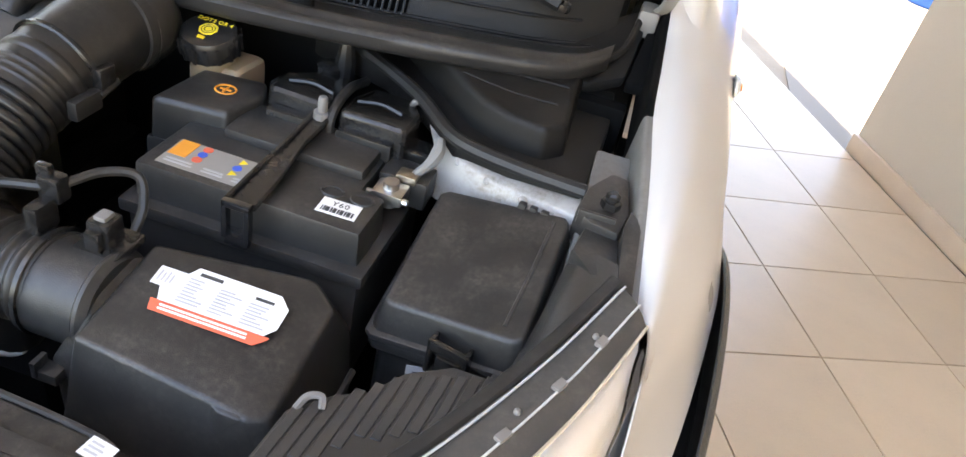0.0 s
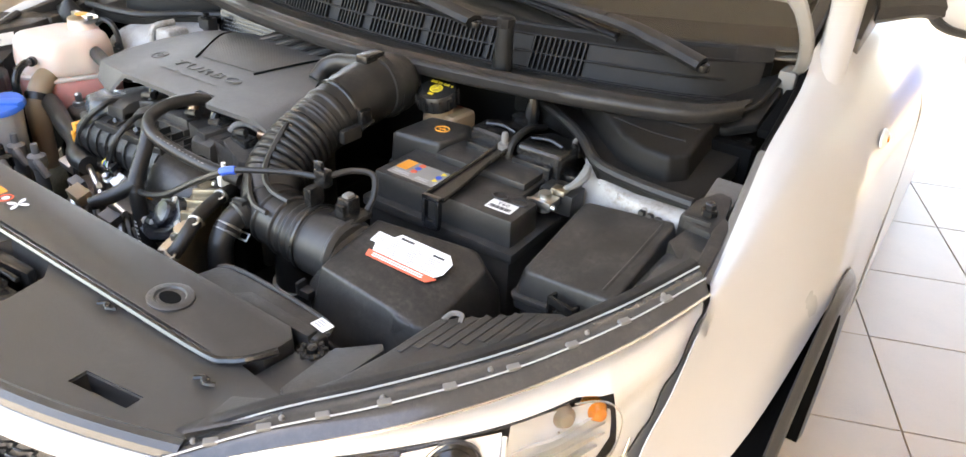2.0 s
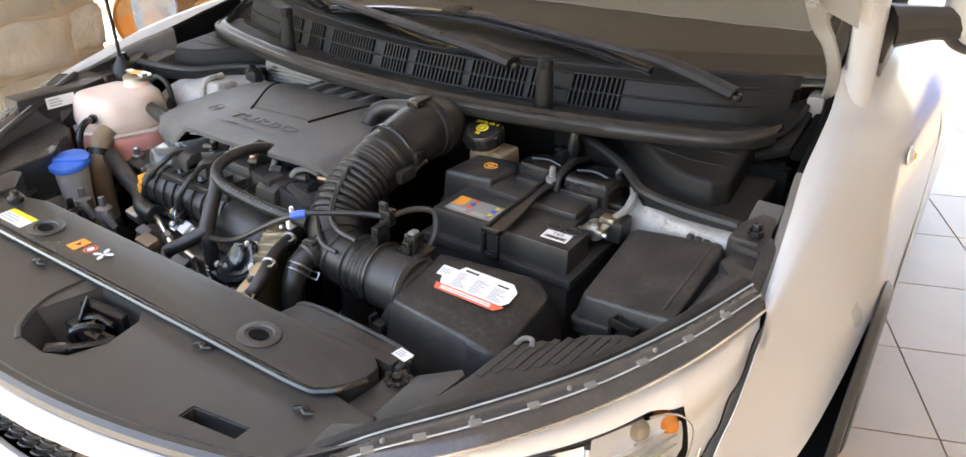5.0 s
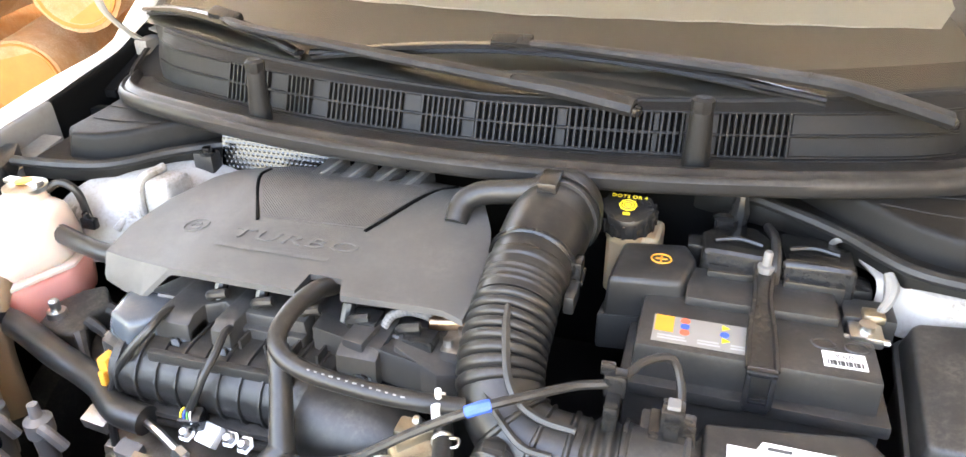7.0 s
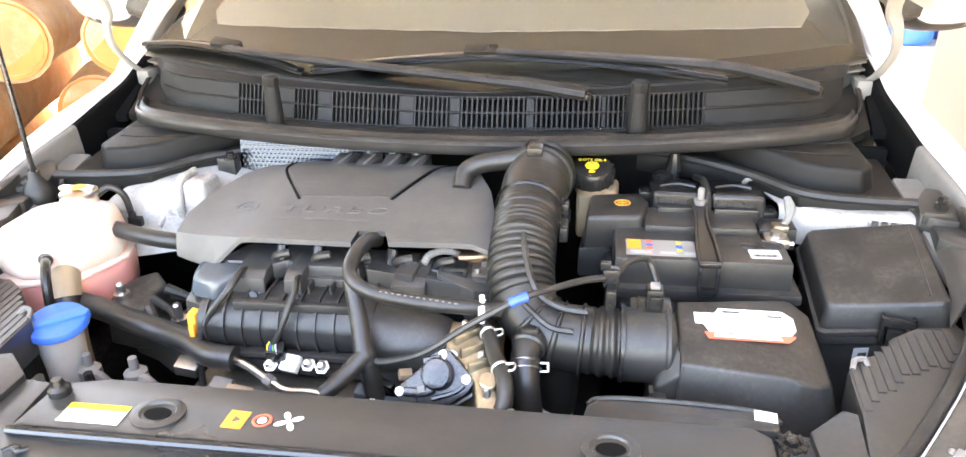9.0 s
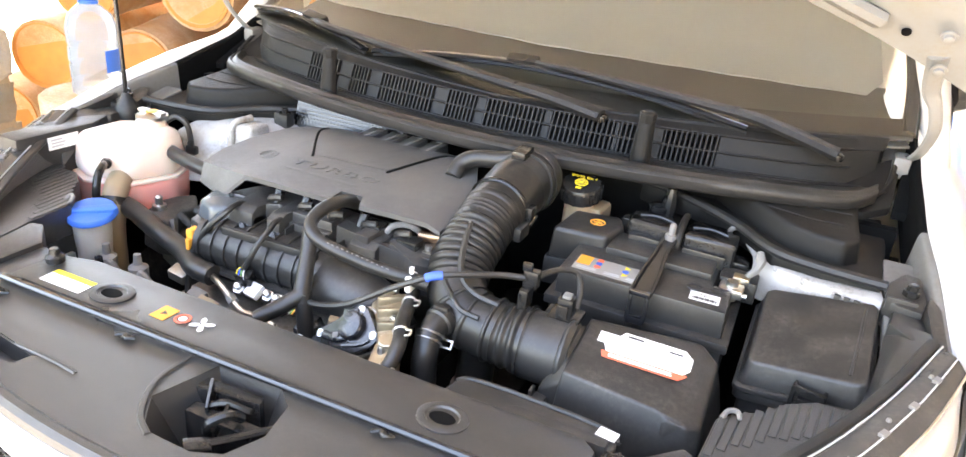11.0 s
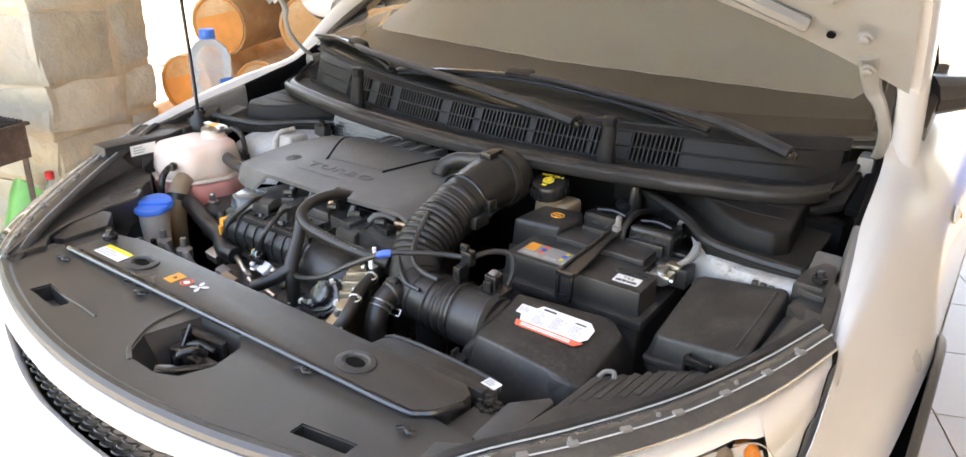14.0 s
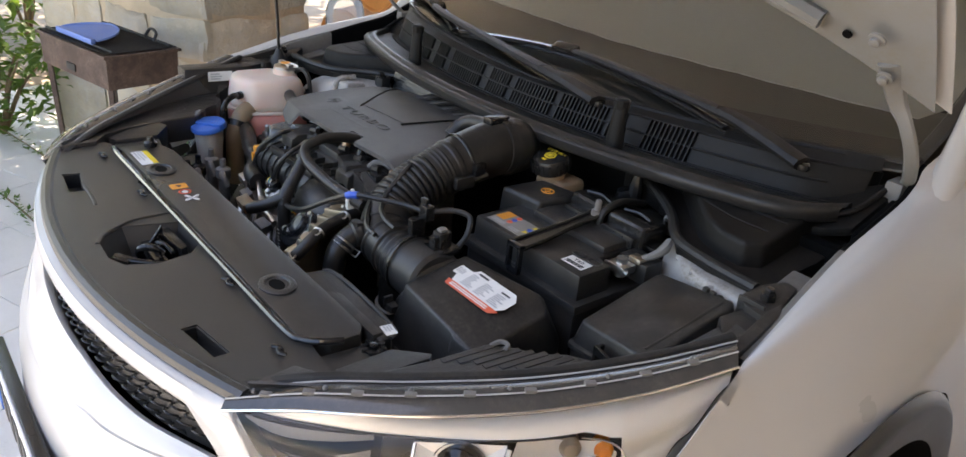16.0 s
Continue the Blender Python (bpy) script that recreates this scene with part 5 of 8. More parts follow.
LATCH = [(-0.032, 0.176), (-0.026, 0.200), (0.062, 0.203), (0.090, 0.180), (0.100, 0.128), (0.082, 0.086), (0.050, 0.072), (-0.014, 0.074), (-0.048, 0.118)]


def with_holes(outline, holes, z, depth):
    """A flat sheet with openings."""
    bm = bmesh.new()
    loops = []
    for pts in (outline, *holes):
        vs = [bm.verts.new((x, y, z)) for x, y in pts]
        loops += [bm.edges.new((vs[i], vs[(i + 1) % len(vs)])) for i in range(len(vs))]
    bmesh.ops.triangle_fill(bm, use_beauty=True, use_dissolve=False, edges=loops)
    for f in bm.faces:
        if f.normal.z < 0:
            f.normal_flip()
    bmesh.ops.solidify(bm, geom=bm.faces[:], thickness=depth)
    return bm


PK = [[(-0.312, 0.088), (-0.225, 0.080), (-0.218, 0.106), (-0.305, 0.118)], [(0.285, 0.096), (0.366, 0.108), (0.366, 0.129), (0.285, 0.117)]]
outline = [*front_edge, (0.470, 0.215), (0.40, 0.222), (-0.40, 0.222), (-0.455, 0.200)]
sheet = part("panel", with_holes(outline, [LATCH, *PK], 0.880, 0.004), M_TRIM, front_panel, "", 20)
part("rolled_lip", tube([(x, y + 0.008, 0.8715) for x, y in front_edge], 0.0125, 10, 3), M_TRIM, front_panel, "rolled front edge")
for hole in PK:
    part("pocket", prism([(x, y) for x, y in hole], 0.848, 0.852, 0), M_TRIM, sheet)
    part("pocket_wall", ribbon([(x, y, 0.8775) for x, y in hole + hole[:1]], [(x, y, 0.850) for x, y in hole + hole[:1]], 0.002), M_TRIM, sheet)
part("latch_wall", ribbon([(x, y, 0.878) for x, y in LATCH + LATCH[:1]], [(0.03 + (x - 0.03) * 0.62, 0.145 + (y - 0.145) * 0.70, 0.815) for x, y in LATCH + LATCH[:1]], 0.002), M_TRIM, sheet)
# near-black floor carries the shade deep in the opening
part("latch_floor", prism([(0.03 + (x - 0.03) * 0.64, 0.145 + (y - 0.145) * 0.72) for x, y in LATCH], 0.808, 0.8145, 0), M_DARK, sheet)
part("raised_crease", tube([(-0.067, 0.198, 0.8800), (-0.064, 0.140, 0.8810), (-0.034, 0.090, 0.8810), (-0.004, 0.070, 0.880)], 0.004, 8, 5, flat=0.6), M_TRIM, sheet)
part("pocket_crease", tube([(-0.255, 0.110, 0.8800), (-0.190, 0.108, 0.8808), (-0.150, 0.105, 0.880)], 0.003, 6, 4, flat=0.6), M_TRIM, sheet)
latch = thing("bonnet_latch", (0.03, 0.14, 0.80), "black bonnet latch with release lever in its opening", "latch")
part("latch_plate", box(-0.02, 0.075, 0.135, 0.155, 0.79, 0.862, 0.003), M_GLOSSPL, latch)
part("latch_hook", tube([(0.02, 0.13, 0.84), (0.03, 0.12, 0.872), (0.045, 0.135, 0.880), (0.05, 0.15, 0.868)], 0.006, 8, 5), M_GLOSSPL, latch)
part("release_lever", joined(tube([(0.046, 0.100, 0.868), (0.062, 0.122, 0.866), (0.086, 0.158, 0.862)], 0.0052, 8, 5, flat=0.7), moved(box(-0.014, 0.014, -0.010, 0.010, -0.004, 0.004, 0.003), pose(0.040, 0.092, 0.868, 0, 10, 50))), M_GLOSSPL, latch)
part("guide_blade", joined(prism([(-0.008, 0.166), (0.004, 0.142), (0.007, 0.144), (-0.004, 0.168)], 0.82, lambda x, y: 0.868 + (y - 0.142) * 0.9, 0.001), prism([(0.018, 0.164), (0.030, 0.142), (0.034, 0.144), (0.022, 0.166)], 0.82, 0.872, 0.001)), M_GLOSSPL, latch)
part("spring", tube([(0.0, 0.150, 0.865), (0.02, 0.160, 0.870), (0.05, 0.165, 0.866)], 0.004, 6, 4), M_GLOSSPL, latch)
part("bracket", prism([(-0.03, 0.165), (0.055, 0.175), (0.05, 0.188), (-0.03, 0.185)], 0.80, 0.872, 0.002), M_GLOSSPL, latch)
for x, y in ((-0.158, 0.184), (0.206, 0.192), (-0.372, 0.176), (0.398, 0.180)):
    part("clip", joined(tube([(x - 0.014, y - 0.004, 0.8835), (x - 0.004, y + 0.002, 0.8850), (x + 0.004, y - 0.003, 0.8850), (x + 0.012, y + 0.003, 0.8835)], 0.0032, 6, 4, flat=0.7), lathe([(0.005, 0.881), (0.005, 0.8855), (0.003, 0.887)], (x, y, 0), 10)), M_GLOSSPL, front_panel)

rail = thing("radiator_support", (0, 0.28, 0.82), "black upper crossmember with warning stickers", "car part")
RZ = 0.885
poly = [(-0.405, 0.212), (0.388, 0.212), (0.418, 0.240), (0.418, 0.284), (0.40, 0.298), (-0.34, 0.302), (-0.40, 0.286)]
part("beam", prism(poly, 0.842, RZ, 0.005), M_TRIM, rail)
for x in (-0.250, 0.250):
    boss = part("mount_ring", joined(moved(lathe([(0.031, RZ - 0.002), (0.031, RZ + 0.002), (0.028, RZ + 0.0035), (0.021, RZ + 0.0035), (0.019, RZ + 0.001), (0.012, RZ + 0.001)], (0, 0, 0), 28), Matrix.Translation((x, 0.246, 0)) @ Matrix.Diagonal((1.0, 0.85, 1, 1)))), M_TRIM, rail, "raised oval boss")
    part("boss_hole", moved(lathe([(0.014, RZ + 0.0012), (0.0135, RZ + 0.0018)], (0, 0, 0), 20), Matrix.Translation((x, 0.245, 0)) @ Matrix.Diagonal((1.15, 0.75, 1, 1))), M_DARK, boss)
part("mount_stud", lathe([(0.013, RZ), (0.013, RZ + 0.008), (0.008, RZ + 0.012), (0.006, RZ + 0.020)], (-0.385, 0.268, 0), 12), M_GLOSSPL, rail)
part("mount_stud", joined(lathe([(0.015, 0.870), (0.015, 0.874), (0.010, 0.8745), (0.009, 0.872), (0.007, 0.872), (0.006, 0.878), (0.002, 0.879)], (0.440, 0.291, 0), 14), *[moved(box(0.010, 0.017, -0.002, 0.002, 0.871, 0.8755, 0), pose(0.440, 0.291, 0, 0, 0, a)) for a in range(0, 360, 45)]), M_GLOSSPL, rail)


def sticker(parent, name, at, w, h, material, label, turn=0.0, tilt=(0, 0, 1), lift=0.0006):
    m = facing(at, (math.cos(turn), math.sin(turn), 0), tilt)
    return part(name, moved(plate(w, h, lift), m), material, parent, label), m


def bars(parent, m, rows, x0, x1, y0, y1, material, z=0.0012, fill=(0.5, 1.0), seed=3):
    """Lines of writing that cannot be read, as plain bars."""
    rnd = random.Random(seed)
    for k in range(rows):
        y = y1 + (y0 - y1) * (k + 0.5) / rows
        e = x0 + (x1 - x0) * rnd.uniform(*fill)
        part("print_line", moved(box(x0, e, y - abs(y1 - y0) / rows * 0.27, y + abs(y1 - y0) / rows * 0.27, z - 0.0003, z, 0), m), material, parent)


s, m = sticker(rail, "warning_sticker", (-0.322, 0.237, RZ + 0.0004), 0.074, 0.031, M_WLABEL, "white sticker with a yellow heading")
part("heading", moved(box(-0.037, 0.037, 0.006, 0.0155, 0.0007, 0.0011, 0), m), M_YELLOW, s)
bars(s, m, 3, -0.033, 0.03, -0.013, 0.004, M_GREYPR)
s, m = sticker(rail, "hazard_sticker", (-0.158, 0.246, RZ + 0.0004), 0.024, 0.029, M_ORANGE, "orange hazard sticker", -0.05)
part("hazard_mark", moved(lathe([(0.006, 0.0007), (0.0055, 0.0011)], (0, 0, 0), 3), m), M_PRINT, s)
s, m = sticker(rail, "prohibition_sticker", (-0.128, 0.247, RZ + 0.0004), 0.012, 0.012, M_TRIM, "red ring sticker", 0)
part("red_ring", moved(tube([(0.0095 * math.cos(a), 0.0095 * math.sin(a), 0.001) for a in (i * math.pi / 6 for i in range(13))], 0.0018, 5, 2, flat=0.4), m), M_RED, s)
part("palm", moved(lathe([(0.0055, 0.0007), (0.0055, 0.0011)], (0, 0, 0), 9), m), M_WLABEL, s)
s, m = sticker(rail, "fan_sticker", (-0.098, 0.249, RZ + 0.0004), 0.004, 0.004, M_WLABEL, "white fan symbol sticker", 0)
for k in range(4):
    part("fan_blade", moved(lathe([(0.0062, 0.0007), (0.0062, 0.0011)], (0, 0, 0), 12), m @ Matrix.Rotation(k * 1.57 + 0.5, 4, "Z") @ Matrix.Translation((0.0095, 0, 0)) @ Matrix.Diagonal((1.15, 0.6, 1, 1))), M_WLABEL, s)
s, m = sticker(rail, "part_label", (0.420, 0.327, RZ - 0.0080), 0.024, 0.017, M_WLABEL, "small white part label", -0.15)
bars(s, m, 3, -0.009, 0.009, -0.006, 0.006, M_GREYPR)
# the glossy steel edge bar along the front of the crossmember
part("edge_bar", tube([(-0.372, 0.206, RZ - 0.001), (-0.36, 0.200, RZ + 0.001), (0.20, 0.203, RZ + 0.001), (0.36, 0.205, RZ), (0.392, 0.214, RZ), (0.412, 0.232, RZ + 0.002), (0.424, 0.256, RZ + 0.002)], 0.0050, 8, 8), M_BAR, rail, "glossy black edge bar")
# intake snorkel behind the crossmember, and the corner plates
snorkel = thing("air_intake_duct", (0.33, 0.33, 0.80), "flat black air intake duct behind the crossmember", "car part")
part("duct_body", prism([(0.216, 0.300), (0.420, 0.300), (0.436, 0.306), (0.436, 0.322), (0.416, 0.338), (0.30, 0.344), (0.236, 0.342), (0.222, 0.330)], 0.80, 0.876, 0.005, 3, 0.003), M_PLAST, snorkel)
part("duct_step", prism([(0.290, 0.299), (0.425, 0.299), (0.425, 0.315), (0.31, 0.318)], 0.84, 0.881, 0.003), M_PLAST, snorkel)
part("duct_lip", tube([(0.226, 0.331, 0.874), (0.240, 0.342, 0.875), (0.30, 0.344, 0.876), (0.414, 0.338, 0.875), (0.435, 0.321, 0.874)], 0.003, 6, 4), M_PLAST, snorkel)


def corner_panel(side):
    def m(bm):
        return bm if side > 0 else flipped(bm)
    c = thing("corner_panel", (side * 0.56, 0.35, 0.82), "black ribbed plastic panel behind the headlight", "car part", "corner panels")
    rim = [(0.446, 0.118), (0.500, 0.186), (0.570, 0.275), (0.648, 0.385), (0.704, 0.490)]
    poly = [*rim, (0.690, 0.530), (0.672, 0.512), (0.637, 0.512), (0.600, 0.486), (0.578, 0.452), (0.556, 0.440), (0.527, 0.409), (0.519, 0.328), (0.506, 0.262), (0.480, 0.205), (0.440, 0.180)]
    part("panel", m(prism(poly, 0.835, 0.888, 0.003)), M_TRIM, c)
    # shallow ribs from the free edge forwards
    for k in range(12):
        x = 0.536 + 0.0125 * k
        y1 = 0.405 + (x - 0.527) * 1.02 if x < 0.602 else 0.484 + (x - 0.602) * 0.42
        y0 = max(y1 - 0.078 + 0.004 * (k % 3), 0.290 + (x - 0.57) * 1.40 + 0.022)
        if y1 - y0 > 0.015:
            part("rib", m(prism([(x - 0.0052 - 0.008, y0), (x + 0.0042 - 0.008, y0), (x + 0.0042, y1), (x - 0.0052, y1)], 0.886, 0.8893, 0.0006, 1)), M_TRIM, c)
    # upright lip against the headlight, rising to the wing
    lipl = [(0.446, 0.118, 0.892), (0.500, 0.186, 0.896), (0.570, 0.275, 0.905), (0.648, 0.385, 0.918), (0.706, 0.492, 0.935), (0.738, 0.560, 0.948), (0.752, 0.600, 0.955)]
    lo = [(0.446, 0.122, 0.885), (0.496, 0.190, 0.885), (0.565, 0.279, 0.885), (0.642, 0.389, 0.885), (0.692, 0.500, 0.885), (0.705, 0.585, 0.910), (0.706, 0.640, 0.925)]
    part("edge_lip", m(ribbon(spline(lipl, 6), spline(lo, 6), 0.003)), M_TRIM, c, "upright edge beside the headlight", 60)
    band = [[(0.738, 0.560, 0.947), (0.748, 0.600, 0.953), (0.757, 0.640, 0.958)], [(0.706, 0.540, 0.922), (0.716, 0.600, 0.941), (0.722, 0.660, 0.948)], [(0.682, 0.520, 0.886), (0.696, 0.580, 0.915), (0.704, 0.650, 0.930)]]
    part("rear_strip", m(surf(band, 5, 0.003)), M_TRIM, c, "", 60)
    part("hook", m(tube([(0.533, 0.412, 0.888), (0.538, 0.424, 0.893), (0.549, 0.428, 0.893), (0.553, 0.420, 0.888)], 0.0035, 6, 4)), M_GREYPL, c)
    part("stepped_block", m(prism([(0.462, 0.222), (0.461, 0.305), (0.503, 0.340), (0.515, 0.328), (0.507, 0.264), (0.488, 0.212)], 0.84, lambda x, y: 0.879 + max(0, x - 0.49) * 0.4, 0.003)), M_TRIM, c)
    part("stud_plate", m(prism([(0.418, 0.215), (0.426, 0.303), (0.462, 0.307), (0.466, 0.220)], 0.82, 0.871, 0.003)), M_TRIM, c)
    return c


corner_panel(1)
corner_panel(-1)
# black end brackets between headlight, wing and side rail
for sx in (-1, 1):
    def m(bm, sx=sx):
        return bm if sx > 0 else flipped(bm)
    e = thing("end_bracket", (sx * 0.73, 0.69, 0.90), "black plastic bracket between wing and inner panel", "bracket", "end brackets")
    part("body", m(prism([(0.697, 0.706), (0.703, 0.744), (0.724, 0.776), (0.744, 0.772), (0.752, 0.722), (0.746, 0.690), (0.716, 0.694)], 0.925, lambda x, y: 0.962 + (y - 0.70) * 0.22, 0.004)), M_PLAST, e)
    part("lower_step", m(prism([(0.705, 0.655), (0.712, 0.702), (0.748, 0.694), (0.762, 0.640), (0.755, 0.606), (0.728, 0.625)], 0.905, 0.951, 0.004)), M_PLAST, e)
    part("side_wall", m(prism([(0.756, 0.600), (0.772, 0.600), (0.766, 0.700), (0.752, 0.718), (0.748, 0.690)], 0.86, lambda x, y: 0.952 + (y - 0.60) * 0.20, 0.003)), M_PLAST, e)
    part("bolt", m(lathe([(0.011, 0.968), (0.011, 0.976), (0.0075, 0.977), (0.0075, 0.984), (0.005, 0.986)], (0.730, 0.722, 0), 6)), M_GLOSSPL, e)
    part("rib", m(box(0.700, 0.740, 0.700, 0.705, 0.950, 0.968, 0.002)), M_PLAST, e)

# ---- battery ----
batt = thing("battery", (0.38, 0.69, 0.74), "black car battery with orange label and white code sticker", "battery")
part("case", box(0.252, 0.512, 0.592, 0.790, 0.72, 0.872, 0.008), M_PLAST, batt, "lower battery case")
part("rim", box(0.246, 0.518, 0.586, 0.796, 0.868, 0.884, 0.004), M_PLAST, batt)
top = part("top", prism([(0.257, 0.600), (0.506, 0.600), (0.506, 0.672), (0.478, 0.676), (0.478, 0.770), (0.300, 0.775), (0.300, 0.735), (0.257, 0.730)], 0.880, 0.925, 0.005, 2, 0.002), M_PLAST, batt, "stepped battery top")
part("raised_lid", box(0.305, 0.470, 0.690, 0.762, 0.920, 0.936, 0.005), M_PLAST, batt)
s, m = sticker(top, "brand_label", (0.327, 0.636, 0.9252), 0.104, 0.050, M_SILVLAB, "dull grey label with an orange field and blue signs")
part("orange_field", moved(box(-0.050, -0.030, -0.006, 0.024, 0.0006, 0.0012, 0), m), M_ORANGE, s)
for x, y in ((-0.018, 0.008), (0.024, 0.004)):
    part("round_sign", moved(lathe([(0.0050, 0.0006), (0.0050, 0.0013)], (x, y, 0), 14), m), M_BLUET, s)
for x, y, mt in ((-0.018, 0.019, M_RED), (-0.018, -0.003, M_RED), (0.024, 0.017, M_YELLOW), (0.024, -0.007, M_YELLOW)):
    part("sign", moved(lathe([(0.0055, 0.0006), (0.0052, 0.0013)], (x, y, 0), 3 if mt is M_YELLOW else 12), m), mt, s)
bars(s, m, 2, -0.046, -0.012, -0.021, -0.011, M_GREYPR, 0.0012, (0.8, 1.0))
bars(s, m, 2, -0.004, 0.022, -0.021, -0.011, M_GREYPR, 0.0012, (0.8, 1.0))
bars(s, m, 2, 0.030, 0.047, -0.021, -0.011, M_GREYPR, 0.0012, (0.8, 1.0))
s, m = sticker(top, "code_label", (0.470, 0.630, 0.9252), 0.042, 0.026, M_WLABEL, "white code sticker", 0.03)
part("code", moved(words("Y60", 0.011, 0.0002, 1.1), m @ Matrix.Translation((0, 0.005, 0.0008))), M_PRINT, s)
for k in range(14):
    part("code_bar", moved(box(-0.017 + k * 0.0025, -0.0157 + k * 0.0025 + 0.0006 * (k % 3), -0.010, -0.002, 0.0006, 0.0010, 0), m), M_PRINT, s)
for x in (0.452, 0.485):
    part("filler_plug", tube([(x + 0.012 * math.cos(a), 0.655 + 0.009 * math.sin(a), 0.9255) for a in (i * math.pi / 5 for i in range(11))], 0.0014, 5, 2), M_PLAST, top)
strap = part("hold_down", joined(
    ribbon([(0.372, 0.582, 0.930), (0.374, 0.640, 0.935), (0.379, 0.700, 0.942), (0.380, 0.765, 0.950)], [(0.403, 0.582, 0.930), (0.402, 0.640, 0.935), (0.398, 0.700, 0.942), (0.404, 0.765, 0.950)], 0.004),
    tube([(0.373, 0.582, 0.932), (0.375, 0.640, 0.937), (0.380, 0.700, 0.944), (0.381, 0.765, 0.952)], 0.003, 6, 4), tube([(0.402, 0.582, 0.932), (0.401, 0.640, 0.937), (0.397, 0.700, 0.944), (0.403, 0.765, 0.952)], 0.003, 6, 4)), M_GLOSSPL, batt, "black hold-down strap")
part("strap_buckle", joined(box(0.372, 0.378, 0.572, 0.582, 0.890, 0.935, 0.002), box(0.396, 0.402, 0.572, 0.582, 0.890, 0.935, 0.002), box(0.372, 0.402, 0.572, 0.582, 0.928, 0.936, 0.002), box(0.374, 0.400, 0.574, 0.584, 0.882, 0.894, 0.003)), M_BAR, strap, "shiny buckle")
part("strap_bolt", joined(lathe([(0.010, 0.948), (0.010, 0.956), (0.0055, 0.957), (0.0055, 0.972), (0.004, 0.975)], (0.392, 0.752, 0), 10)), M_GREYPL, strap)
post = part("negative_terminal", joined(lathe([(0.010, 0.90), (0.009, 0.930)], (0.500, 0.700, 0), 14), box(0.482, 0.518, 0.684, 0.716, 0.908, 0.922, 0.004), cyl((0.476, 0.690, 0.915), (0.524, 0.690, 0.915), 0.004, 8)), M_STEEL, batt, "bare metal battery clamp")
part("terminal_block", box(0.478, 0.535, 0.718, 0.760, 0.89, 0.925, 0.004), M_PLAST, batt)
cable = thing("earth_cable", (0.52, 0.75, 0.90), "pale taped earth cable by the battery", "cable")
part("lead", tube([(0.516, 0.728, 0.928), (0.526, 0.745, 0.935), (0.530, 0.762, 0.944), (0.527, 0.776, 0.953)], (0.0045, 0.0065, 0.0085, 0.006), 8, 6), M_INNERP, cable)
part("copper_end", box(0.498, 0.522, 0.716, 0.736, 0.920, 0.930, 0.003), M_BRASS, cable)
loop = thing("wing_bracket", (0.50, 0.82, 0.93), "small grey loop bracket on the inner wing", "bracket")
part("ring", tube([(0.484 + 0.012 * math.cos(a), 0.835 - 0.006 * math.sin(a), 0.952 + 0.012 * math.sin(a)) for a in (i * math.pi / 5 for i in range(11))], 0.004, 8, 4), M_GREYPL, loop)
part("tab", box(0.470, 0.482, 0.842, 0.850, 0.925, 0.950, 0.003), M_GREYPL, loop)

# plus-pole cover and relay boxes
plus = thing("battery_plus_cover", (0.26, 0.77, 0.90), "black plus pole cover with an orange plus sign", "cover")
part("cover", prism([(0.212, 0.690), (0.304, 0.702), (0.318, 0.765), (0.302, 0.802), (0.220, 0.788)], 0.890, 0.945, 0.008, 3, 0.004), M_PLAST, plus)
part("cover_skirt", prism([(0.205, 0.692), (0.256, 0.698), (0.256, 0.780), (0.214, 0.780)], 0.84, 0.892, 0.006), M_PLAST, plus)
part("plus_ring", tube([(0.272 + 0.012 * math.cos(a), 0.752 + 0.011 * math.sin(a), 0.9455) for a in (i * math.pi / 6 for i in range(13))], 0.0011, 5, 2), M_ORANGE, plus, "orange ring")
part("plus_sign", joined(box(0.265, 0.279, 0.7508, 0.7532, 0.945, 0.9462, 0), box(0.2708, 0.2732, 0.745, 0.759, 0.945, 0.9463, 0)), M_ORANGE, plus, "orange plus")
relays = thing("relay_box", (0.39, 0.82, 0.90), "pair of domed black relay covers behind the battery", "relay box")
for poly in ([(0.316, 0.760), (0.399, 0.754), (0.404, 0.810), (0.390, 0.874), (0.340, 0.878), (0.312, 0.815)], [(0.407, 0.754), (0.494, 0.750), (0.496, 0.810), (0.466, 0.862), (0.410, 0.868), (0.406, 0.808)]):
    dome = part("dome", prism(poly, 0.88, lambda x, y: 0.962 - 0.30 * max(0, y - 0.81), 0.009, 3, 0.004), M_GLOSSPL, relays)
    cx = sum(p[0] for p in poly) / 6
    part("dome_rib", box(cx - 0.034, cx + 0.034, 0.742, 0.760, 0.88, 0.944, 0.004), M_GLOSSPL, dome)
    part("dome_ridge", tube([(cx - 0.028, 0.790, 0.961), (cx, 0.796, 0.963), (cx + 0.028, 0.790, 0.961)], 0.003, 6, 4), M_GLOSSPL, dome)
part("strap_band", tube([(0.403, 0.755, 0.90), (0.403, 0.752, 0.952), (0.402, 0.80, 0.966), (0.398, 0.868, 0.948)], 0.006, 8, 5), M_RUBBER, relays)
part("plug", box(0.486, 0.516, 0.768, 0.806, 0.885, 0.930, 0.006), M_GLOSSPL, relays)
part("plug", box(0.300, 0.322, 0.800, 0.83, 0.89, 0.945, 0.005), M_GLOSSPL, relays)
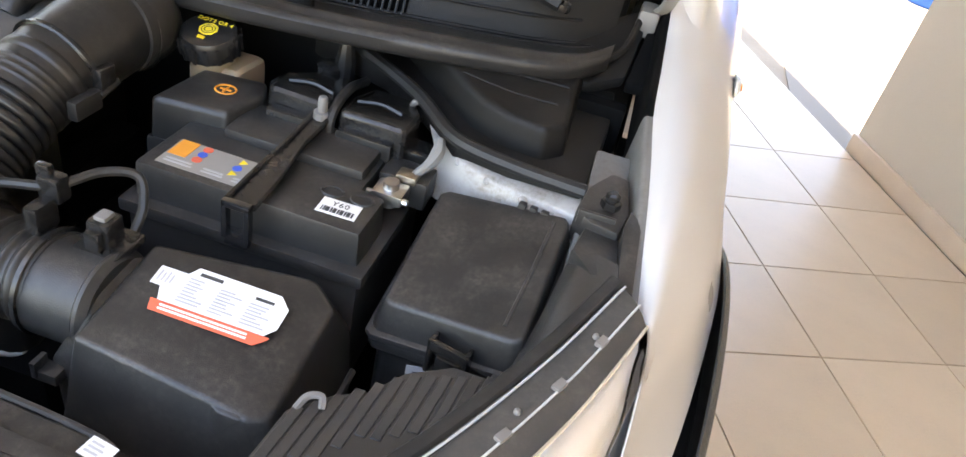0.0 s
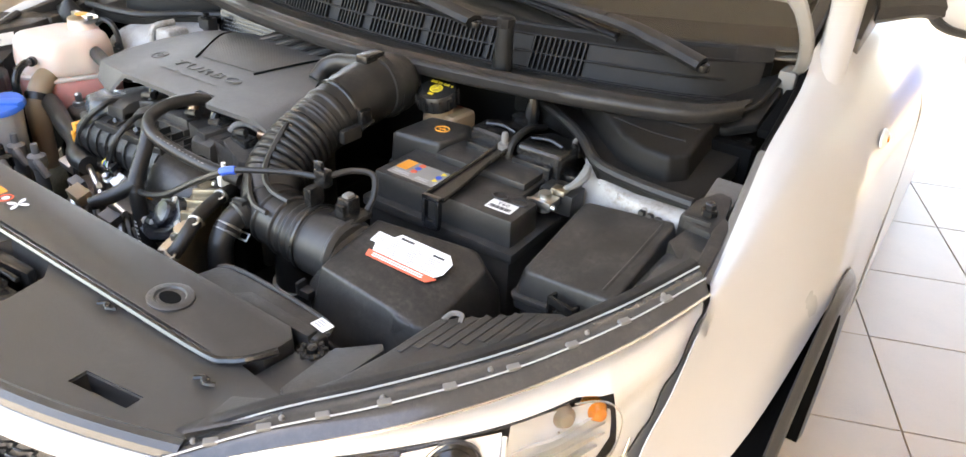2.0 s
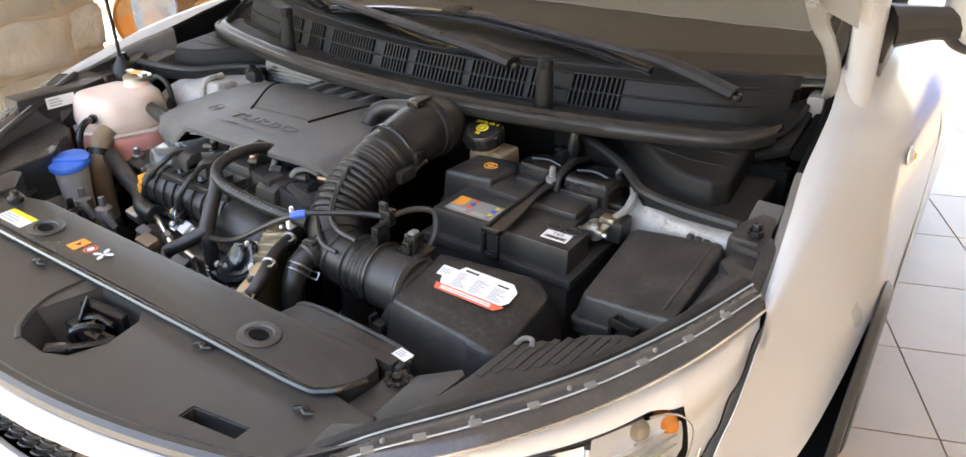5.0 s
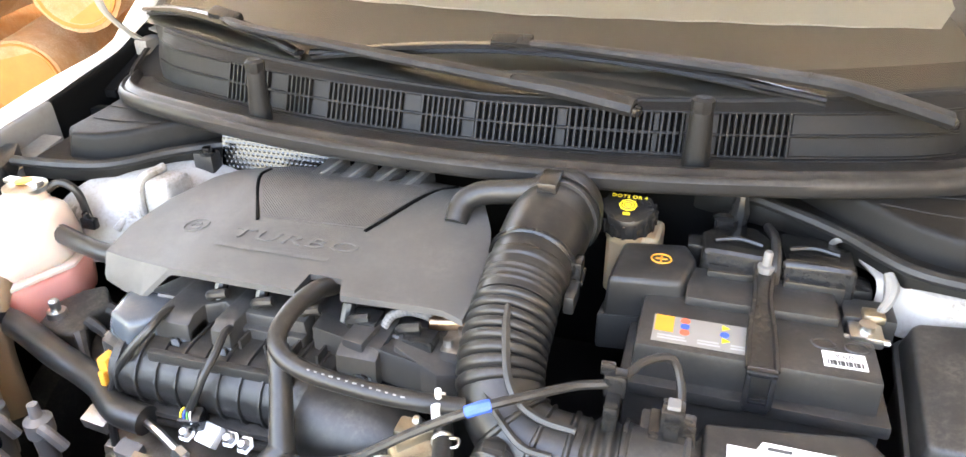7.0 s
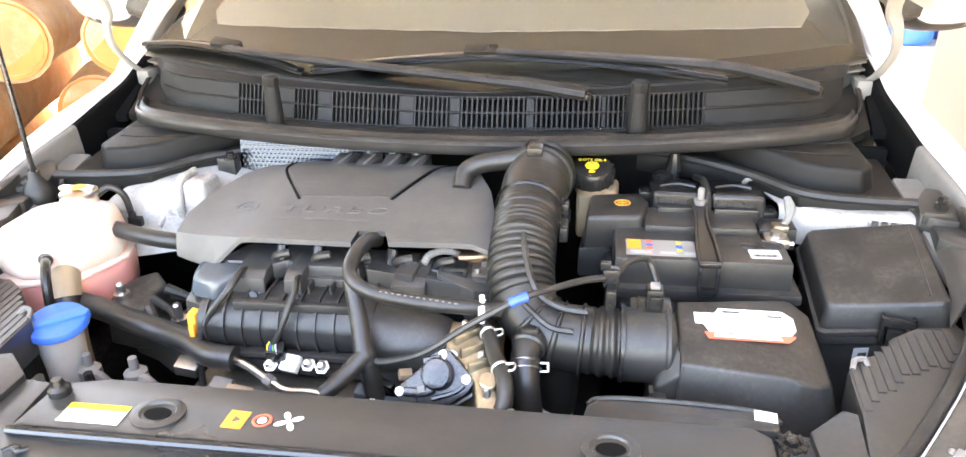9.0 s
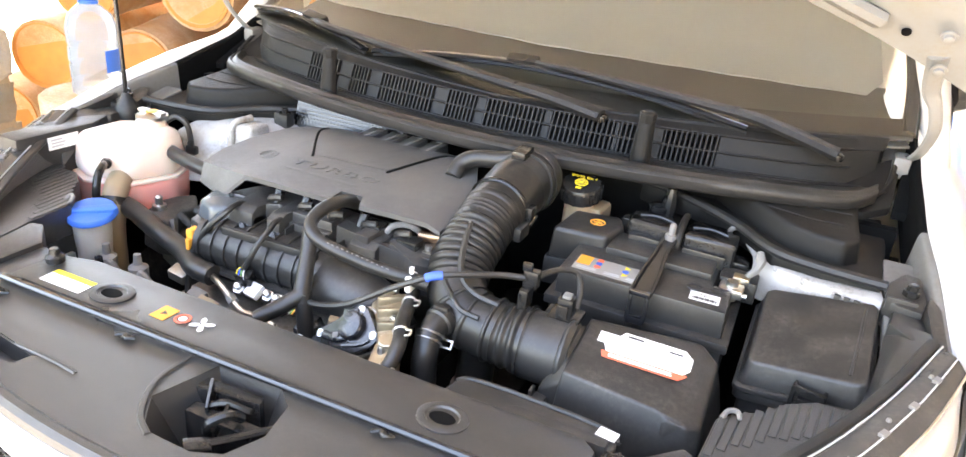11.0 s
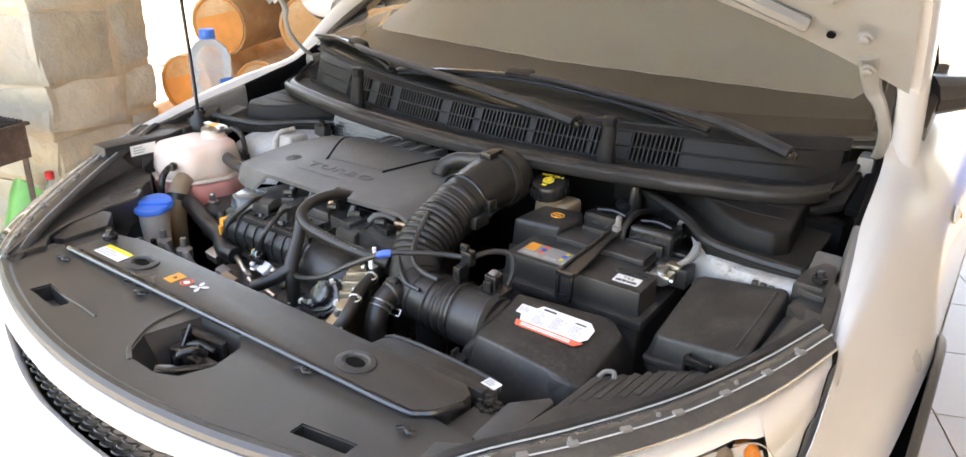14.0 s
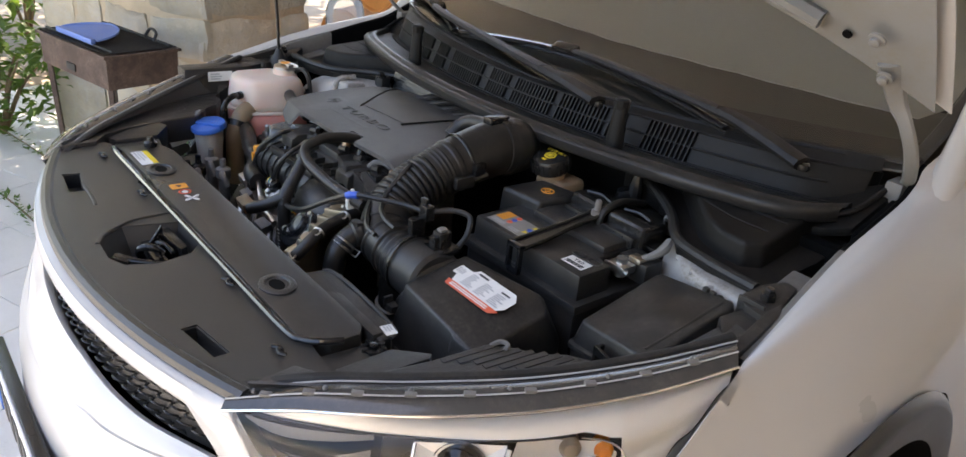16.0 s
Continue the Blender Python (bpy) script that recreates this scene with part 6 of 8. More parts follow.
part("stub", joined(lathe([(0.012, 0.93), (0.014, 0.96), (0.008, 0.985)], (0.362, 0.885, 0), 10), lathe([(0.018, 0.90), (0.018, 0.95), (0.010, 0.955)], (0.345, 0.880, 0), 12)), M_GLOSSPL, relays)

# brake fluid reservoir
brake = thing("brake_fluid_reservoir", (0.215, 0.82, 0.90), "yellowed brake fluid bottle with a black printed cap", "reservoir")
part("bottle", joined(prism([(0.198, 0.788), (0.264, 0.792), (0.270, 0.855), (0.200, 0.852)], 0.86, 0.948, 0.012, 3), lathe([(0.026, 0.94), (0.025, 0.962)], (0.222, 0.808, 0), 20)), M_AMBERPL, brake, "yellowed plastic bottle")
capm = facing((0.222, 0.806, 0.960), (1, 0, 0), (0, -0.25, 1))
cap = part("cap", moved(lathe([(0.032, 0), (0.036, 0.004), (0.036, 0.022), (0.032, 0.029), (0.012, 0.030)], (0, 0, 0), 28), capm), M_GLOSSPL, brake, "round black cap")
for k in range(16):
    a = k * math.pi / 8
    part("grip", moved(box(-0.0022, 0.0022, -0.001, 0.002, 0.004, 0.024, 0), capm @ Matrix.Rotation(a, 4, "Z") @ Matrix.Translation((0, 0.036, 0))), M_GLOSSPL, cap)
part("printed_sign", moved(joined(lathe([(0.0118, 0.0298), (0.0116, 0.0306), (0.001, 0.0306)], (0, 0.0, 0), 8), box(-0.0045, 0.0045, -0.0190, -0.0145, 0.0298, 0.0306, 0)), capm), M_YELLOW, cap, "yellow printed warning sign")
part("sign_ring", moved(joined(*[tube([(r * math.cos(a), r * math.sin(a), 0.0306) for a in (i * math.pi / 8 for i in range(17))], 0.0006, 4, 1) for r in (0.0048, 0.0080)]), capm), M_GLOSSPL, cap)
part("printed_words", moved(words("DOT3 OR 4", 0.0085, 0.0003, 1.05), capm @ Matrix.Translation((0, 0.0165, 0.0303))), M_YELLOW, cap, "yellow words DOT3 OR 4")

# ---- fuse box ----
fuse = thing("fuse_box", (0.62, 0.64, 0.72), "dusty black fuse box with a clipped lid", "fuse box")


def LZ(x, y):
    return 0.885 + (x - 0.546) * 0.23 + (y - 0.576) * 0.22


def grown(poly, d):
    """The outline moved outwards by d."""
    cx, cy = sum(p[0] for p in poly) / len(poly), sum(p[1] for p in poly) / len(poly)
    return [(x + math.copysign(d, x - cx), y + math.copysign(d, y - cy)) for x, y in poly]


LID_TOP = [(0.548, 0.576), (0.556, 0.569), (0.676, 0.545), (0.686, 0.550), (0.694, 0.700), (0.688, 0.709), (0.562, 0.730), (0.553, 0.724)]
part("base", prism(grown(LID_TOP, 0.002), 0.70, lambda x, y: LZ(x, y) - 0.052, 0.006), M_PLAST, fuse)
lid = part("lid", prism(grown(LID_TOP, 0.009), lambda x, y: LZ(x, y) - 0.034, LZ, 0.006, 3, 0.010), M_PLAST, fuse, "dusty black lid")
part("lid_rim", joined(prism(grown(LID_TOP, 0.013), lambda x, y: LZ(x, y) - 0.041, lambda x, y: LZ(x, y) - 0.033, 0.003), prism(grown(LID_TOP, 0.010), lambda x, y: LZ(x, y) - 0.056, lambda x, y: LZ(x, y) - 0.044, 0.003)), M_PLAST, lid)
part("lid_ridge", tube([(x, y, LZ(x, y) + 0.0004) for x, y in ((0.668, 0.560), (0.675, 0.63), (0.680, 0.70))], 0.0024, 6, 4, flat=0.6), M_PLAST, lid)
CL = pose(0.628, 0.541, 0, 0, 0, -12)
part("lid_clip", joined(moved(box(-0.021, -0.016, -0.012, 0.004, 0.846, 0.888, 0.002), CL), moved(box(0.016, 0.021, -0.012, 0.004, 0.846, 0.888, 0.002), CL), moved(box(-0.021, 0.021, -0.012, -0.006, 0.876, 0.888, 0.002), CL), moved(box(-0.012, 0.012, -0.008, 0.004, 0.842, 0.868, 0.002), CL)), M_GLOSSPL, lid)
part("lid_tab", joined(*[moved(box(-0.018 + 0.013 * k, -0.009 + 0.013 * k, -0.002, 0.006, 0.922, 0.944, 0.002), pose(0.655, 0.713, 0, 0, 0, -10)) for k in range(3)]), M_PLAST, lid)
part("front_latch", moved(box(-0.014, 0.014, -0.010, 0.004, 0.852, 0.872, 0.003), pose(0.684, 0.531, 0, 0, 0, -12)), M_PLAST, fuse)
s, m = sticker(fuse, "fuse_label", (0.607, 0.5575, 0.815), 0.044, 0.022, M_GREYPR, "grey printed label", -0.2, (0.2, -1, 0.0))
bars(s, m, 1, -0.015, 0.004, -0.007, 0.007, M_PRINT)
s, m = sticker(fuse, "side_tag", (0.5470, 0.605, 0.822), 0.016, 0.018, M_WLABEL, "small white paper tag", -1.55, (-1, 0, 0.1))
part("side_plug", joined(moved(box(-0.014, 0.014, -0.003, 0.003, 0.888, 0.912, 0.002), pose(0.712, 0.560, 0, 0, 0, 70))), M_WLABEL, fuse, "pale plug")

# ---- air filter box and intake hose ----
airbox = thing("air_filter_box", (0.42, 0.46, 0.75), "black air filter box with a white and red service label", "air filter box")
def hull(pts, bev, seg=2):
    """A bevelled solid spanned by its corners."""
    bm = bmesh.new()
    for p in pts:
        bm.verts.new(p)
    bmesh.ops.convex_hull(bm, input=bm.verts[:])
    bmesh.ops.dissolve_limit(bm, angle_limit=0.05, verts=bm.verts[:], edges=bm.edges[:])
    bmesh.ops.recalc_face_normals(bm, faces=bm.faces[:])
    sharp = [e for e in bm.edges if e.calc_face_angle(0) > 0.25]
    bmesh.ops.bevel(bm, geom=sharp, offset=bev, segments=seg, affect="EDGES", profile=0.6, clamp_overlap=True)
    return bm


body = part("body", hull([(0.338, 0.517, 0.906), (0.486, 0.548, 0.900), (0.512, 0.532, 0.886), (0.514, 0.410, 0.866), (0.497, 0.400, 0.868), (0.460, 0.399, 0.879), (0.336, 0.408, 0.884),
                          (0.332, 0.384, 0.800), (0.470, 0.376, 0.800), (0.520, 0.380, 0.795), (0.532, 0.410, 0.80), (0.530, 0.545, 0.81), (0.334, 0.560, 0.85), (0.520, 0.562, 0.84), (0.332, 0.384, 0.68), (0.530, 0.380, 0.68), (0.334, 0.562, 0.68), (0.532, 0.562, 0.68)], 0.0045, 3), M_PLAST, airbox)
part("top_facet", hull([(0.455, 0.402, 0.8785), (0.474, 0.3965, 0.872), (0.474, 0.390, 0.848), (0.494, 0.398, 0.868), (0.487, 0.410, 0.873), (0.462, 0.395, 0.856)], 0.002), M_PLAST, body)
part("seam", joined(tube([(0.330, 0.381, 0.792), (0.470, 0.373, 0.792), (0.522, 0.377, 0.788), (0.535, 0.410, 0.792), (0.534, 0.545, 0.80)], 0.004, 6, 3)), M_PLAST, body)
part("neck", joined(cyl((0.262, 0.470, 0.866), (0.330, 0.470, 0.866), 0.048, 32), cyl((0.316, 0.470, 0.866), (0.332, 0.470, 0.866), 0.0505, 32), box(0.278, 0.302, 0.488, 0.520, 0.896, 0.909, 0.003)), M_PLAST, airbox, "round outlet neck")
part("neck_saddle", hull([(0.306, 0.412, 0.84), (0.342, 0.404, 0.874), (0.306, 0.415, 0.74), (0.342, 0.400, 0.70), (0.306, 0.522, 0.85), (0.342, 0.525, 0.893), (0.342, 0.53, 0.72), (0.306, 0.522, 0.74), (0.330, 0.450, 0.900), (0.330, 0.49, 0.905)], 0.004), M_PLAST, airbox)
part("neck_clip", joined(box(0.300, 0.322, 0.396, 0.412, 0.826, 0.838, 0.002), box(0.300, 0.305, 0.394, 0.410, 0.830, 0.848, 0.001)), M_PLAST, airbox)
lm = facing((0.425, 0.486, 0.8982), (1, 0.02, -0.022), (0.026, -0.202, 1))
label = part("service_label", moved(joined(prism([(-0.050, -0.020), (0.050, -0.020), (0.058, -0.010), (0.058, 0.012), (0.046, 0.024), (-0.034, 0.024), (-0.040, 0.014), (-0.066, 0.014), (-0.066, -0.006), (-0.056, -0.006)], 0, 0.0008, 0)), lm), M_WLABEL, airbox, "white service label with a red band")
part("red_band", moved(prism([(-0.052, -0.032), (0.046, -0.032), (0.054, -0.024), (0.056, -0.0205), (-0.056, -0.0205)], 0, 0.0008, 0), lm), M_RED, label)
bars(label, lm, 8, -0.036, -0.012, -0.017, 0.012, M_GREYPR, 0.0013, (0.45, 1.0), 4)
bars(label, lm, 8, -0.006, 0.018, -0.017, 0.011, M_GREYPR, 0.0013, (0.5, 0.95), 8)
bars(label, lm, 7, 0.024, 0.050, -0.017, 0.008, M_GREYPR, 0.0013, (0.5, 0.95), 9)
bars(label, lm, 1, -0.030, -0.008, 0.014, 0.021, M_PRINT, 0.0013, (1, 1))
bars(label, lm, 1, 0.026, 0.044, 0.010, 0.016, M_PRINT, 0.0013, (1, 1))
bars(label, lm, 2, -0.045, 0.040, -0.030, -0.0225, M_WLABEL, 0.0013, (0.9, 1), 5)
for k in range(4):
    part("code_square", moved(box(-0.063 + 0.004 * k, -0.061 + 0.004 * k, -0.002, 0.010 - 0.002 * (k % 2), 0.0008, 0.0012, 0), lm), M_GREYPR, label)

intake = thing("intake_hose", (0.14, 0.55, 0.80), "thick black corrugated intake hose with an elbow", "hose")


def corrugated(d):
    """Ring ribs at the elbow, a soft neck, the deep bellows and the stepped rear end."""
    def ring(c, w, h):
        return h * max(0.0, 1 - ((d - c) / w) ** 4) if abs(d - c) < w else 0.0
    r = 1.0
    if d < 0.044:
        r += 0.045 * math.sin(d * 2 * math.pi / 0.0145 + 0.6)
    r += ring(0.056, 0.0030, 0.085) + ring(0.088, 0.0030, 0.085) + ring(0.120, 0.0028, 0.06)
    if 0.160 < d < 0.256:
        r += 0.055 - 0.135 * (1 - abs(math.sin((d - 0.160) * math.pi / 0.0120))) ** 2
    r += ring(0.268, 0.002, 0.025) + ring(0.276, 0.002, 0.025) + ring(0.284, 0.002, 0.025) + ring(0.302, 0.006, 0.045)
    return r


part("duct", tube([(0.272, 0.470, 0.868), (0.225, 0.471, 0.868), (0.175, 0.476, 0.874), (0.143, 0.498, 0.893), (0.130, 0.535, 0.918), (0.128, 0.590, 0.943), (0.131, 0.650, 0.966), (0.136, 0.715, 0.982), (0.142, 0.760, 0.986)],
                  (0.046, 0.044, 0.043, 0.043, 0.045, 0.046, 0.048, 0.052, 0.049), 36, 56, corrugated), M_HOSE, intake, "", 50)
part("end_cap", joined(tube([(0.140, 0.738, 0.986), (0.142, 0.775, 0.984), (0.142, 0.80, 0.965)], (0.053, 0.053, 0.042), 28, 5), cyl((0.141, 0.750, 0.986), (0.1415, 0.757, 0.986), 0.0555, 30)), M_PLAST, intake)
part("rear_clamp", joined(cyl((0.1318, 0.656, 0.9675), (0.1325, 0.664, 0.9695), 0.0535, 32), moved(box(-0.006, 0.006, -0.012, 0.012, -0.014, 0.014, 0.003), pose(0.184, 0.662, 0.968)), cyl((0.188, 0.648, 0.955), (0.188, 0.678, 0.960), 0.0045, 8), box(0.122, 0.146, 0.712, 0.758, 1.030, 1.046, 0.004)), M_GLOSSPL, intake)
part("front_clamp", cyl((0.271, 0.470, 0.868), (0.263, 0.470, 0.868), 0.0520, 32), M_GLOSSPL, intake)
part("side_lug", box(0.178, 0.190, 0.61, 0.65, 0.94, 0.962, 0.003), M_HOSE, intake)
part("spine", tube([(0.222, 0.462, 0.915), (0.190, 0.463, 0.919), (0.165, 0.472, 0.927), (0.148, 0.492, 0.942), (0.136, 0.530, 0.967), (0.132, 0.552, 0.982)], (0.004, 0.0045, 0.0045, 0.005, 0.005, 0.003), 6, 5), M_HOSE, intake)
part("elbow_web", tube([(0.205, 0.436, 0.902), (0.176, 0.438, 0.906), (0.150, 0.455, 0.918), (0.128, 0.478, 0.925), (0.104, 0.510, 0.930)], 0.004, 6, 5), M_HOSE, intake)
part("breather_pipe", tube([(0.130, 0.752, 1.022), (0.090, 0.752, 1.012), (0.045, 0.752, 1.004), (0.022, 0.742, 0.992), (0.018, 0.722, 0.972)], 0.0155, 12, 6), M_HOSE, intake, "breather pipe")
part("lower_hose", tube([(0.160, 0.482, 0.872), (0.153, 0.450, 0.882), (0.147, 0.420, 0.874), (0.149, 0.396, 0.850), (0.154, 0.386, 0.80), (0.158, 0.382, 0.72)], (0.026, 0.021, 0.0185, 0.018, 0.018, 0.018), 18, 7), M_HOSE, intake, "smooth hose going down")
HC = facing((0.1475, 0.410, 0.866), (1, 0, 0), (0.06, -0.72, -0.68))
part("hose_clamp", moved(joined(cyl((0, 0, -0.0070), (0, 0, -0.0026), 0.0203, 28), cyl((0, 0, 0.0026), (0, 0, 0.0070), 0.0203, 28), box(-0.004, 0.008, -0.0215, -0.019, -0.006, 0.006, 0.0005), box(0.012, 0.029, -0.017, -0.015, -0.0066, -0.0040, 0.0005), box(0.012, 0.029, -0.017, -0.015, 0.0040, 0.0066, 0.0005), box(0.0265, 0.029, -0.017, -0.0148, -0.0066, 0.0066, 0.0005)), HC), M_STEEL, intake, "bright zinc hose clamp")
part("hose_collar", cyl((0.152, 0.444, 0.882), (0.149, 0.428, 0.878), 0.0228, 22), M_HOSE, intake)
part("hose_lug", box(0.140, 0.162, 0.428, 0.440, 0.896, 0.905, 0.003), M_HOSE, intake)
part("drain_pipe", tube([(0.190, 0.490, 0.84), (0.185, 0.492, 0.76), (0.175, 0.492, 0.66)], 0.028, 18, 3), M_HOSE, intake)
part("pipe_collar", cyl((0.182, 0.492, 0.748), (0.180, 0.492, 0.738), 0.031, 20), M_NECKPL, intake, "pale collar on the lower pipe")

# vacuum line over the intake, with blue tape, clip and sensor plug
vac = thing("vacuum_line", (0.14, 0.45, 0.94), "thin black vacuum line with a piece of blue tape", "hose")
part("line", tube([(-0.058, 0.402, 0.866), (-0.030, 0.400, 0.864), (0.02, 0.404, 0.880), (0.080, 0.419, 0.917), (0.137, 0.432, 0.947), (0.175, 0.455, 0.951), (0.215, 0.485, 0.949), (0.251, 0.503, 0.948), (0.275, 0.535, 0.953), (0.300, 0.552, 0.948), (0.312, 0.540, 0.925), (0.314, 0.520, 0.905)], 0.0047, 8, 6), M_HOSE, vac)
part("tape", tube([(0.126, 0.4290, 0.9425), (0.137, 0.4322, 0.9473), (0.147, 0.4370, 0.9490)], 0.0062, 10, 4), M_BLUET, vac, "blue tape")
part("clip", joined(box(0.240, 0.262, 0.494, 0.512, 0.934, 0.960, 0.004), box(0.244, 0.258, 0.470, 0.498, 0.912, 0.942, 0.004), box(0.236, 0.250, 0.500, 0.508, 0.956, 0.968, 0.002)), M_GLOSSPL, vac)
sensor = thing("air_sensor", (0.30, 0.49, 0.91), "black sensor plug on the filter box neck", "sensor")
part("plug", joined(box(0.296, 0.318, 0.482, 0.506, 0.910, 0.940, 0.004), box(0.286, 0.330, 0.472, 0.518, 0.905, 0.914, 0.003), box(0.300, 0.314, 0.474, 0.484, 0.915, 0.934, 0.002)), M_GLOSSPL, sensor)
part("plug_cap", box(0.301, 0.313, 0.487, 0.501, 0.938, 0.944, 0.002), M_GREYPL, sensor)

# ---- engine ----
engine = thing("engine", (-0.15, 0.65, 0.40), "turbocharged engine under a moulded dark grey cover", "engine")
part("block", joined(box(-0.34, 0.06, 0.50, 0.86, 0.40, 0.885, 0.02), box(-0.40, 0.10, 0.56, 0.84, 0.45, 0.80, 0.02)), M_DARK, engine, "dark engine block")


def cover_z(x, y):
    """The flat top, folded down at the outer front corner and rounded off at the rear."""
    fold = max(0.0, 0.546 - (x + 0.28) * 0.232 - y) if x < -0.279 else 0.0
    return 0.961 + (y - 0.56) * 0.085 - 1.9 * fold - 0.012 * smooth(0.25, 0.38, -x) - 0.022 * smooth(0.78, 0.86, y) - 0.010 * smooth(0.055, 0.09, x)


def clipped_grid(outline, z, step, skirt, cuts=()):
    """A moulded sheet with the outline, its height given by z, and a turned-down rim."""
    bm = bmesh.new()
    vs = [bm.verts.new((x, y, 0)) for x, y in outline]
    bm.faces.new(vs)
    x0, x1 = min(p[0] for p in outline), max(p[0] for p in outline)
    y0, y1 = min(p[1] for p in outline), max(p[1] for p in outline)
    for k in range(1, int((x1 - x0) / step)):
        bmesh.ops.bisect_plane(bm, geom=bm.verts[:] + bm.edges[:] + bm.faces[:], plane_co=(x0 + k * step, 0, 0), plane_no=(1, 0, 0))
    for k in range(1, int((y1 - y0) / step)):
        bmesh.ops.bisect_plane(bm, geom=bm.verts[:] + bm.edges[:] + bm.faces[:], plane_co=(0, y0 + k * step, 0), plane_no=(0, 1, 0))
    for co, no in cuts:
        bmesh.ops.bisect_plane(bm, geom=bm.verts[:] + bm.edges[:] + bm.faces[:], plane_co=co, plane_no=no)
    bmesh.ops.recalc_face_normals(bm, faces=bm.faces[:])
    if bm.faces[:][0].normal.z < 0:
        bmesh.ops.reverse_faces(bm, faces=bm.faces[:])
    rim = [e for e in bm.edges if e.is_boundary]
    ext = bmesh.ops.extrude_edge_only(bm, edges=rim)
    low = {v for v in ext["geom"] if isinstance(v, bmesh.types.BMVert)}
    for v in bm.verts:
        v.co.z = z(v.co.x, v.co.y) - (skirt if v in low else 0)
    bmesh.ops.recalc_face_normals(bm, faces=bm.faces[:])
    return bm


outline = [(-0.388, 0.558), (-0.320, 0.537), (-0.280, 0.5445), (-0.111, 0.543), (-0.109, 0.576), (-0.069, 0.576), (-0.058, 0.548), (0.030, 0.552), (0.082, 0.552), (0.084, 0.64), (0.066, 0.715), (0.035, 0.785), (-0.010, 0.835), (-0.10, 0.852), (-0.225, 0.850), (-0.318, 0.826), (-0.366, 0.769), (-0.392, 0.70), (-0.400, 0.63)]
cover = part("engine_cover", clipped_grid(outline, cover_z, 0.02, 0.008, [((-0.28, 0.546, 0), (0.232, 1, 0)), ((-0.28, 0.5, 0), (1, 0, 0))]), M_COVER, engine, "dark grey moulded engine cover", 30)
groove = [(-0.280, 0.835), (-0.284, 0.765), (-0.226, 0.672), (-0.088, 0.680), (-0.046, 0.775), (-0.022, 0.828)]
part("raised_field", clipped_grid(groove, lambda x, y: cover_z(x, y) + 0.0012, 0.02, 0.004), M_FIELD, cover, "raised patterned field")
for pts in (((-0.290, 0.800), (-0.289, 0.764), (-0.230, 0.664)), ((-0.084, 0.672), (-0.041, 0.773), (-0.014, 0.825))):
    # dark tubes along the field's side steps; shade put into the colour
    part("groove_line", tube([(x, y, cover_z(x, y) + 0.0002) for x, y in pts], 0.0026, 6, 4), M_DARK, cover)
for k in range(4):
    x = -0.232 + 0.044 * k
    fin = part("fin", prism([(x, 0.742), (x + 0.026, 0.745), (x + 0.044, 0.851), (x + 0.010, 0.851)], lambda a, b: cover_z(a, b) - 0.002, lambda a, b: 0.958 + (b - 0.56) * 0.085 - 0.001, 0.003, 2, 0.002), M_COVER, cover)
    part("fin_groove", tube([(x + 0.016 + 0.016 * q, 0.775 + 0.07 * q, 0.958 + (0.215 + 0.07 * q) * 0.085 - 0.0008) for q in (0, 0.5, 1)], 0.0028, 6, 2), M_GREYPL, fin)
tm = facing((-0.160, 0.632, cover_z(-0.160, 0.632) + 0.0006), (1, 0.02, 0), (0, -0.085, 1))
part("letters", moved(words("TURBO", 0.030, 0.0011, 1.12), tm @ Matrix(((1.62, 0.22, 0, 0), (0, 0.95, 0, 0), (0, 0, 1, 0), (0, 0, 0, 1)))), M_COVER, cover, "raised word TURBO")
for a, b in ((-0.250, -0.206), (-0.199, -0.151), (-0.144, -0.100)):
    bars(cover, facing(((a + b) / 2, 0.604, cover_z((a + b) / 2, 0.604) + 0.0002), (1, 0.02, 0), (0, -0.085, 1)), 1, (a - b) / 2, (b - a) / 2, -0.006, 0.006, M_COVER, 0.0010, (1, 1))
part("emblem", joined(*[tube([(-0.305 + r * math.cos(a), 0.640 + 0.85 * r * math.sin(a), cover_z(-0.305 + r * math.cos(a), 0.640 + 0.85 * r * math.sin(a)) + 0.0006) for a in (i * math.pi / 8 for i in range(17))], 0.0011, 5, 2) for r in (0.017, 0.007)]), M_COVER, cover, "round raised emblem")

# cylinder-head front: ledge, coil housing and fuel rail beneath the cover
ledge = part("cam_ledge", joined(prism([(-0.325, 0.548), (-0.290, 0.532), (-0.24, 0.540), (-0.215, 0.556), (-0.05, 0.558), (-0.02, 0.535), (0.060, 0.520), (0.092, 0.530), (0.088, 0.575), (-0.02, 0.610), (-0.30, 0.610)], 0.865, 0.917, 0.006, 2, 0.003),
                                prism([(-0.300, 0.538), (-0.02, 0.545), (-0.02, 0.57), (-0.30, 0.57)], 0.84, 0.885, 0.006)), M_LEDGE, engine, "black plastic ledge along the head")
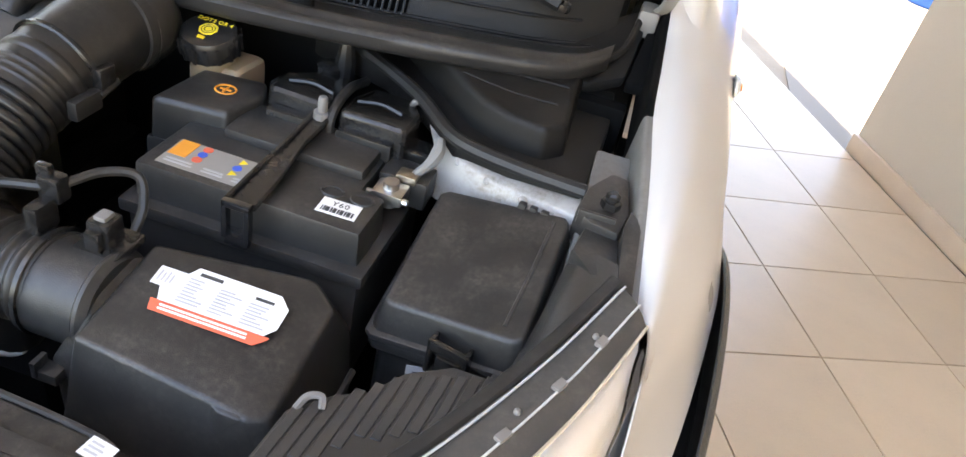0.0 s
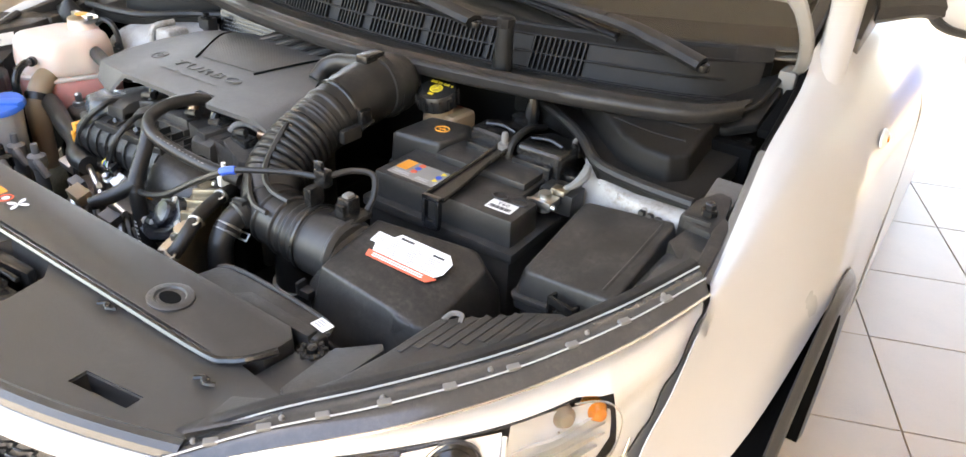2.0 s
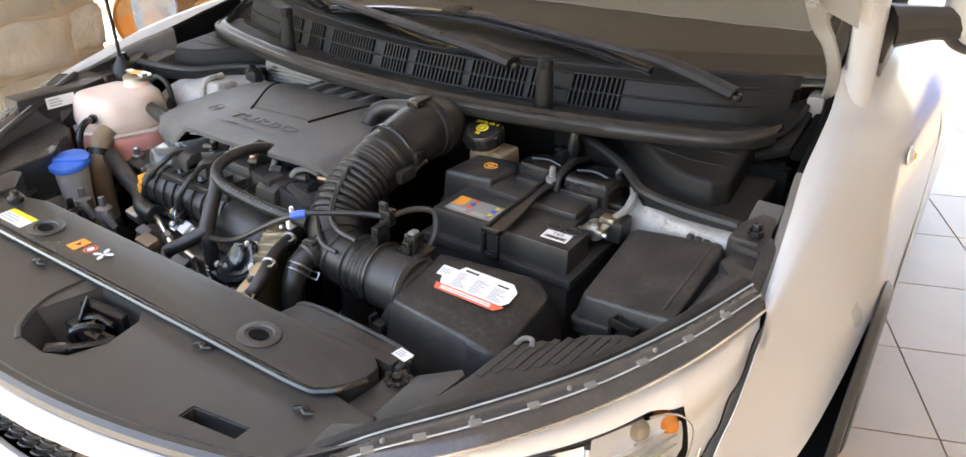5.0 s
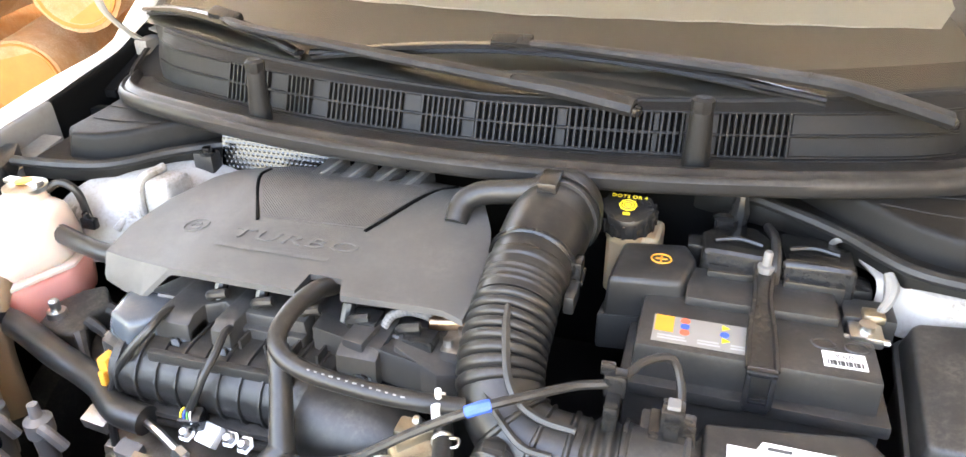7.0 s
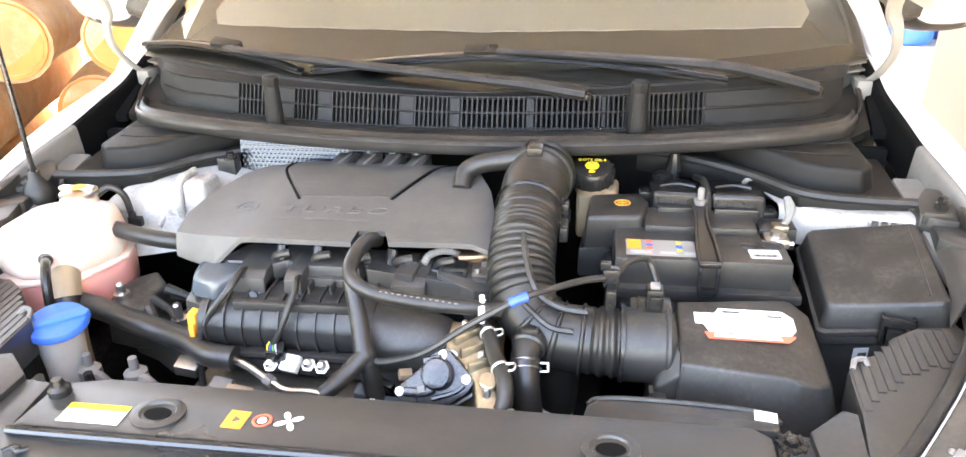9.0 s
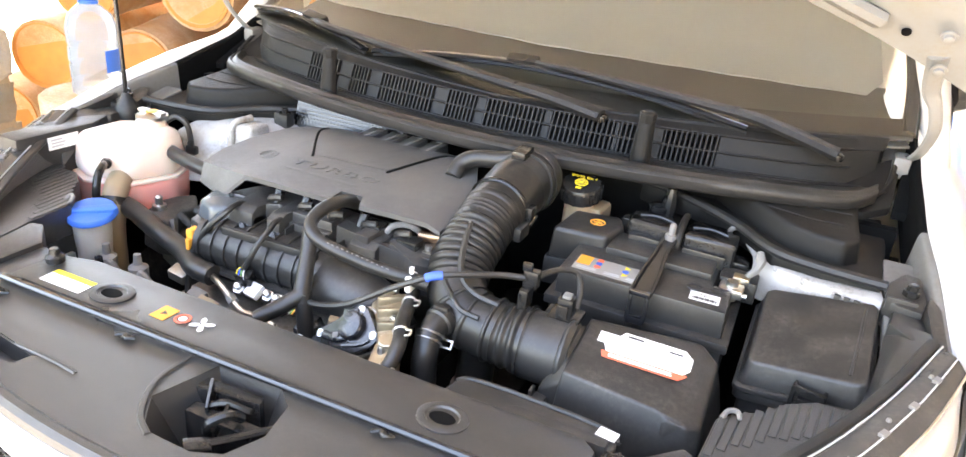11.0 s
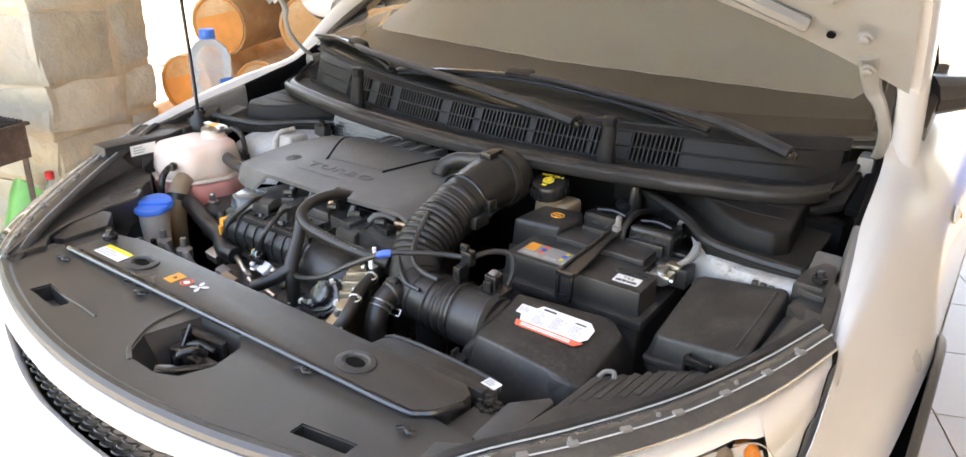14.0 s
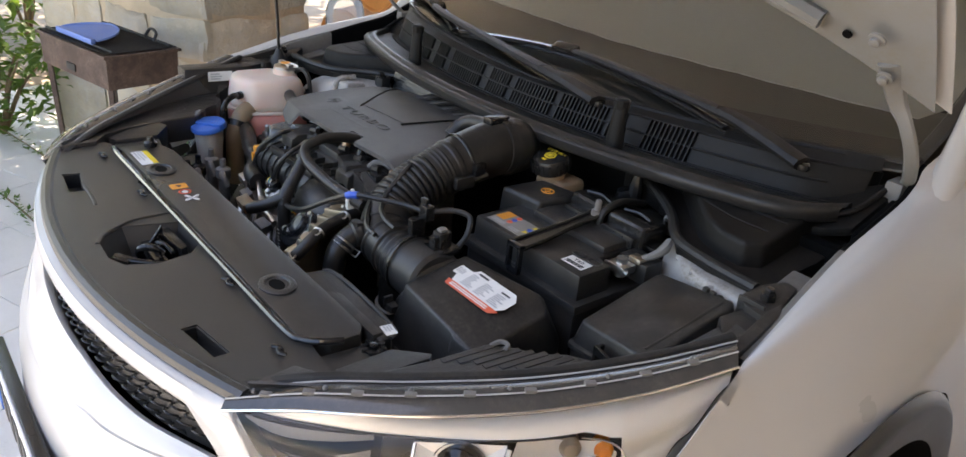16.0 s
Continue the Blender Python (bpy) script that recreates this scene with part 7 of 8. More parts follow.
for x, w in ((-0.252, 0.023), (-0.188, 0.013), (-0.022, 0.024)):
    post = part("ledge_post", across([(0.580, 0.924), (0.516, 0.9235), (0.502, 0.916), (0.500, 0.900), (0.502, 0.868), (0.580, 0.868)], x - w, x + w, 0.004), M_LEDGE, ledge)
    part("post_bolt", moved(lathe([(0.012, 0), (0.012, 0.004), (0.008, 0.005), (0.008, 0.011), (0.005, 0.012)], (0, 0, 0), 12), facing((x + w * 0.3, 0.501, 0.888), (1, 0, 0), (0, -0.9, 0.45))), M_GLOSSPL, post)
part("ledge_plate", prism([(-0.088, 0.530), (0.040, 0.506), (0.074, 0.508), (0.090, 0.528), (0.088, 0.552), (-0.088, 0.560)], 0.875, lambda x, y: 0.925 - max(0, x - 0.045) * 0.5, 0.004), M_LEDGE, ledge)
part("plate_ridge", prism([(-0.042, 0.512), (-0.016, 0.508), (-0.012, 0.556), (-0.040, 0.560)], 0.885, 0.931, 0.003), M_LEDGE, ledge)
part("ledge_strip", prism([(-0.272, 0.566), (-0.236, 0.530), (-0.214, 0.548), (-0.190, 0.533), (-0.098, 0.536), (-0.098, 0.600), (-0.272, 0.600)], 0.896, 0.9225, 0.004, 2, 0.003), M_LEDGE, ledge, "moulded top plate")
part("ledge_step", prism([(-0.205, 0.526), (-0.098, 0.526), (-0.098, 0.548), (-0.205, 0.548)], 0.872, 0.908, 0.005), M_LEDGE, ledge)
part("ledge_rib", tube([(-0.300, 0.545, 0.918), (-0.245, 0.548, 0.918), (-0.210, 0.563, 0.918), (-0.11, 0.565, 0.918), (0.02, 0.545, 0.918)], 0.003, 6, 5), M_LEDGE, ledge)
part("ledge_block", prism([(0.015, 0.518), (0.070, 0.500), (0.098, 0.520), (0.092, 0.560), (0.015, 0.568)], 0.86, lambda x, y: 0.930 - max(0, x - 0.03) * 0.35, 0.005), M_LEDGE, ledge)
shield_end = part("end_shield", prism([(-0.340, 0.494), (-0.298, 0.478), (-0.262, 0.510), (-0.258, 0.538), (-0.296, 0.566), (-0.352, 0.548)], 0.886, 0.918, 0.008, 3, 0.008), M_ENDSH, engine, "glossy blue-grey end shield")
part("lower_step", prism([(-0.346, 0.487), (-0.298, 0.470), (-0.256, 0.506), (-0.254, 0.538), (-0.296, 0.570), (-0.358, 0.548)], 0.862, 0.884, 0.005), M_PLAST, shield_end)
for k in range(4):
    part("fuel_rail_end", cyl((-0.225 + 0.055 * k, 0.548, 0.905), (-0.222 + 0.055 * k, 0.566, 0.940), 0.008, 10), M_COPPER if k == 2 else M_GLOSSPL, engine)
part("bright_stub", joined(cyl((0.035, 0.575, 0.925), (0.085, 0.590, 0.925), 0.010, 12), box(0.060, 0.092, 0.555, 0.60, 0.90, 0.916, 0.003)), M_COPPER, engine, "browned metal stub")
for k in range(5):
    part("injector_line", tube([(-0.235 + 0.06 * k, 0.560, 0.915), (-0.225 + 0.06 * k, 0.545, 0.932), (-0.205 + 0.06 * k, 0.548, 0.936)], 0.006, 8, 5), M_HOSE, engine)
part("timing_case", joined(box(0.055, 0.100, 0.535, 0.68, 0.70, 0.918, 0.006), *[lathe([(0.006, 0.915), (0.006, 0.926)], (0.066 + 0.01 * (k % 2), 0.55 + 0.022 * k, 0), 8) for k in range(5)]), M_ALU, engine, "aluminium timing case")
part("coil_plug", box(0.020, 0.055, 0.528, 0.556, 0.905, 0.932, 0.004), M_GLOSSPL, engine)
part("coil_plug", box(-0.05, -0.015, 0.54, 0.57, 0.905, 0.935, 0.004), M_GLOSSPL, engine)

# ribbed intake manifold
def manifold_profile(g):
    """The curved front of the manifold, (y, z), grown outwards by g."""
    arc = [(0.502 + (0.046 + g) * math.cos(a), 0.853 + (0.042 + g) * math.sin(a)) for a in (radians(d) for d in (85, 105, 125, 145, 165, 185, 205, 222))]
    return [(0.540, 0.895 + g), *arc, (0.540, 0.822 - g)]


man = part("intake_manifold", across(manifold_profile(0.0), -0.318, -0.050, 0.005), M_PLAST, engine, "black ribbed intake manifold", 50)
for k in range(10):
    x = -0.306 + 0.0265 * k
    part("manifold_rib", across(manifold_profile(0.0035), x, x + 0.0034, 0.0008), M_PLAST, man)
part("manifold_lip", joined(box(-0.316, -0.052, 0.452, 0.476, 0.818, 0.826, 0.002), box(-0.316, -0.052, 0.456, 0.480, 0.806, 0.812, 0.002)), M_PLAST, man)
for k in range(8):
    x = -0.296 + 0.032 * k
    part("manifold_web", box(x, x + 0.003, 0.505, 0.532, 0.892, 0.906, 0), M_PLAST, man)
part("manifold_bar", prism([(-0.264, 0.468), (-0.085, 0.471), (-0.085, 0.481), (-0.264, 0.478)], 0.884, 0.8975, 0.003), M_PLAST, man)
part("plenum", joined(lathe([(0.045, -0.05), (0.050, 0.0), (0.044, 0.02), (0.02, 0.030)], (-0.022, 0.478, 0.848), 24), tube([(-0.06, 0.474, 0.852), (0.02, 0.465, 0.845), (0.07, 0.455, 0.81)], (0.05, 0.045, 0.04), 16, 6)), M_PLAST, engine, "rounded plenum end")
part("lower_runner", tube([(-0.30, 0.500, 0.800), (-0.18, 0.495, 0.800), (-0.05, 0.490, 0.800)], 0.032, 14, 6), M_PLAST, engine)
part("orange_plug", joined(box(-0.334, -0.320, 0.462, 0.486, 0.836, 0.876, 0.004), box(-0.330, -0.322, 0.456, 0.466, 0.842, 0.862, 0.002)), M_ORANGE, engine, "orange connector lock")

# breather hoses that meet in a fork
hose = part("breather_hose", tube([(-0.086, 0.585, 0.945), (-0.088, 0.548, 0.960), (-0.092, 0.500, 0.962), (-0.087, 0.462, 0.950), (-0.056, 0.450, 0.935), (0.013, 0.452, 0.922), (0.070, 0.458, 0.916), (0.110, 0.470, 0.908)], (0.0115, 0.0108, 0.0103, 0.0100, 0.0100, 0.0100, 0.0100, 0.0104), 14, 8), M_HOSE, engine, "black breather hose")
part("hose_branch", tube([(-0.088, 0.462, 0.944), (-0.078, 0.446, 0.920), (-0.066, 0.420, 0.892), (-0.057, 0.400, 0.868)], (0.011, 0.0115, 0.0125, 0.0135), 12, 7), M_HOSE, hose)
part("hose_branch", tube([(-0.057, 0.402, 0.872), (-0.075, 0.380, 0.857), (-0.090, 0.362, 0.848), (-0.101, 0.351, 0.842)], (0.0125, 0.012, 0.0115, 0.0105), 12, 6), M_HOSE, hose)
loom_down = part("hose_branch", tube([(-0.057, 0.402, 0.872), (-0.050, 0.398, 0.835), (-0.044, 0.396, 0.78), (-0.04, 0.40, 0.72)], 0.0125, 12, 16, lambda d: 1.0 + 0.03 * math.sin(d * 2 * math.pi / 0.005)), M_HOSE, hose)
for k in range(6):
    part("print_mark", moved(box(-0.003, 0.003, -0.0134, -0.0120, -0.001, 0.001, 0), pose(-0.0475 + 0.0006 * k, 0.397, 0.815 - 0.007 * k)), M_WLABEL, loom_down)
for k in range(13):
    x = -0.044 + 0.0082 * k
    f = (x + 0.056) / 0.126
    part("print_mark", moved(plate(0.0030 if k % 3 else 0.0048, 0.0016, 0.0004), facing((x, 0.450 + 0.006 * f - 0.0060, 0.934 - 0.019 * f + 0.0082), (1, 0.05, -0.15), (0, -0.55, 0.83))), M_SMOKE, hose)
part("white_clip", joined(box(0.082, 0.091, 0.450, 0.474, 0.896, 0.921, 0.003), box(0.080, 0.093, 0.456, 0.466, 0.908, 0.912, 0.001), lathe([(0.0035, 0.92), (0.0035, 0.932)], (0.0865, 0.462, 0), 8)), M_WLABEL, hose, "white plastic clip")

# pump and throttle in front of the block
LID = facing((0.038, 0.387, 0.861), (1, 0, 0.33), (-0.2, -0.76, 0.61))
lid_plan = [(0.0145, 0.0285), (0.023, 0.023), (0.045, -0.012), (0.0465, -0.022), (0.036, -0.033), (0.012, -0.041), (-0.021, -0.044), (-0.046, -0.035), (-0.060, -0.020), (-0.060, -0.010), (-0.0525, -0.004), (-0.019, 0.013), (-0.011, 0.023), (0.002, 0.0285)]
pump = part("pump", moved(prism(lid_plan, -0.014, 0.0, 0.003, 2, 0.001), LID), M_LID, engine, "dark blue-grey actuator with a domed lid")
part("lid_rim", moved(prism([(x * 1.05, y * 1.05) for x, y in lid_plan], -0.020, -0.0145, 0.0015), LID), M_STEEL, pump, "bright seam round the lid")
part("lid_dome", moved(joined(lathe([(0.021, -0.002), (0.0205, 0.009), (0.018, 0.012), (0.010, 0.0135), (0.002, 0.0138)], (0.003, -0.002, 0), 28), box(-0.014, 0.012, 0.000, 0.022, -0.001, 0.0075, 0.004, 3)), LID), M_LID, pump)
part("lid_ridge", moved(joined(tube([(-0.006, -0.018, 0.002), (-0.022, -0.020, 0.002), (-0.046, -0.014, 0.001)], 0.006, 8, 4, flat=0.5), tube([(-0.010, -0.030, 0.001), (0.020, -0.028, 0.001), (0.034, -0.022, 0.001)], 0.003, 6, 4)), LID), M_LID, pump)
part("lid_tag", moved(box(-0.026, -0.016, -0.020, -0.012, 0.003, 0.0065, 0.0005), LID), M_GREYPL, pump, "small grey tag")
part("actuator_body", moved(joined(prism([(x * 0.9, y * 0.9) for x, y in lid_plan], -0.060, -0.021, 0.006), cyl((-0.010, -0.01, -0.06), (-0.005, -0.01, -0.10), 0.024, 16)), LID), M_ALU, pump, "cast actuator body")
for x, y in ((0.012, 0.021), (0.0375, -0.015), (-0.053, -0.0125)):
    part("screw", moved(joined(lathe([(0.0058, -0.002), (0.0058, 0.0008)], (x, y, 0), 14), lathe([(0.0036, 0.0008), (0.0036, 0.0034), (0.0024, 0.0038), (0.0022, 0.0026)], (x, y, 0), 10)), LID), M_STEEL, pump)
thr = part("throttle_body", joined(prism([(0.042, 0.430), (0.060, 0.468), (0.082, 0.452), (0.100, 0.415), (0.118, 0.376), (0.122, 0.330), (0.098, 0.325), (0.088, 0.372)], 0.77, lambda x, y: 0.872 + (y - 0.40) * 0.25, 0.006, 3),
                                   cyl((0.106, 0.372, 0.85), (0.107, 0.364, 0.874), 0.012, 14), moved(box(-0.022, 0.022, -0.004, 0.004, -0.01, 0.012, 0.003), pose(0.071, 0.440, 0.880, 0, 0, 40)), moved(box(-0.020, 0.020, -0.004, 0.004, -0.01, 0.011, 0.003), pose(0.082, 0.418, 0.876, 0, 0, 35)),
                                   moved(box(-0.018, 0.018, -0.004, 0.004, -0.01, 0.011, 0.003), pose(0.094, 0.394, 0.870, 0, 0, 30)), box(0.046, 0.068, 0.438, 0.462, 0.87, 0.891, 0.004)), M_BRASS, engine, "brownish aluminium throttle body")
for x, y, z in ((0.064, 0.458, 0.888), (0.106, 0.352, 0.862), (0.092, 0.406, 0.876)):
    part("bolt", lathe([(0.0055, -0.004), (0.0055, 0.003), (0.0035, 0.007)], (x, y, z), 8), M_STEEL, thr)
bypass = part("bypass_hose", tube([(0.086, 0.472, 0.884), (0.098, 0.440, 0.887), (0.111, 0.398, 0.884), (0.126, 0.364, 0.876), (0.128, 0.340, 0.858), (0.118, 0.326, 0.840)], 0.0105, 12, 7), M_HOSE, engine, "short black hose with spring clamps")
for p, q in (((0.096, 0.445, 0.8872), (0.098, 0.440, 0.887)), ((0.118, 0.382, 0.881), (0.120, 0.378, 0.880)), ((0.125, 0.334, 0.852), (0.123, 0.331, 0.848))):
    q = Vector(q)
    part("spring_clamp", joined(cyl(p, q, 0.0120, 18), tube([q + V(0.007, 0, 0.008), q + V(0.017, -0.003, 0.012), q + V(0.018, -0.010, 0.009), q + V(0.010, -0.010, 0.005)], 0.0016, 6, 4)), M_STEEL, bypass, "bright spring clamp")
part("support_arm", joined(tube([(0.02, 0.40, 0.78), (0.06, 0.375, 0.75), (0.11, 0.36, 0.73)], 0.02, 10, 5)), M_ALU, engine)

# harness, connectors and small pipes low in the bay
rnd = random.Random(11)


def ringed(d):
    return 1.0 + 0.04 * math.sin(d * 2 * math.pi / 0.0045)


part("harness", tube([(-0.262, 0.522, 0.920), (-0.265, 0.505, 0.922), (-0.268, 0.486, 0.915), (-0.285, 0.470, 0.895), (-0.305, 0.461, 0.865), (-0.318, 0.450, 0.820), (-0.310, 0.43, 0.74)], 0.0050, 9, 10), M_HOSE, engine, "taped black wiring branch")
part("harness", tube([(-0.180, 0.515, 0.916), (-0.178, 0.496, 0.919), (-0.175, 0.474, 0.911), (-0.180, 0.455, 0.894), (-0.190, 0.446, 0.868), (-0.203, 0.444, 0.845)], 0.0048, 9, 10), M_HOSE, engine, "taped black wiring branch")
part("injector_pipe", tube([(-0.010, 0.552, 0.924), (-0.004, 0.562, 0.934), (0.012, 0.570, 0.938), (0.030, 0.572, 0.936), (0.040, 0.580, 0.925)], 0.0055, 9, 30, ringed), M_GREYPL, engine, "ribbed grey pipe")
plug = part("wire_plug", moved(box(-0.013, 0.013, -0.010, 0.010, -0.012, 0.012, 0.003), pose(-0.200, 0.447, 0.834, 20, 0, 10)), M_GLOSSPL, engine, "black plug with coloured wires")
for k, mt in enumerate((M_YELLOW, M_BLUET, M_GREENB, M_WLABEL)):
    part("wire", tube([(-0.206 + 0.003 * k, 0.444, 0.852), (-0.208 + 0.004 * k, 0.438, 0.847), (-0.206 + 0.004 * k, 0.436, 0.838)], 0.0012, 5, 3), mt, plug)
part("white_connector", moved(box(-0.013, 0.013, -0.012, 0.012, -0.006, 0.006, 0.002), pose(-0.180, 0.444, 0.818, 35, 0, -12)), M_WLABEL, engine, "white connector")
for x, y in ((-0.208, 0.442), (-0.156, 0.448), (-0.135, 0.444)):
    part("bolt", moved(lathe([(0.0105, 0), (0.0105, 0.003), (0.0070, 0.0035), (0.0070, 0.010), (0.004, 0.012)], (0, 0, 0), 6), facing((x, y, 0.815), (1, 0, 0), (0, -0.6, 0.8))), M_STEEL, engine)
part("silver_pipe", tube([(-0.262, 0.440, 0.822), (-0.235, 0.430, 0.818), (-0.205, 0.420, 0.806), (-0.178, 0.412, 0.797), (-0.140, 0.408, 0.800), (-0.112, 0.406, 0.796)], 0.0055, 8, 6), M_STEEL, engine, "bright steel pipe")
part("pipe_nut", cyl((-0.210, 0.422, 0.808), (-0.198, 0.418, 0.803), 0.009, 6), M_STEEL, engine)
loom = part("loom_end", tube([(-0.118, 0.430, 0.806), (-0.104, 0.432, 0.816), (-0.092, 0.440, 0.822)], 0.007, 10, 10, lambda d: 1.0 + 0.05 * math.sin(d * 2 * math.pi / 0.006)), M_HOSE, engine, "taped wiring branch")
for k, mt in enumerate((M_YELLOW, M_RED, M_WLABEL, M_GREENB, M_ORANGE)):
    part("wire", tube([(-0.104 + 0.003 * k, 0.422, 0.815), (-0.100 + 0.003 * k, 0.432, 0.824), (-0.094 + 0.003 * k, 0.440, 0.818)], 0.0013, 5, 3), mt, loom)
for x, y, z, w, mt, nm in ((-0.070, 0.424, 0.792, 0.014, M_ENDSH, "teal connector"), (-0.030, 0.395, 0.800, 0.012, M_ENDSH, ""), (-0.010, 0.415, 0.835, 0.009, M_AMBERPL, "yellowed tag"), (-0.275, 0.420, 0.790, 0.014, M_GREYPL, ""), (-0.245, 0.405, 0.785, 0.018, M_AMBERPL, "yellowed fitting"), (-0.150, 0.40, 0.775, 0.016, M_GREYPL, ""), (-0.045, 0.44, 0.80, 0.014, M_GLOSSPL, ""), (-0.335, 0.445, 0.800, 0.016, M_ALU, "")):
    part("connector", moved(box(-w, w, -w * 0.7, w * 0.7, -w * 0.6, w * 0.6, 0.002), pose(x, y, z, 15, 10, rnd.uniform(-30, 30))), mt, engine, nm)
for k in range(10):
    x = -0.32 + 0.034 * k
    part("small_pipe", tube([(x, 0.43, 0.74 + 0.03 * rnd.random()), (x + 0.03, 0.40 + 0.02 * rnd.random(), 0.775), (x + 0.07, 0.39, 0.74)], 0.0055, 7, 5), M_STEEL if k % 4 == 0 else M_HOSE, engine)
part("sump_casting", joined(box(-0.33, -0.08, 0.43, 0.50, 0.68, 0.775, 0.01), *[cyl((-0.31 + 0.05 * k, 0.425, 0.74), (-0.31 + 0.05 * k, 0.415, 0.745), 0.009, 8) for k in range(5)]), M_ALU, engine, "grimy cast housing")

# ---- left of the engine: mount, coolant tank, washer neck, hoses ----
mount = thing("engine_mount", (-0.43, 0.58, 0.70), "black cast engine mount with bolts", "engine mount")
part("arm", joined(prism([(-0.530, 0.548), (-0.535, 0.600), (-0.515, 0.632), (-0.484, 0.650), (-0.445, 0.615), (-0.452, 0.578), (-0.438, 0.544), (-0.480, 0.536)], 0.755, lambda x, y: 0.832 + (y - 0.59) * 0.16, 0.008, 3, 0.007), prism([(-0.500, 0.560), (-0.450, 0.540), (-0.400, 0.505), (-0.355, 0.520), (-0.352, 0.580), (-0.395, 0.640), (-0.460, 0.650)], 0.73, lambda x, y: 0.800 - (x + 0.42) * 0.10, 0.010, 3, 0.006)), M_CAST, mount, "dusty black casting")
for pts in ([(-0.460, 0.575, 0.828), (-0.432, 0.572, 0.812), (-0.402, 0.548, 0.802)], [(-0.452, 0.606, 0.830), (-0.420, 0.612, 0.812), (-0.390, 0.600, 0.802)], [(-0.450, 0.550, 0.826), (-0.425, 0.528, 0.806), (-0.395, 0.510, 0.796)]):
    part("web", tube(pts, (0.009, 0.006, 0.005), 8, 5), M_CAST, mount)
# near-black patch in place of the pocket's shade
part("pocket", prism([(-0.447, 0.585), (-0.420, 0.580), (-0.415, 0.598), (-0.445, 0.602)], 0.795, 0.8135, 0.002), M_DARK, mount)
for x, y, z0, h_ in ((-0.508, 0.574, 0.828, 0.026), (-0.408, 0.558, 0.798, 0.034), (-0.380, 0.585, 0.796, 0.014)):
    part("bolt", lathe([(0.014, z0 - 0.006), (0.014, z0), (0.0125, z0 + 0.008), (0.0068, z0 + 0.0085), (0.0068, z0 + h_ - 0.003), (0.004, z0 + h_)], (x, y, 0), 12), M_STEEL, mount)
tank = thing("coolant_tank", (-0.62, 0.63, 0.78), "milky coolant tank half full of pink coolant", "coolant tank")
tp = [(-0.705, 0.555), (-0.640, 0.528), (-0.560, 0.560), (-0.530, 0.640), (-0.555, 0.705), (-0.640, 0.720), (-0.705, 0.670)]
part("lower_half", prism([(-0.62 + (x + 0.62) * 0.97, 0.625 + (y - 0.625) * 0.97) for x, y in tp], 0.790, 0.868, 0.020, 4, -0.004), M_COOLANT, tank, "lower half showing pink coolant")
part("upper_half", prism(tp, 0.866, 0.945, 0.026, 5, 0.012), M_TANK, tank, "milky upper half")
part("seam", prism([(-0.62 + (x + 0.62) * 1.03, 0.625 + (y - 0.625) * 1.03) for x, y in tp], 0.863, 0.869, 0.002), M_TANK, tank)
part("neck", lathe([(0.030, 0.935), (0.028, 0.958)], (-0.616, 0.672, 0), 20), M_TANK, tank)
cap = part("cap", joined(lathe([(0.026, 0.955), (0.030, 0.957), (0.030, 0.964), (0.022, 0.968), (0.010, 0.970)], (-0.616, 0.675, 0), 24), box(-0.646, -0.586, 0.668, 0.682, 0.966, 0.973, 0.002)), M_STEEL, tank, "pressed steel pressure cap")
part("cap_label", lathe([(0.012, 0.972), (0.012, 0.9738)], (-0.612, 0.672, 0), 14), M_ORANGE, cap)
part("overflow_hose", tube([(-0.596, 0.690, 0.952), (-0.578, 0.700, 0.962), (-0.560, 0.708, 0.945), (-0.556, 0.712, 0.900)], 0.006, 8, 6), M_HOSE, tank)
part("outlet", joined(cyl((-0.560, 0.650, 0.912), (-0.520, 0.640, 0.908), 0.010, 12), cyl((-0.548, 0.648, 0.911), (-0.540, 0.646, 0.910), 0.014, 12)), M_STEEL, tank)
part("outlet_hose", tube([(-0.545, 0.648, 0.911), (-0.47, 0.628, 0.908), (-0.39, 0.620, 0.905)], 0.0135, 12, 5), M_HOSE, tank)
part("front_plug", joined(cyl((-0.618, 0.565, 0.902), (-0.600, 0.546, 0.904), 0.010, 10), cyl((-0.606, 0.555, 0.903), (-0.592, 0.538, 0.906), 0.0095, 12)), M_GLOSSPL, tank, "black hose elbow")
part("front_hose", tube([(-0.600, 0.546, 0.904), (-0.578, 0.518, 0.910), (-0.562, 0.492, 0.896), (-0.560, 0.484, 0.855), (-0.556, 0.480, 0.78), (-0.550, 0.478, 0.72)], 0.0072, 10, 7), M_GLOSSPL, tank)
part("lower_tube", tube([(-0.585, 0.560, 0.872), (-0.572, 0.538, 0.862), (-0.562, 0.520, 0.838), (-0.562, 0.512, 0.79), (-0.562, 0.510, 0.70)], 0.022, 14, 5), M_AMBERPL, tank, "yellowed filler tube")
part("tank_clamp", tube([(-0.566, 0.526, 0.850), (-0.562, 0.519, 0.838)], 0.0245, 16, 1), M_GLOSSPL, tank)
big = thing("radiator_hose", (-0.45, 0.48, 0.75), "thick brownish black radiator hose", "hose")
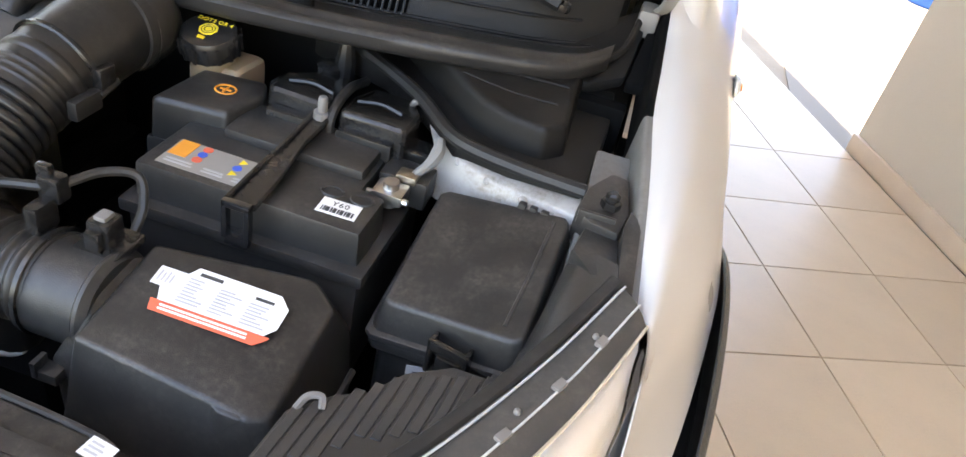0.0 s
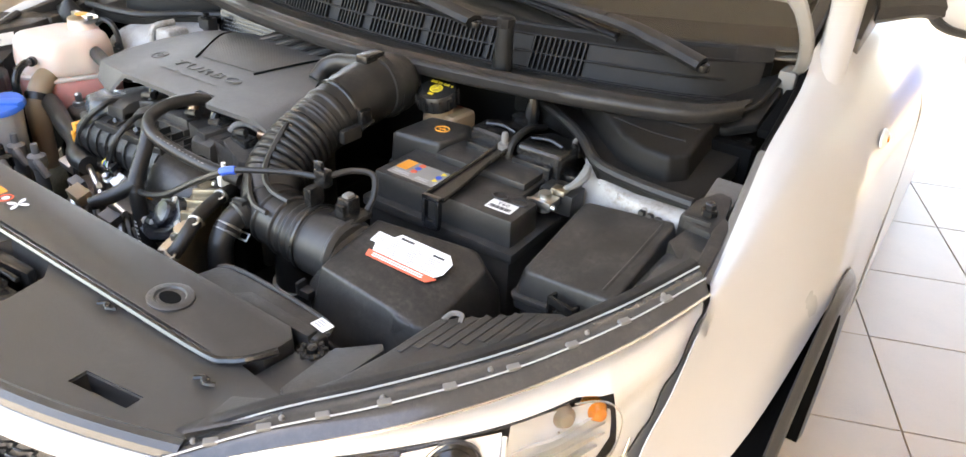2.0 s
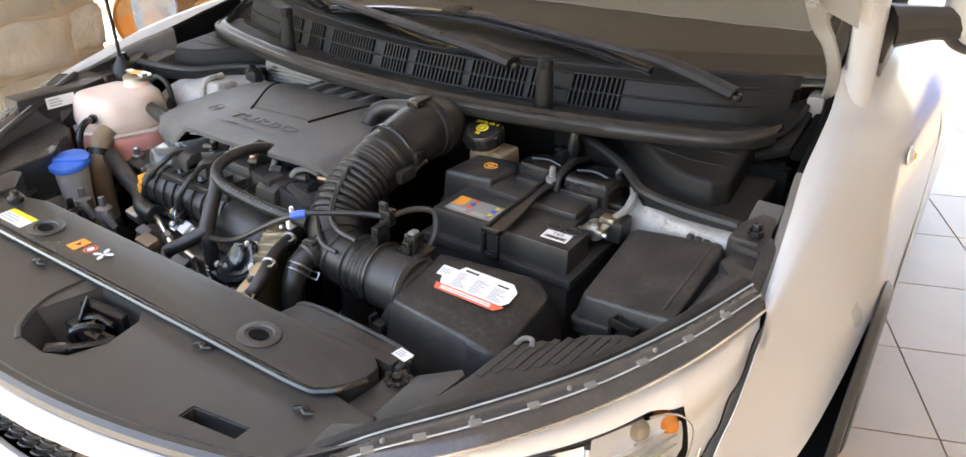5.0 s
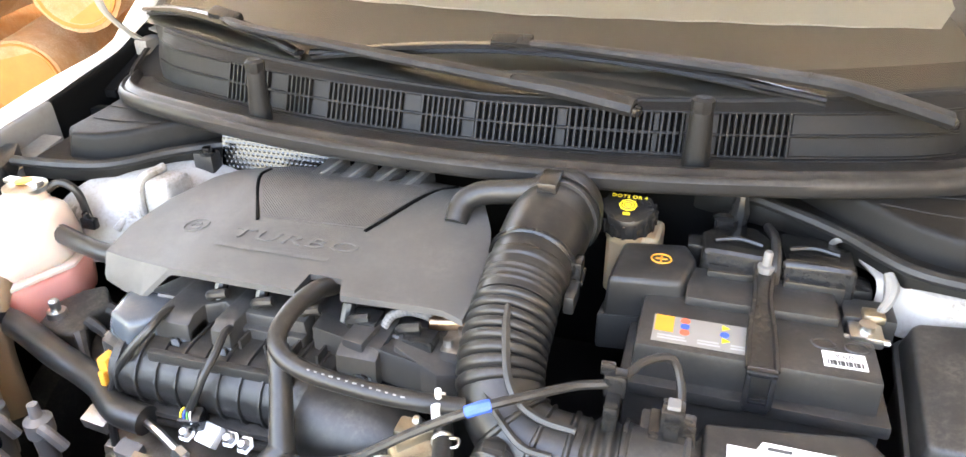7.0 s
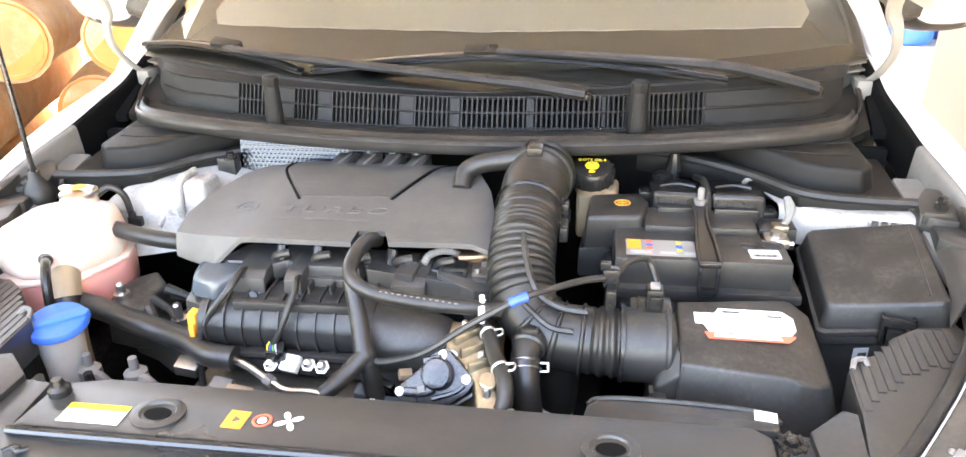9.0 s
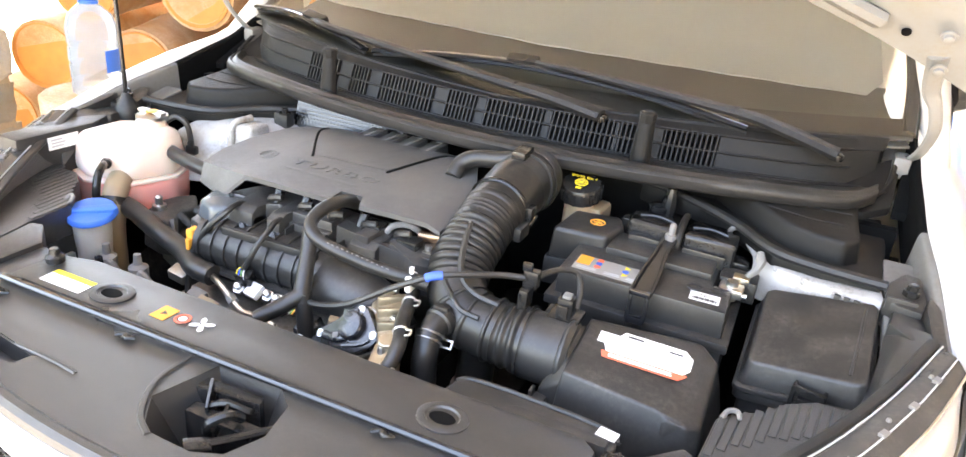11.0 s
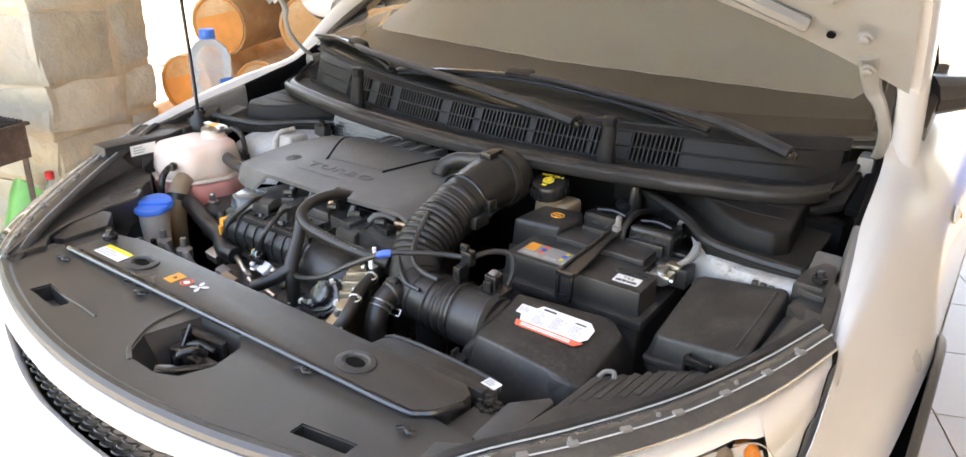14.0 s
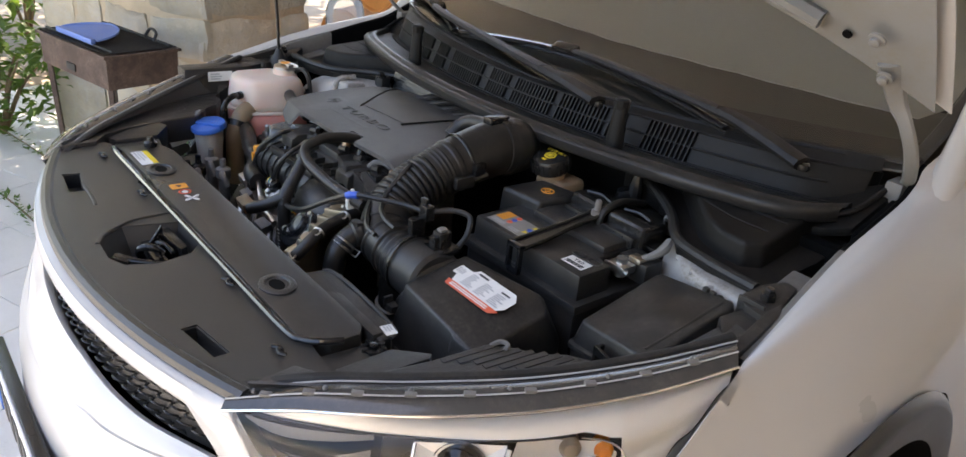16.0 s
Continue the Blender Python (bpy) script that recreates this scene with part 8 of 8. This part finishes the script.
part("hose", tube([(-0.620, 0.545, 0.800), (-0.575, 0.540, 0.832), (-0.520, 0.528, 0.836), (-0.440, 0.500, 0.832), (-0.385, 0.486, 0.826), (-0.345, 0.470, 0.826), (-0.300, 0.443, 0.826), (-0.258, 0.438, 0.824)], 0.0175, 14, 7), M_HOSE, big)
washer = thing("washer_neck", (-0.52, 0.41, 0.75), "grey washer filler neck with a blue flip cap", "reservoir")
part("neck", joined(lathe([(0.026, 0.70), (0.028, 0.80), (0.032, 0.856), (0.029, 0.864)], (-0.514, 0.434, 0), 18), box(-0.555, -0.545, 0.38, 0.42, 0.72, 0.79, 0.003)), M_NECKPL, washer, "dull white plastic neck")
wm = facing((-0.511, 0.434, 0.864), (1, 0.25, 0), (0.05, -0.22, 1))
cap_plan = [(0.043 * math.cos(t), 0.040 * math.sin(t)) for t in (i * math.pi / 12 for i in range(24))]
wc = part("cap", moved(prism(cap_plan, 0.0, 0.011, 0.003, 2, 0.003), wm), M_BLUE, washer, "flat blue cap")
part("cap_handle", moved(prism([(-0.042, -0.012), (0.030, 0.020), (0.044, 0.012), (0.040, 0.002), (-0.036, -0.022)], 0.004, 0.016, 0.002), wm), M_BLUE, wc)
for k, (x, y) in enumerate(((-0.440, 0.380), (-0.470, 0.420), (-0.420, 0.350), (-0.400, 0.42))):
    sv = thing("pipe_fitting", (x, y, 0.74), "small grey pipe fitting low beside the radiator", "pipe fitting", "pipe fittings")
    part("stem", lathe([(0.010, 0.70), (0.012, 0.78), (0.016, 0.785), (0.016, 0.805), (0.007, 0.81), (0.006, 0.828)], (x, y, 0), 12), M_GREYPL if k % 2 else M_GLOSSPL, sv)
    part("elbow", tube([(x, y, 0.79), (x + 0.02, y - 0.01, 0.80), (x + 0.035, y - 0.005, 0.775)], 0.007, 8, 5), M_GREYPL, sv)
label_box = thing("wing_label_box", (-0.735, 0.56, 0.85), "black inner wing box with a white label", "bracket")
part("box", prism([(-0.752, 0.45), (-0.700, 0.45), (-0.690, 0.60), (-0.712, 0.66), (-0.752, 0.66)], 0.80, 0.950, 0.006), M_PLAST, label_box)
s, m = sticker(label_box, "white_label", (-0.6895, 0.534, 0.930), 0.060, 0.024, M_WLABEL, "white printed label", math.pi / 2 - 0.067, (1, -0.067, 0.0))
bars(s, m, 3, -0.024, 0.012, -0.009, 0.009, M_GREYPR)

# near-black boxes added to close the shaded gaps beside the engine
filler = thing("gearbox", (0.18, 0.62, 0.40), "near-black box added to fill the gap deep under the intake hose", "gearbox")
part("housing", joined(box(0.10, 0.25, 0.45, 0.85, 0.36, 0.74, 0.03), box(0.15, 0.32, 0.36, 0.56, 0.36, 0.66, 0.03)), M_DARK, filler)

# ---- beside the carport: stone pillar, logs, barbecue, barrels, plants ----
def in_build(u, v, z=0.0):
    return B1 * u + B2 * v + V(0, 0, z)


PC = V(-2.20, 1.04, 0)
pillar = structure("stone_pillar", moved(box(-1.14, -0.02, 0.02, 0.68, -0.05, 2.75, 0.01), Matrix.Translation(PC) @ BUILD), M_MORTAR, "square pillar of rough cut sandstone blocks", "pillar")
rnd = random.Random(5)


def stone_block(w, h, d):
    """A rough block with a worn rim and an uneven, slightly skewed outline."""
    bm = box(0, w, -d, 0.03, 0, h, 0.0, 2)
    bmesh.ops.subdivide_edges(bm, edges=bm.edges[:], cuts=5, use_grid_fill=True)
    sx, sz = rnd.uniform(-0.12, 0.12), rnd.uniform(-0.10, 0.10)
    for v in bm.verts:
        u, t = v.co.x / w - 0.5, v.co.z / h - 0.5
        v.co.x += sx * t * h - u * abs(t) * abs(t) * 0.16 * w
        v.co.z += sz * u * w - t * u * u * 0.22 * h
        e = min(0.5 - abs(u), 0.5 - abs(t))
        if v.co.y < 0:
            v.co.y += d * (0.75 if e < 0.01 else 0.0)
    for v in bm.verts:
        v.co += noise.noise_vector(v.co * 6 + V(w * 37, h * 51, d * 90)) * 0.016 + noise.noise_vector(v.co * 19 + V(h * 9, w * 5, 0)) * 0.010
    return bm


def place_stone(face, x, z, w, h):
    bm = stone_block(w - 0.020, h - 0.019, rnd.uniform(0.012, 0.032))
    if face == 0:
        m = Matrix.Translation(PC) @ BUILD @ Matrix.Translation((-1.16 + x + 0.015, 0.02, z + 0.014))
    else:
        m = Matrix.Translation(PC) @ BUILD @ Matrix.Translation((-0.02, x + 0.015, z + 0.014)) @ Matrix.Rotation(radians(90), 4, "Z")
    ob = new("stone", mesh_of(moved(bm, m), "stone", M_STONE, 50))
    ob.parent = pillar


z = 0.0
while z < 2.6:
    h = rnd.uniform(0.24, 0.40)
    for face, L in ((0, 1.16), (1, 0.70)):
        x = -0.01
        while x < L - 0.02:
            w = min(rnd.uniform(0.24, 0.50), L - x)
            if L - x - w < 0.18:
                w = L - x
            if h > 0.30 and rnd.random() < 0.5:
                k = rnd.uniform(0.35, 0.65)
                place_stone(face, x, z, w, h * k)
                if w > 0.34 and rnd.random() < 0.5:
                    j = rnd.uniform(0.35, 0.65)
                    place_stone(face, x, z + h * k, w * j, h * (1 - k))
                    place_stone(face, x + w * j, z + h * k, w * (1 - j), h * (1 - k))
                else:
                    place_stone(face, x, z + h * k, w, h * (1 - k))
            else:
                place_stone(face, x, z, w, h)
            x += w
    z += h

# firewood: thick peeled logs stacked with their sawn ends outwards
LOGS = [(-2.95, 0.20, 0.20), (-2.50, 0.19, 0.19), (-2.08, 0.21, 0.21), (-1.62, 0.20, 0.20), (-2.72, 0.52, 0.19), (-2.29, 0.53, 0.19), (-1.85, 0.54, 0.19), (-2.50, 0.85, 0.18), (-2.06, 0.87, 0.19), (-1.62, 0.86, 0.17), (-2.28, 1.20, 0.19), (-1.84, 1.20, 0.18), (-2.72, 1.17, 0.18)]
for k, (x, z, r) in enumerate(LOGS):
    r *= 0.86
    rnd = random.Random(40 + k)
    y0 = 2.25 + (x + 2.2) * 0.4 + rnd.uniform(-0.10, 0.10)
    p, q = V(x, y0, z), V(x - 0.5, y0 + 1.3, z)
    log = thing("log", (x, y0 + 0.6, z - r), "thick peeled log with an orange sawn end", "log", "stacked logs")
    bm = tube([p, p.lerp(q, 0.3) + V(0, 0, 0.01), p.lerp(q, 0.7), q], r, 18, 4)
    for v in bm.verts:
        v.co += noise.noise_vector(v.co * 4) * 0.014
    part("bark", bm, M_BARK, log, "", 50)
    d = (p - q).normalized()
    part("sawn_end", cyl(p - d * 0.002, p + d * 0.004, r * 0.93, 24), M_LOGEND, log, "orange sawn end")

# stump under the water bottle
stump = thing("chopping_block", (-1.74, 1.48, 0), "upright pale timber block", "log")
part("block", lathe([(0.20, 0.0), (0.19, 0.3), (0.19, 0.628), (0.182, 0.635)], (-1.74, 1.48, 0), 24), M_BARK, stump)

bottle = thing("water_bottle", (-1.74, 1.48, 0.635), "large clear water bottle with a blue cap and label", "bottle")
prof = [(0.070, 0.0), (0.080, 0.008), (0.081, 0.04), (0.077, 0.05), (0.081, 0.06), (0.081, 0.10), (0.077, 0.11), (0.081, 0.12), (0.081, 0.16), (0.077, 0.17), (0.081, 0.18), (0.081, 0.235), (0.070, 0.272), (0.042, 0.300), (0.026, 0.310), (0.024, 0.325)]
part("body", lathe(prof, (-1.74, 1.48, 0.636), 28), M_PET, bottle, "clear ribbed plastic")
part("cap", lathe([(0.029, 0.322), (0.030, 0.326), (0.030, 0.345), (0.026, 0.349)], (-1.74, 1.48, 0.635), 20), M_BLUE, bottle, "blue cap")
part("neck_ring", lathe([(0.032, 0.312), (0.032, 0.320)], (-1.74, 1.48, 0.635), 20), M_BLUE, bottle)
bm = bmesh.new()
cols = [[bm.verts.new((-1.74 + 0.0825 * math.cos(a), 1.48 + 0.0825 * math.sin(a), z)) for z in (0.725, 0.800)] for a in (radians(-15 + 5 * i) for i in range(11))]
for a, b in zip(cols, cols[1:]):
    bm.faces.new((a[0], b[0], b[1], a[1]))
part("paper_label", bm, M_BLUE, bottle, "blue label")

# barbecue
E1, E2 = V(-0.975, -0.222, 0), V(-0.222, 0.975, 0)
C0 = V(-1.955, 0.572, 0)
BM = Matrix.Translation(C0) @ Matrix((E1, E2, V(0, 0, 1))).transposed().to_4x4()
# local x runs along the tray (0 to 0.54), y across it (0 to 0.30)
bbq = thing("barbecue", C0 + E1 * 0.3 + E2 * 0.18, "rusty brown steel barbecue on four legs", "barbecue")
wall_t = 0.004


def bq(bm):
    bm = moved(bm, BM)
    bmesh.ops.reverse_faces(bm, faces=bm.faces[:]) if BM.determinant() < 0 else None
    return bm


tray = part("tray", bq(box(wall_t, 0.54 - wall_t, wall_t, 0.30 - wall_t, 0.55, 0.554, 0)), M_RUST, bbq, "rusty charcoal tray")
for b_ in ((0, 0.54, 0, wall_t), (0, 0.54, 0.30 - wall_t, 0.30), (0, wall_t, wall_t, 0.30 - wall_t), (0.54 - wall_t, 0.54, wall_t, 0.30 - wall_t)):
    part("tray_side", bq(box(*b_, 0.55, 0.68, 0.001)), M_RUST, tray)
for b_ in ((-0.012, 0.552, -0.012, 0.0), (-0.012, 0.552, 0.30, 0.312), (-0.012, 0.0, 0.0, 0.30), (0.54, 0.552, 0.0, 0.30)):
    part("tray_rim", bq(box(*b_, 0.673, 0.685, 0.002)), M_RUST, tray)
for k in range(26):
    part("grate_bar", bq(cyl((0.012 + k * 0.0206, 0.0, 0.690), (0.012 + k * 0.0206, 0.30, 0.690), 0.0035, 6)), M_GRATE, bbq)
for y in (0.03, 0.27):
    part("grate_cross_bar", bq(cyl((0.0, y, 0.696), (0.54, y, 0.696), 0.004, 6)), M_GRATE, bbq)
part("grate_handle", bq(tube([(0.09, 0.25, 0.698), (0.10, 0.27, 0.73), (0.16, 0.28, 0.735), (0.18, 0.26, 0.698)], 0.006, 8, 5)), M_GRATE, bbq)
for x, y, dx in ((0.015, 0.015, 0.0), (0.525, 0.015, -0.05), (0.015, 0.285, 0.02), (0.525, 0.285, 0.02)):
    part("leg", bq(joined(tube([(x, y, 0.65), (x + dx * 0.5, y, 0.31), (x + dx, y, 0.0)], 0.013, 4, 2))), M_RUST, bbq)
part("drawer_hole", bq(box(0.25, 0.32, -0.006, -0.001, 0.57, 0.60, 0.002)), M_GRATE, tray)

dustpan = thing("dustpan", C0 + E1 * 0.30 + E2 * 0.10 + V(0, 0, 0.70), "half-round faded blue plastic dustpan lying on the grate", "dustpan")
fan = [(0.285 + 0.145 * math.cos(t), 0.035 + 0.165 * math.sin(t) + 0.012 * math.cos(2 * t)) for t in [math.pi * i / 16 for i in range(17)]]
fan_z = lambda x, y: 0.701 + 0.14 * max(0, y - 0.01) + 0.10 * max(0, x - 0.40) + 0.35 * max(0, y - 0.17) ** 1.2
part("leaf", bq(prism(fan, fan_z, lambda x, y: fan_z(x, y) + 0.005, 0.0015)), M_FANBL, dustpan)
part("rim", bq(tube([(x, y, fan_z(x, y) + 0.005) for x, y in fan], 0.005, 6, 2)), M_FANBL, dustpan)
part("front_fold", bq(prism([(0.140, 0.020), (0.430, 0.020), (0.424, 0.042), (0.146, 0.042)], 0.698, 0.720, 0.004)), M_FANBL, dustpan, "folded straight edge")

sack = thing("charcoal_bag", V(-2.20, 0.90, 0), "crumpled green and white charcoal bag under the barbecue", "bag")
bm = surf([[(-2.12, 0.86, 0.0), (-2.11, 0.90, 0.22), (-2.14, 0.93, 0.36)], [(-2.20, 0.80, 0.0), (-2.19, 0.82, 0.24), (-2.20, 0.88, 0.42)], [(-2.32, 0.80, 0.0), (-2.33, 0.84, 0.22), (-2.31, 0.90, 0.38)], [(-2.36, 0.92, 0.0), (-2.36, 0.93, 0.22), (-2.31, 0.95, 0.37)]], 6, 0.002)
for v in bm.verts:
    v.co += noise.noise_vector(v.co * 14) * 0.012
part("bag_front", bm, M_GREENB, sack, "green printed side")
soda = thing("soft_drink_bottle", (-2.16, 1.00, 0), "plastic bottle with a red cap behind the barbecue", "bottle")
part("body", lathe([(0.04, 0), (0.045, 0.02), (0.045, 0.30), (0.03, 0.36), (0.014, 0.40), (0.014, 0.42)], (-2.13, 0.96, 0.0), 18), M_PET, soda)
part("cap", lathe([(0.016, 0.415), (0.017, 0.42), (0.017, 0.440), (0.014, 0.444)], (-2.13, 0.96, 0), 14), M_REDCAP, soda, "red cap")

# blue barrels beyond the wall's end
for k, (x, y) in enumerate(((2.75, 7.7), (3.02, 7.15), (3.62, 7.2))):
    b = thing("barrel", (x, y, -0.05), "large blue plastic barrel standing outside", "barrel", "blue barrels")
    part("body", lathe([(0.26, 0), (0.28, 0.03), (0.29, 0.28), (0.297, 0.30), (0.297, 0.33), (0.29, 0.35), (0.29, 0.60), (0.297, 0.62), (0.297, 0.65), (0.28, 0.85), (0.25, 0.92), (0.24, 0.93)], (x, y, -0.05), 28), M_BLUE, b)
    part("lid", lathe([(0.10, 0), (0.10, 0.02), (0.09, 0.025)], (x, y, 0.88), 18), M_BLUE, b)
structure("paving", box(1.6, 9.0, 3.4, 14.0, -0.058, -0.052, 0), M_PAVE, "pale sunlit paving outside the carport", "pavement")


# plants
def leaf_mesh(n, centre, spread, size, seed, droop=0.0):
    rnd = random.Random(seed)
    verts, faces = [], []
    for _ in range(n):
        while True:
            d = V(rnd.uniform(-1, 1), rnd.uniform(-1, 1), rnd.uniform(-1, 1))
            if 0.15 < d.length < 1:
                break
        c = V(centre[0] + d.x * spread[0], centre[1] + d.y * spread[1], centre[2] + d.z * spread[2])
        if c.z < 0.01:
            c.z = 0.01 + 0.02 * rnd.random()
        a = V(rnd.uniform(-1, 1), rnd.uniform(-1, 1), rnd.uniform(-0.6, 0.5) - droop).normalized()
        s = a.cross(V(rnd.uniform(-0.3, 0.3), rnd.uniform(-0.3, 0.3), 1)).normalized()
        L = size * rnd.uniform(0.6, 1.3)
        i = len(verts)
        bend = V(0, 0, -0.18 * L)
        verts += [c, c + a * L * 0.45 + s * L * 0.22, c + a * L + bend, c + a * L * 0.45 - s * L * 0.22]
        faces += [(i, i + 1, i + 2), (i, i + 2, i + 3)]
    me = bpy.data.meshes.new("leaves")
    me.from_pydata(verts, [], faces)
    me.materials.append(M_LEAF)
    return me


def bush(base, height, spread, n, size, seed, label):
    b = thing("shrub", base, label, "shrub")
    rnd = random.Random(seed)
    for k in range(6):
        a = rnd.uniform(0, 6.28)
        tip = V(base[0] + math.cos(a) * spread * 0.6, base[1] + math.sin(a) * spread * 0.6, base[2] + height * rnd.uniform(0.6, 0.95))
        part("stem", tube([base, Vector(base).lerp(tip, 0.5) + V(0, 0, 0.1 * height), tip], (0.014, 0.010, 0.004), 6, 4), M_STALK, b)
    ob = under(new("foliage", leaf_mesh(n, (base[0], base[1], base[2] + height * 0.55), (spread, spread, height * 0.5), size, seed)), b)
    return b


bush((-3.9, 0.3, -0.05), 2.6, 0.9, 3200, 0.10, 1, "tall leafy green shrub beside the pillar")
bush((-4.9, -0.6, -0.05), 2.2, 0.9, 2200, 0.11, 2, "dense green shrub in the garden")
bush((-5.6, 0.9, -0.05), 3.0, 1.1, 2600, 0.12, 3, "tall green shrub behind the pillar")
bush((-3.25, 0.35, 0.0), 0.55, 0.35, 500, 0.08, 4, "low trailing plant at the pillar's foot")


def tree(base, height, r, n, seed):
    t = thing("tree", base, "garden tree with a loose green crown", "tree", "garden trees")
    rnd = random.Random(seed)
    top = Vector(base) + V(0.2, 0.1, height * 0.6)
    part("trunk", tube([base, Vector(base).lerp(top, 0.5) + V(0.08, 0, 0), top], (0.13, 0.10, 0.06), 10, 5), M_STALK, t)
    for k in range(7):
        a = k * 0.9 + rnd.random()
        tip = top + V(math.cos(a) * r * 0.8, math.sin(a) * r * 0.8, rnd.uniform(0.0, 0.4) * height)
        part("limb", tube([top + V(0, 0, -0.2 * k / 7), top.lerp(tip, 0.5) + V(0, 0, 0.15), tip], (0.05, 0.03, 0.01), 7, 4), M_STALK, t)
    under(new("crown", leaf_mesh(n, (top.x, top.y, top.z + height * 0.15), (r, r, height * 0.35), 0.2, seed)), t)


tree((-7.5, -2.2, -0.06), 4.5, 1.8, 2600, 21)
tree((-8.5, 2.5, -0.06), 5.0, 2.0, 2600, 22)

# fallen twigs and leaves on the tiles
twigs = [[(-2.95, 0.10, 0.01), (-2.6, 0.16, 0.015), (-2.2, 0.24, 0.01), (-1.85, 0.28, 0.015), (-1.62, 0.28, 0.01)], [(-3.3, 0.35, 0.01), (-2.9, 0.42, 0.02), (-2.55, 0.5, 0.01)], [(-2.75, 0.55, 0.01), (-2.5, 0.62, 0.02), (-2.3, 0.62, 0.01)]]
for k, pts in enumerate(twigs):
    tw = thing("fallen_twig", pts[2], "leafy green twig lying on the tiles", "twig", "fallen twigs")
    part("stalk", tube(pts, 0.004, 5, 5), M_STALK, tw)
    c = spline(pts, 6)
    mid = c[len(c) // 2]
    rnd = random.Random(60 + k)
    verts, faces = [], []
    for q in c:
        for _ in range(6):
            a = V(rnd.uniform(-1, 1), rnd.uniform(-1, 1), rnd.uniform(0, 0.5)).normalized()
            s_ = a.cross(V(0, 0, 1)).normalized()
            L = rnd.uniform(0.02, 0.045)
            o = q + V(rnd.uniform(-0.03, 0.03), rnd.uniform(-0.03, 0.03), 0.004)
            i = len(verts)
            verts += [o, o + a * L * 0.5 + s_ * L * 0.2, o + a * L, o + a * L * 0.5 - s_ * L * 0.2]
            faces += [(i, i + 1, i + 2), (i, i + 2, i + 3)]
    me = bpy.data.meshes.new("leaves")
    me.from_pydata(verts, [], faces)
    me.materials.append(M_LEAF)
    under(new("foliage", me), tw)

# ---- floor tiles, last ----
# square pale tiles beside the pillar, larger tan tiles along the wall
rest = {M_TILE: [], M_TILEP: []}
for us, du, vs_, dv, gap, mt, ou, ov in ((range(-11, 3), 0.341, range(-11, 23), 0.320, 0.0014, M_TILEP, 0.180, -0.018), (range(3, 7), 0.430, range(-8, 18), 0.418, 0.0022, M_TILE, -0.040, -0.080)):
    me = mesh_of(box(gap, du - gap, gap, dv - gap, -0.006, 0.0, 0.0012, 1), "tile", mt, 40)
    for i in us:
        for j in vs_:
            u, v = i * du + ou, j * dv + ov
            k = min(1.0, (2.945 - u) / du)
            if not (-3.9 < u and k > 0.2 and -3.6 < v and v + dv < 7.4):
                continue
            p = in_build(u + du / 2, v + dv / 2)
            if (-3.6 < p.x < -0.4 and -1.2 < p.y < 2.2) or (0.7 < p.x < 2.6 and 0.3 < p.y < 5.2):
                ob = new("tile", me)
                ob.matrix_world = BUILD @ Matrix.Translation((u, v, 0)) @ Matrix.Diagonal((k, 1, 1, 1))
                ob.parent = floor
            else:
                rest[mt].append((u, v, du * k, dv, gap))
for mt, cells in rest.items():
    bm = bmesh.new()
    for u, v, du, dv, gap in cells:
        bm.faces.new([bm.verts.new(BUILD @ V(u + a, v + b, -0.0005)) for a, b in ((gap, gap), (du - gap, gap), (du - gap, dv - gap), (gap, dv - gap))])
    ob = new("far_tiles", mesh_of(bm, "far_tiles", mt))
    ob.parent = floor
    ob["kind"] = "stuff"
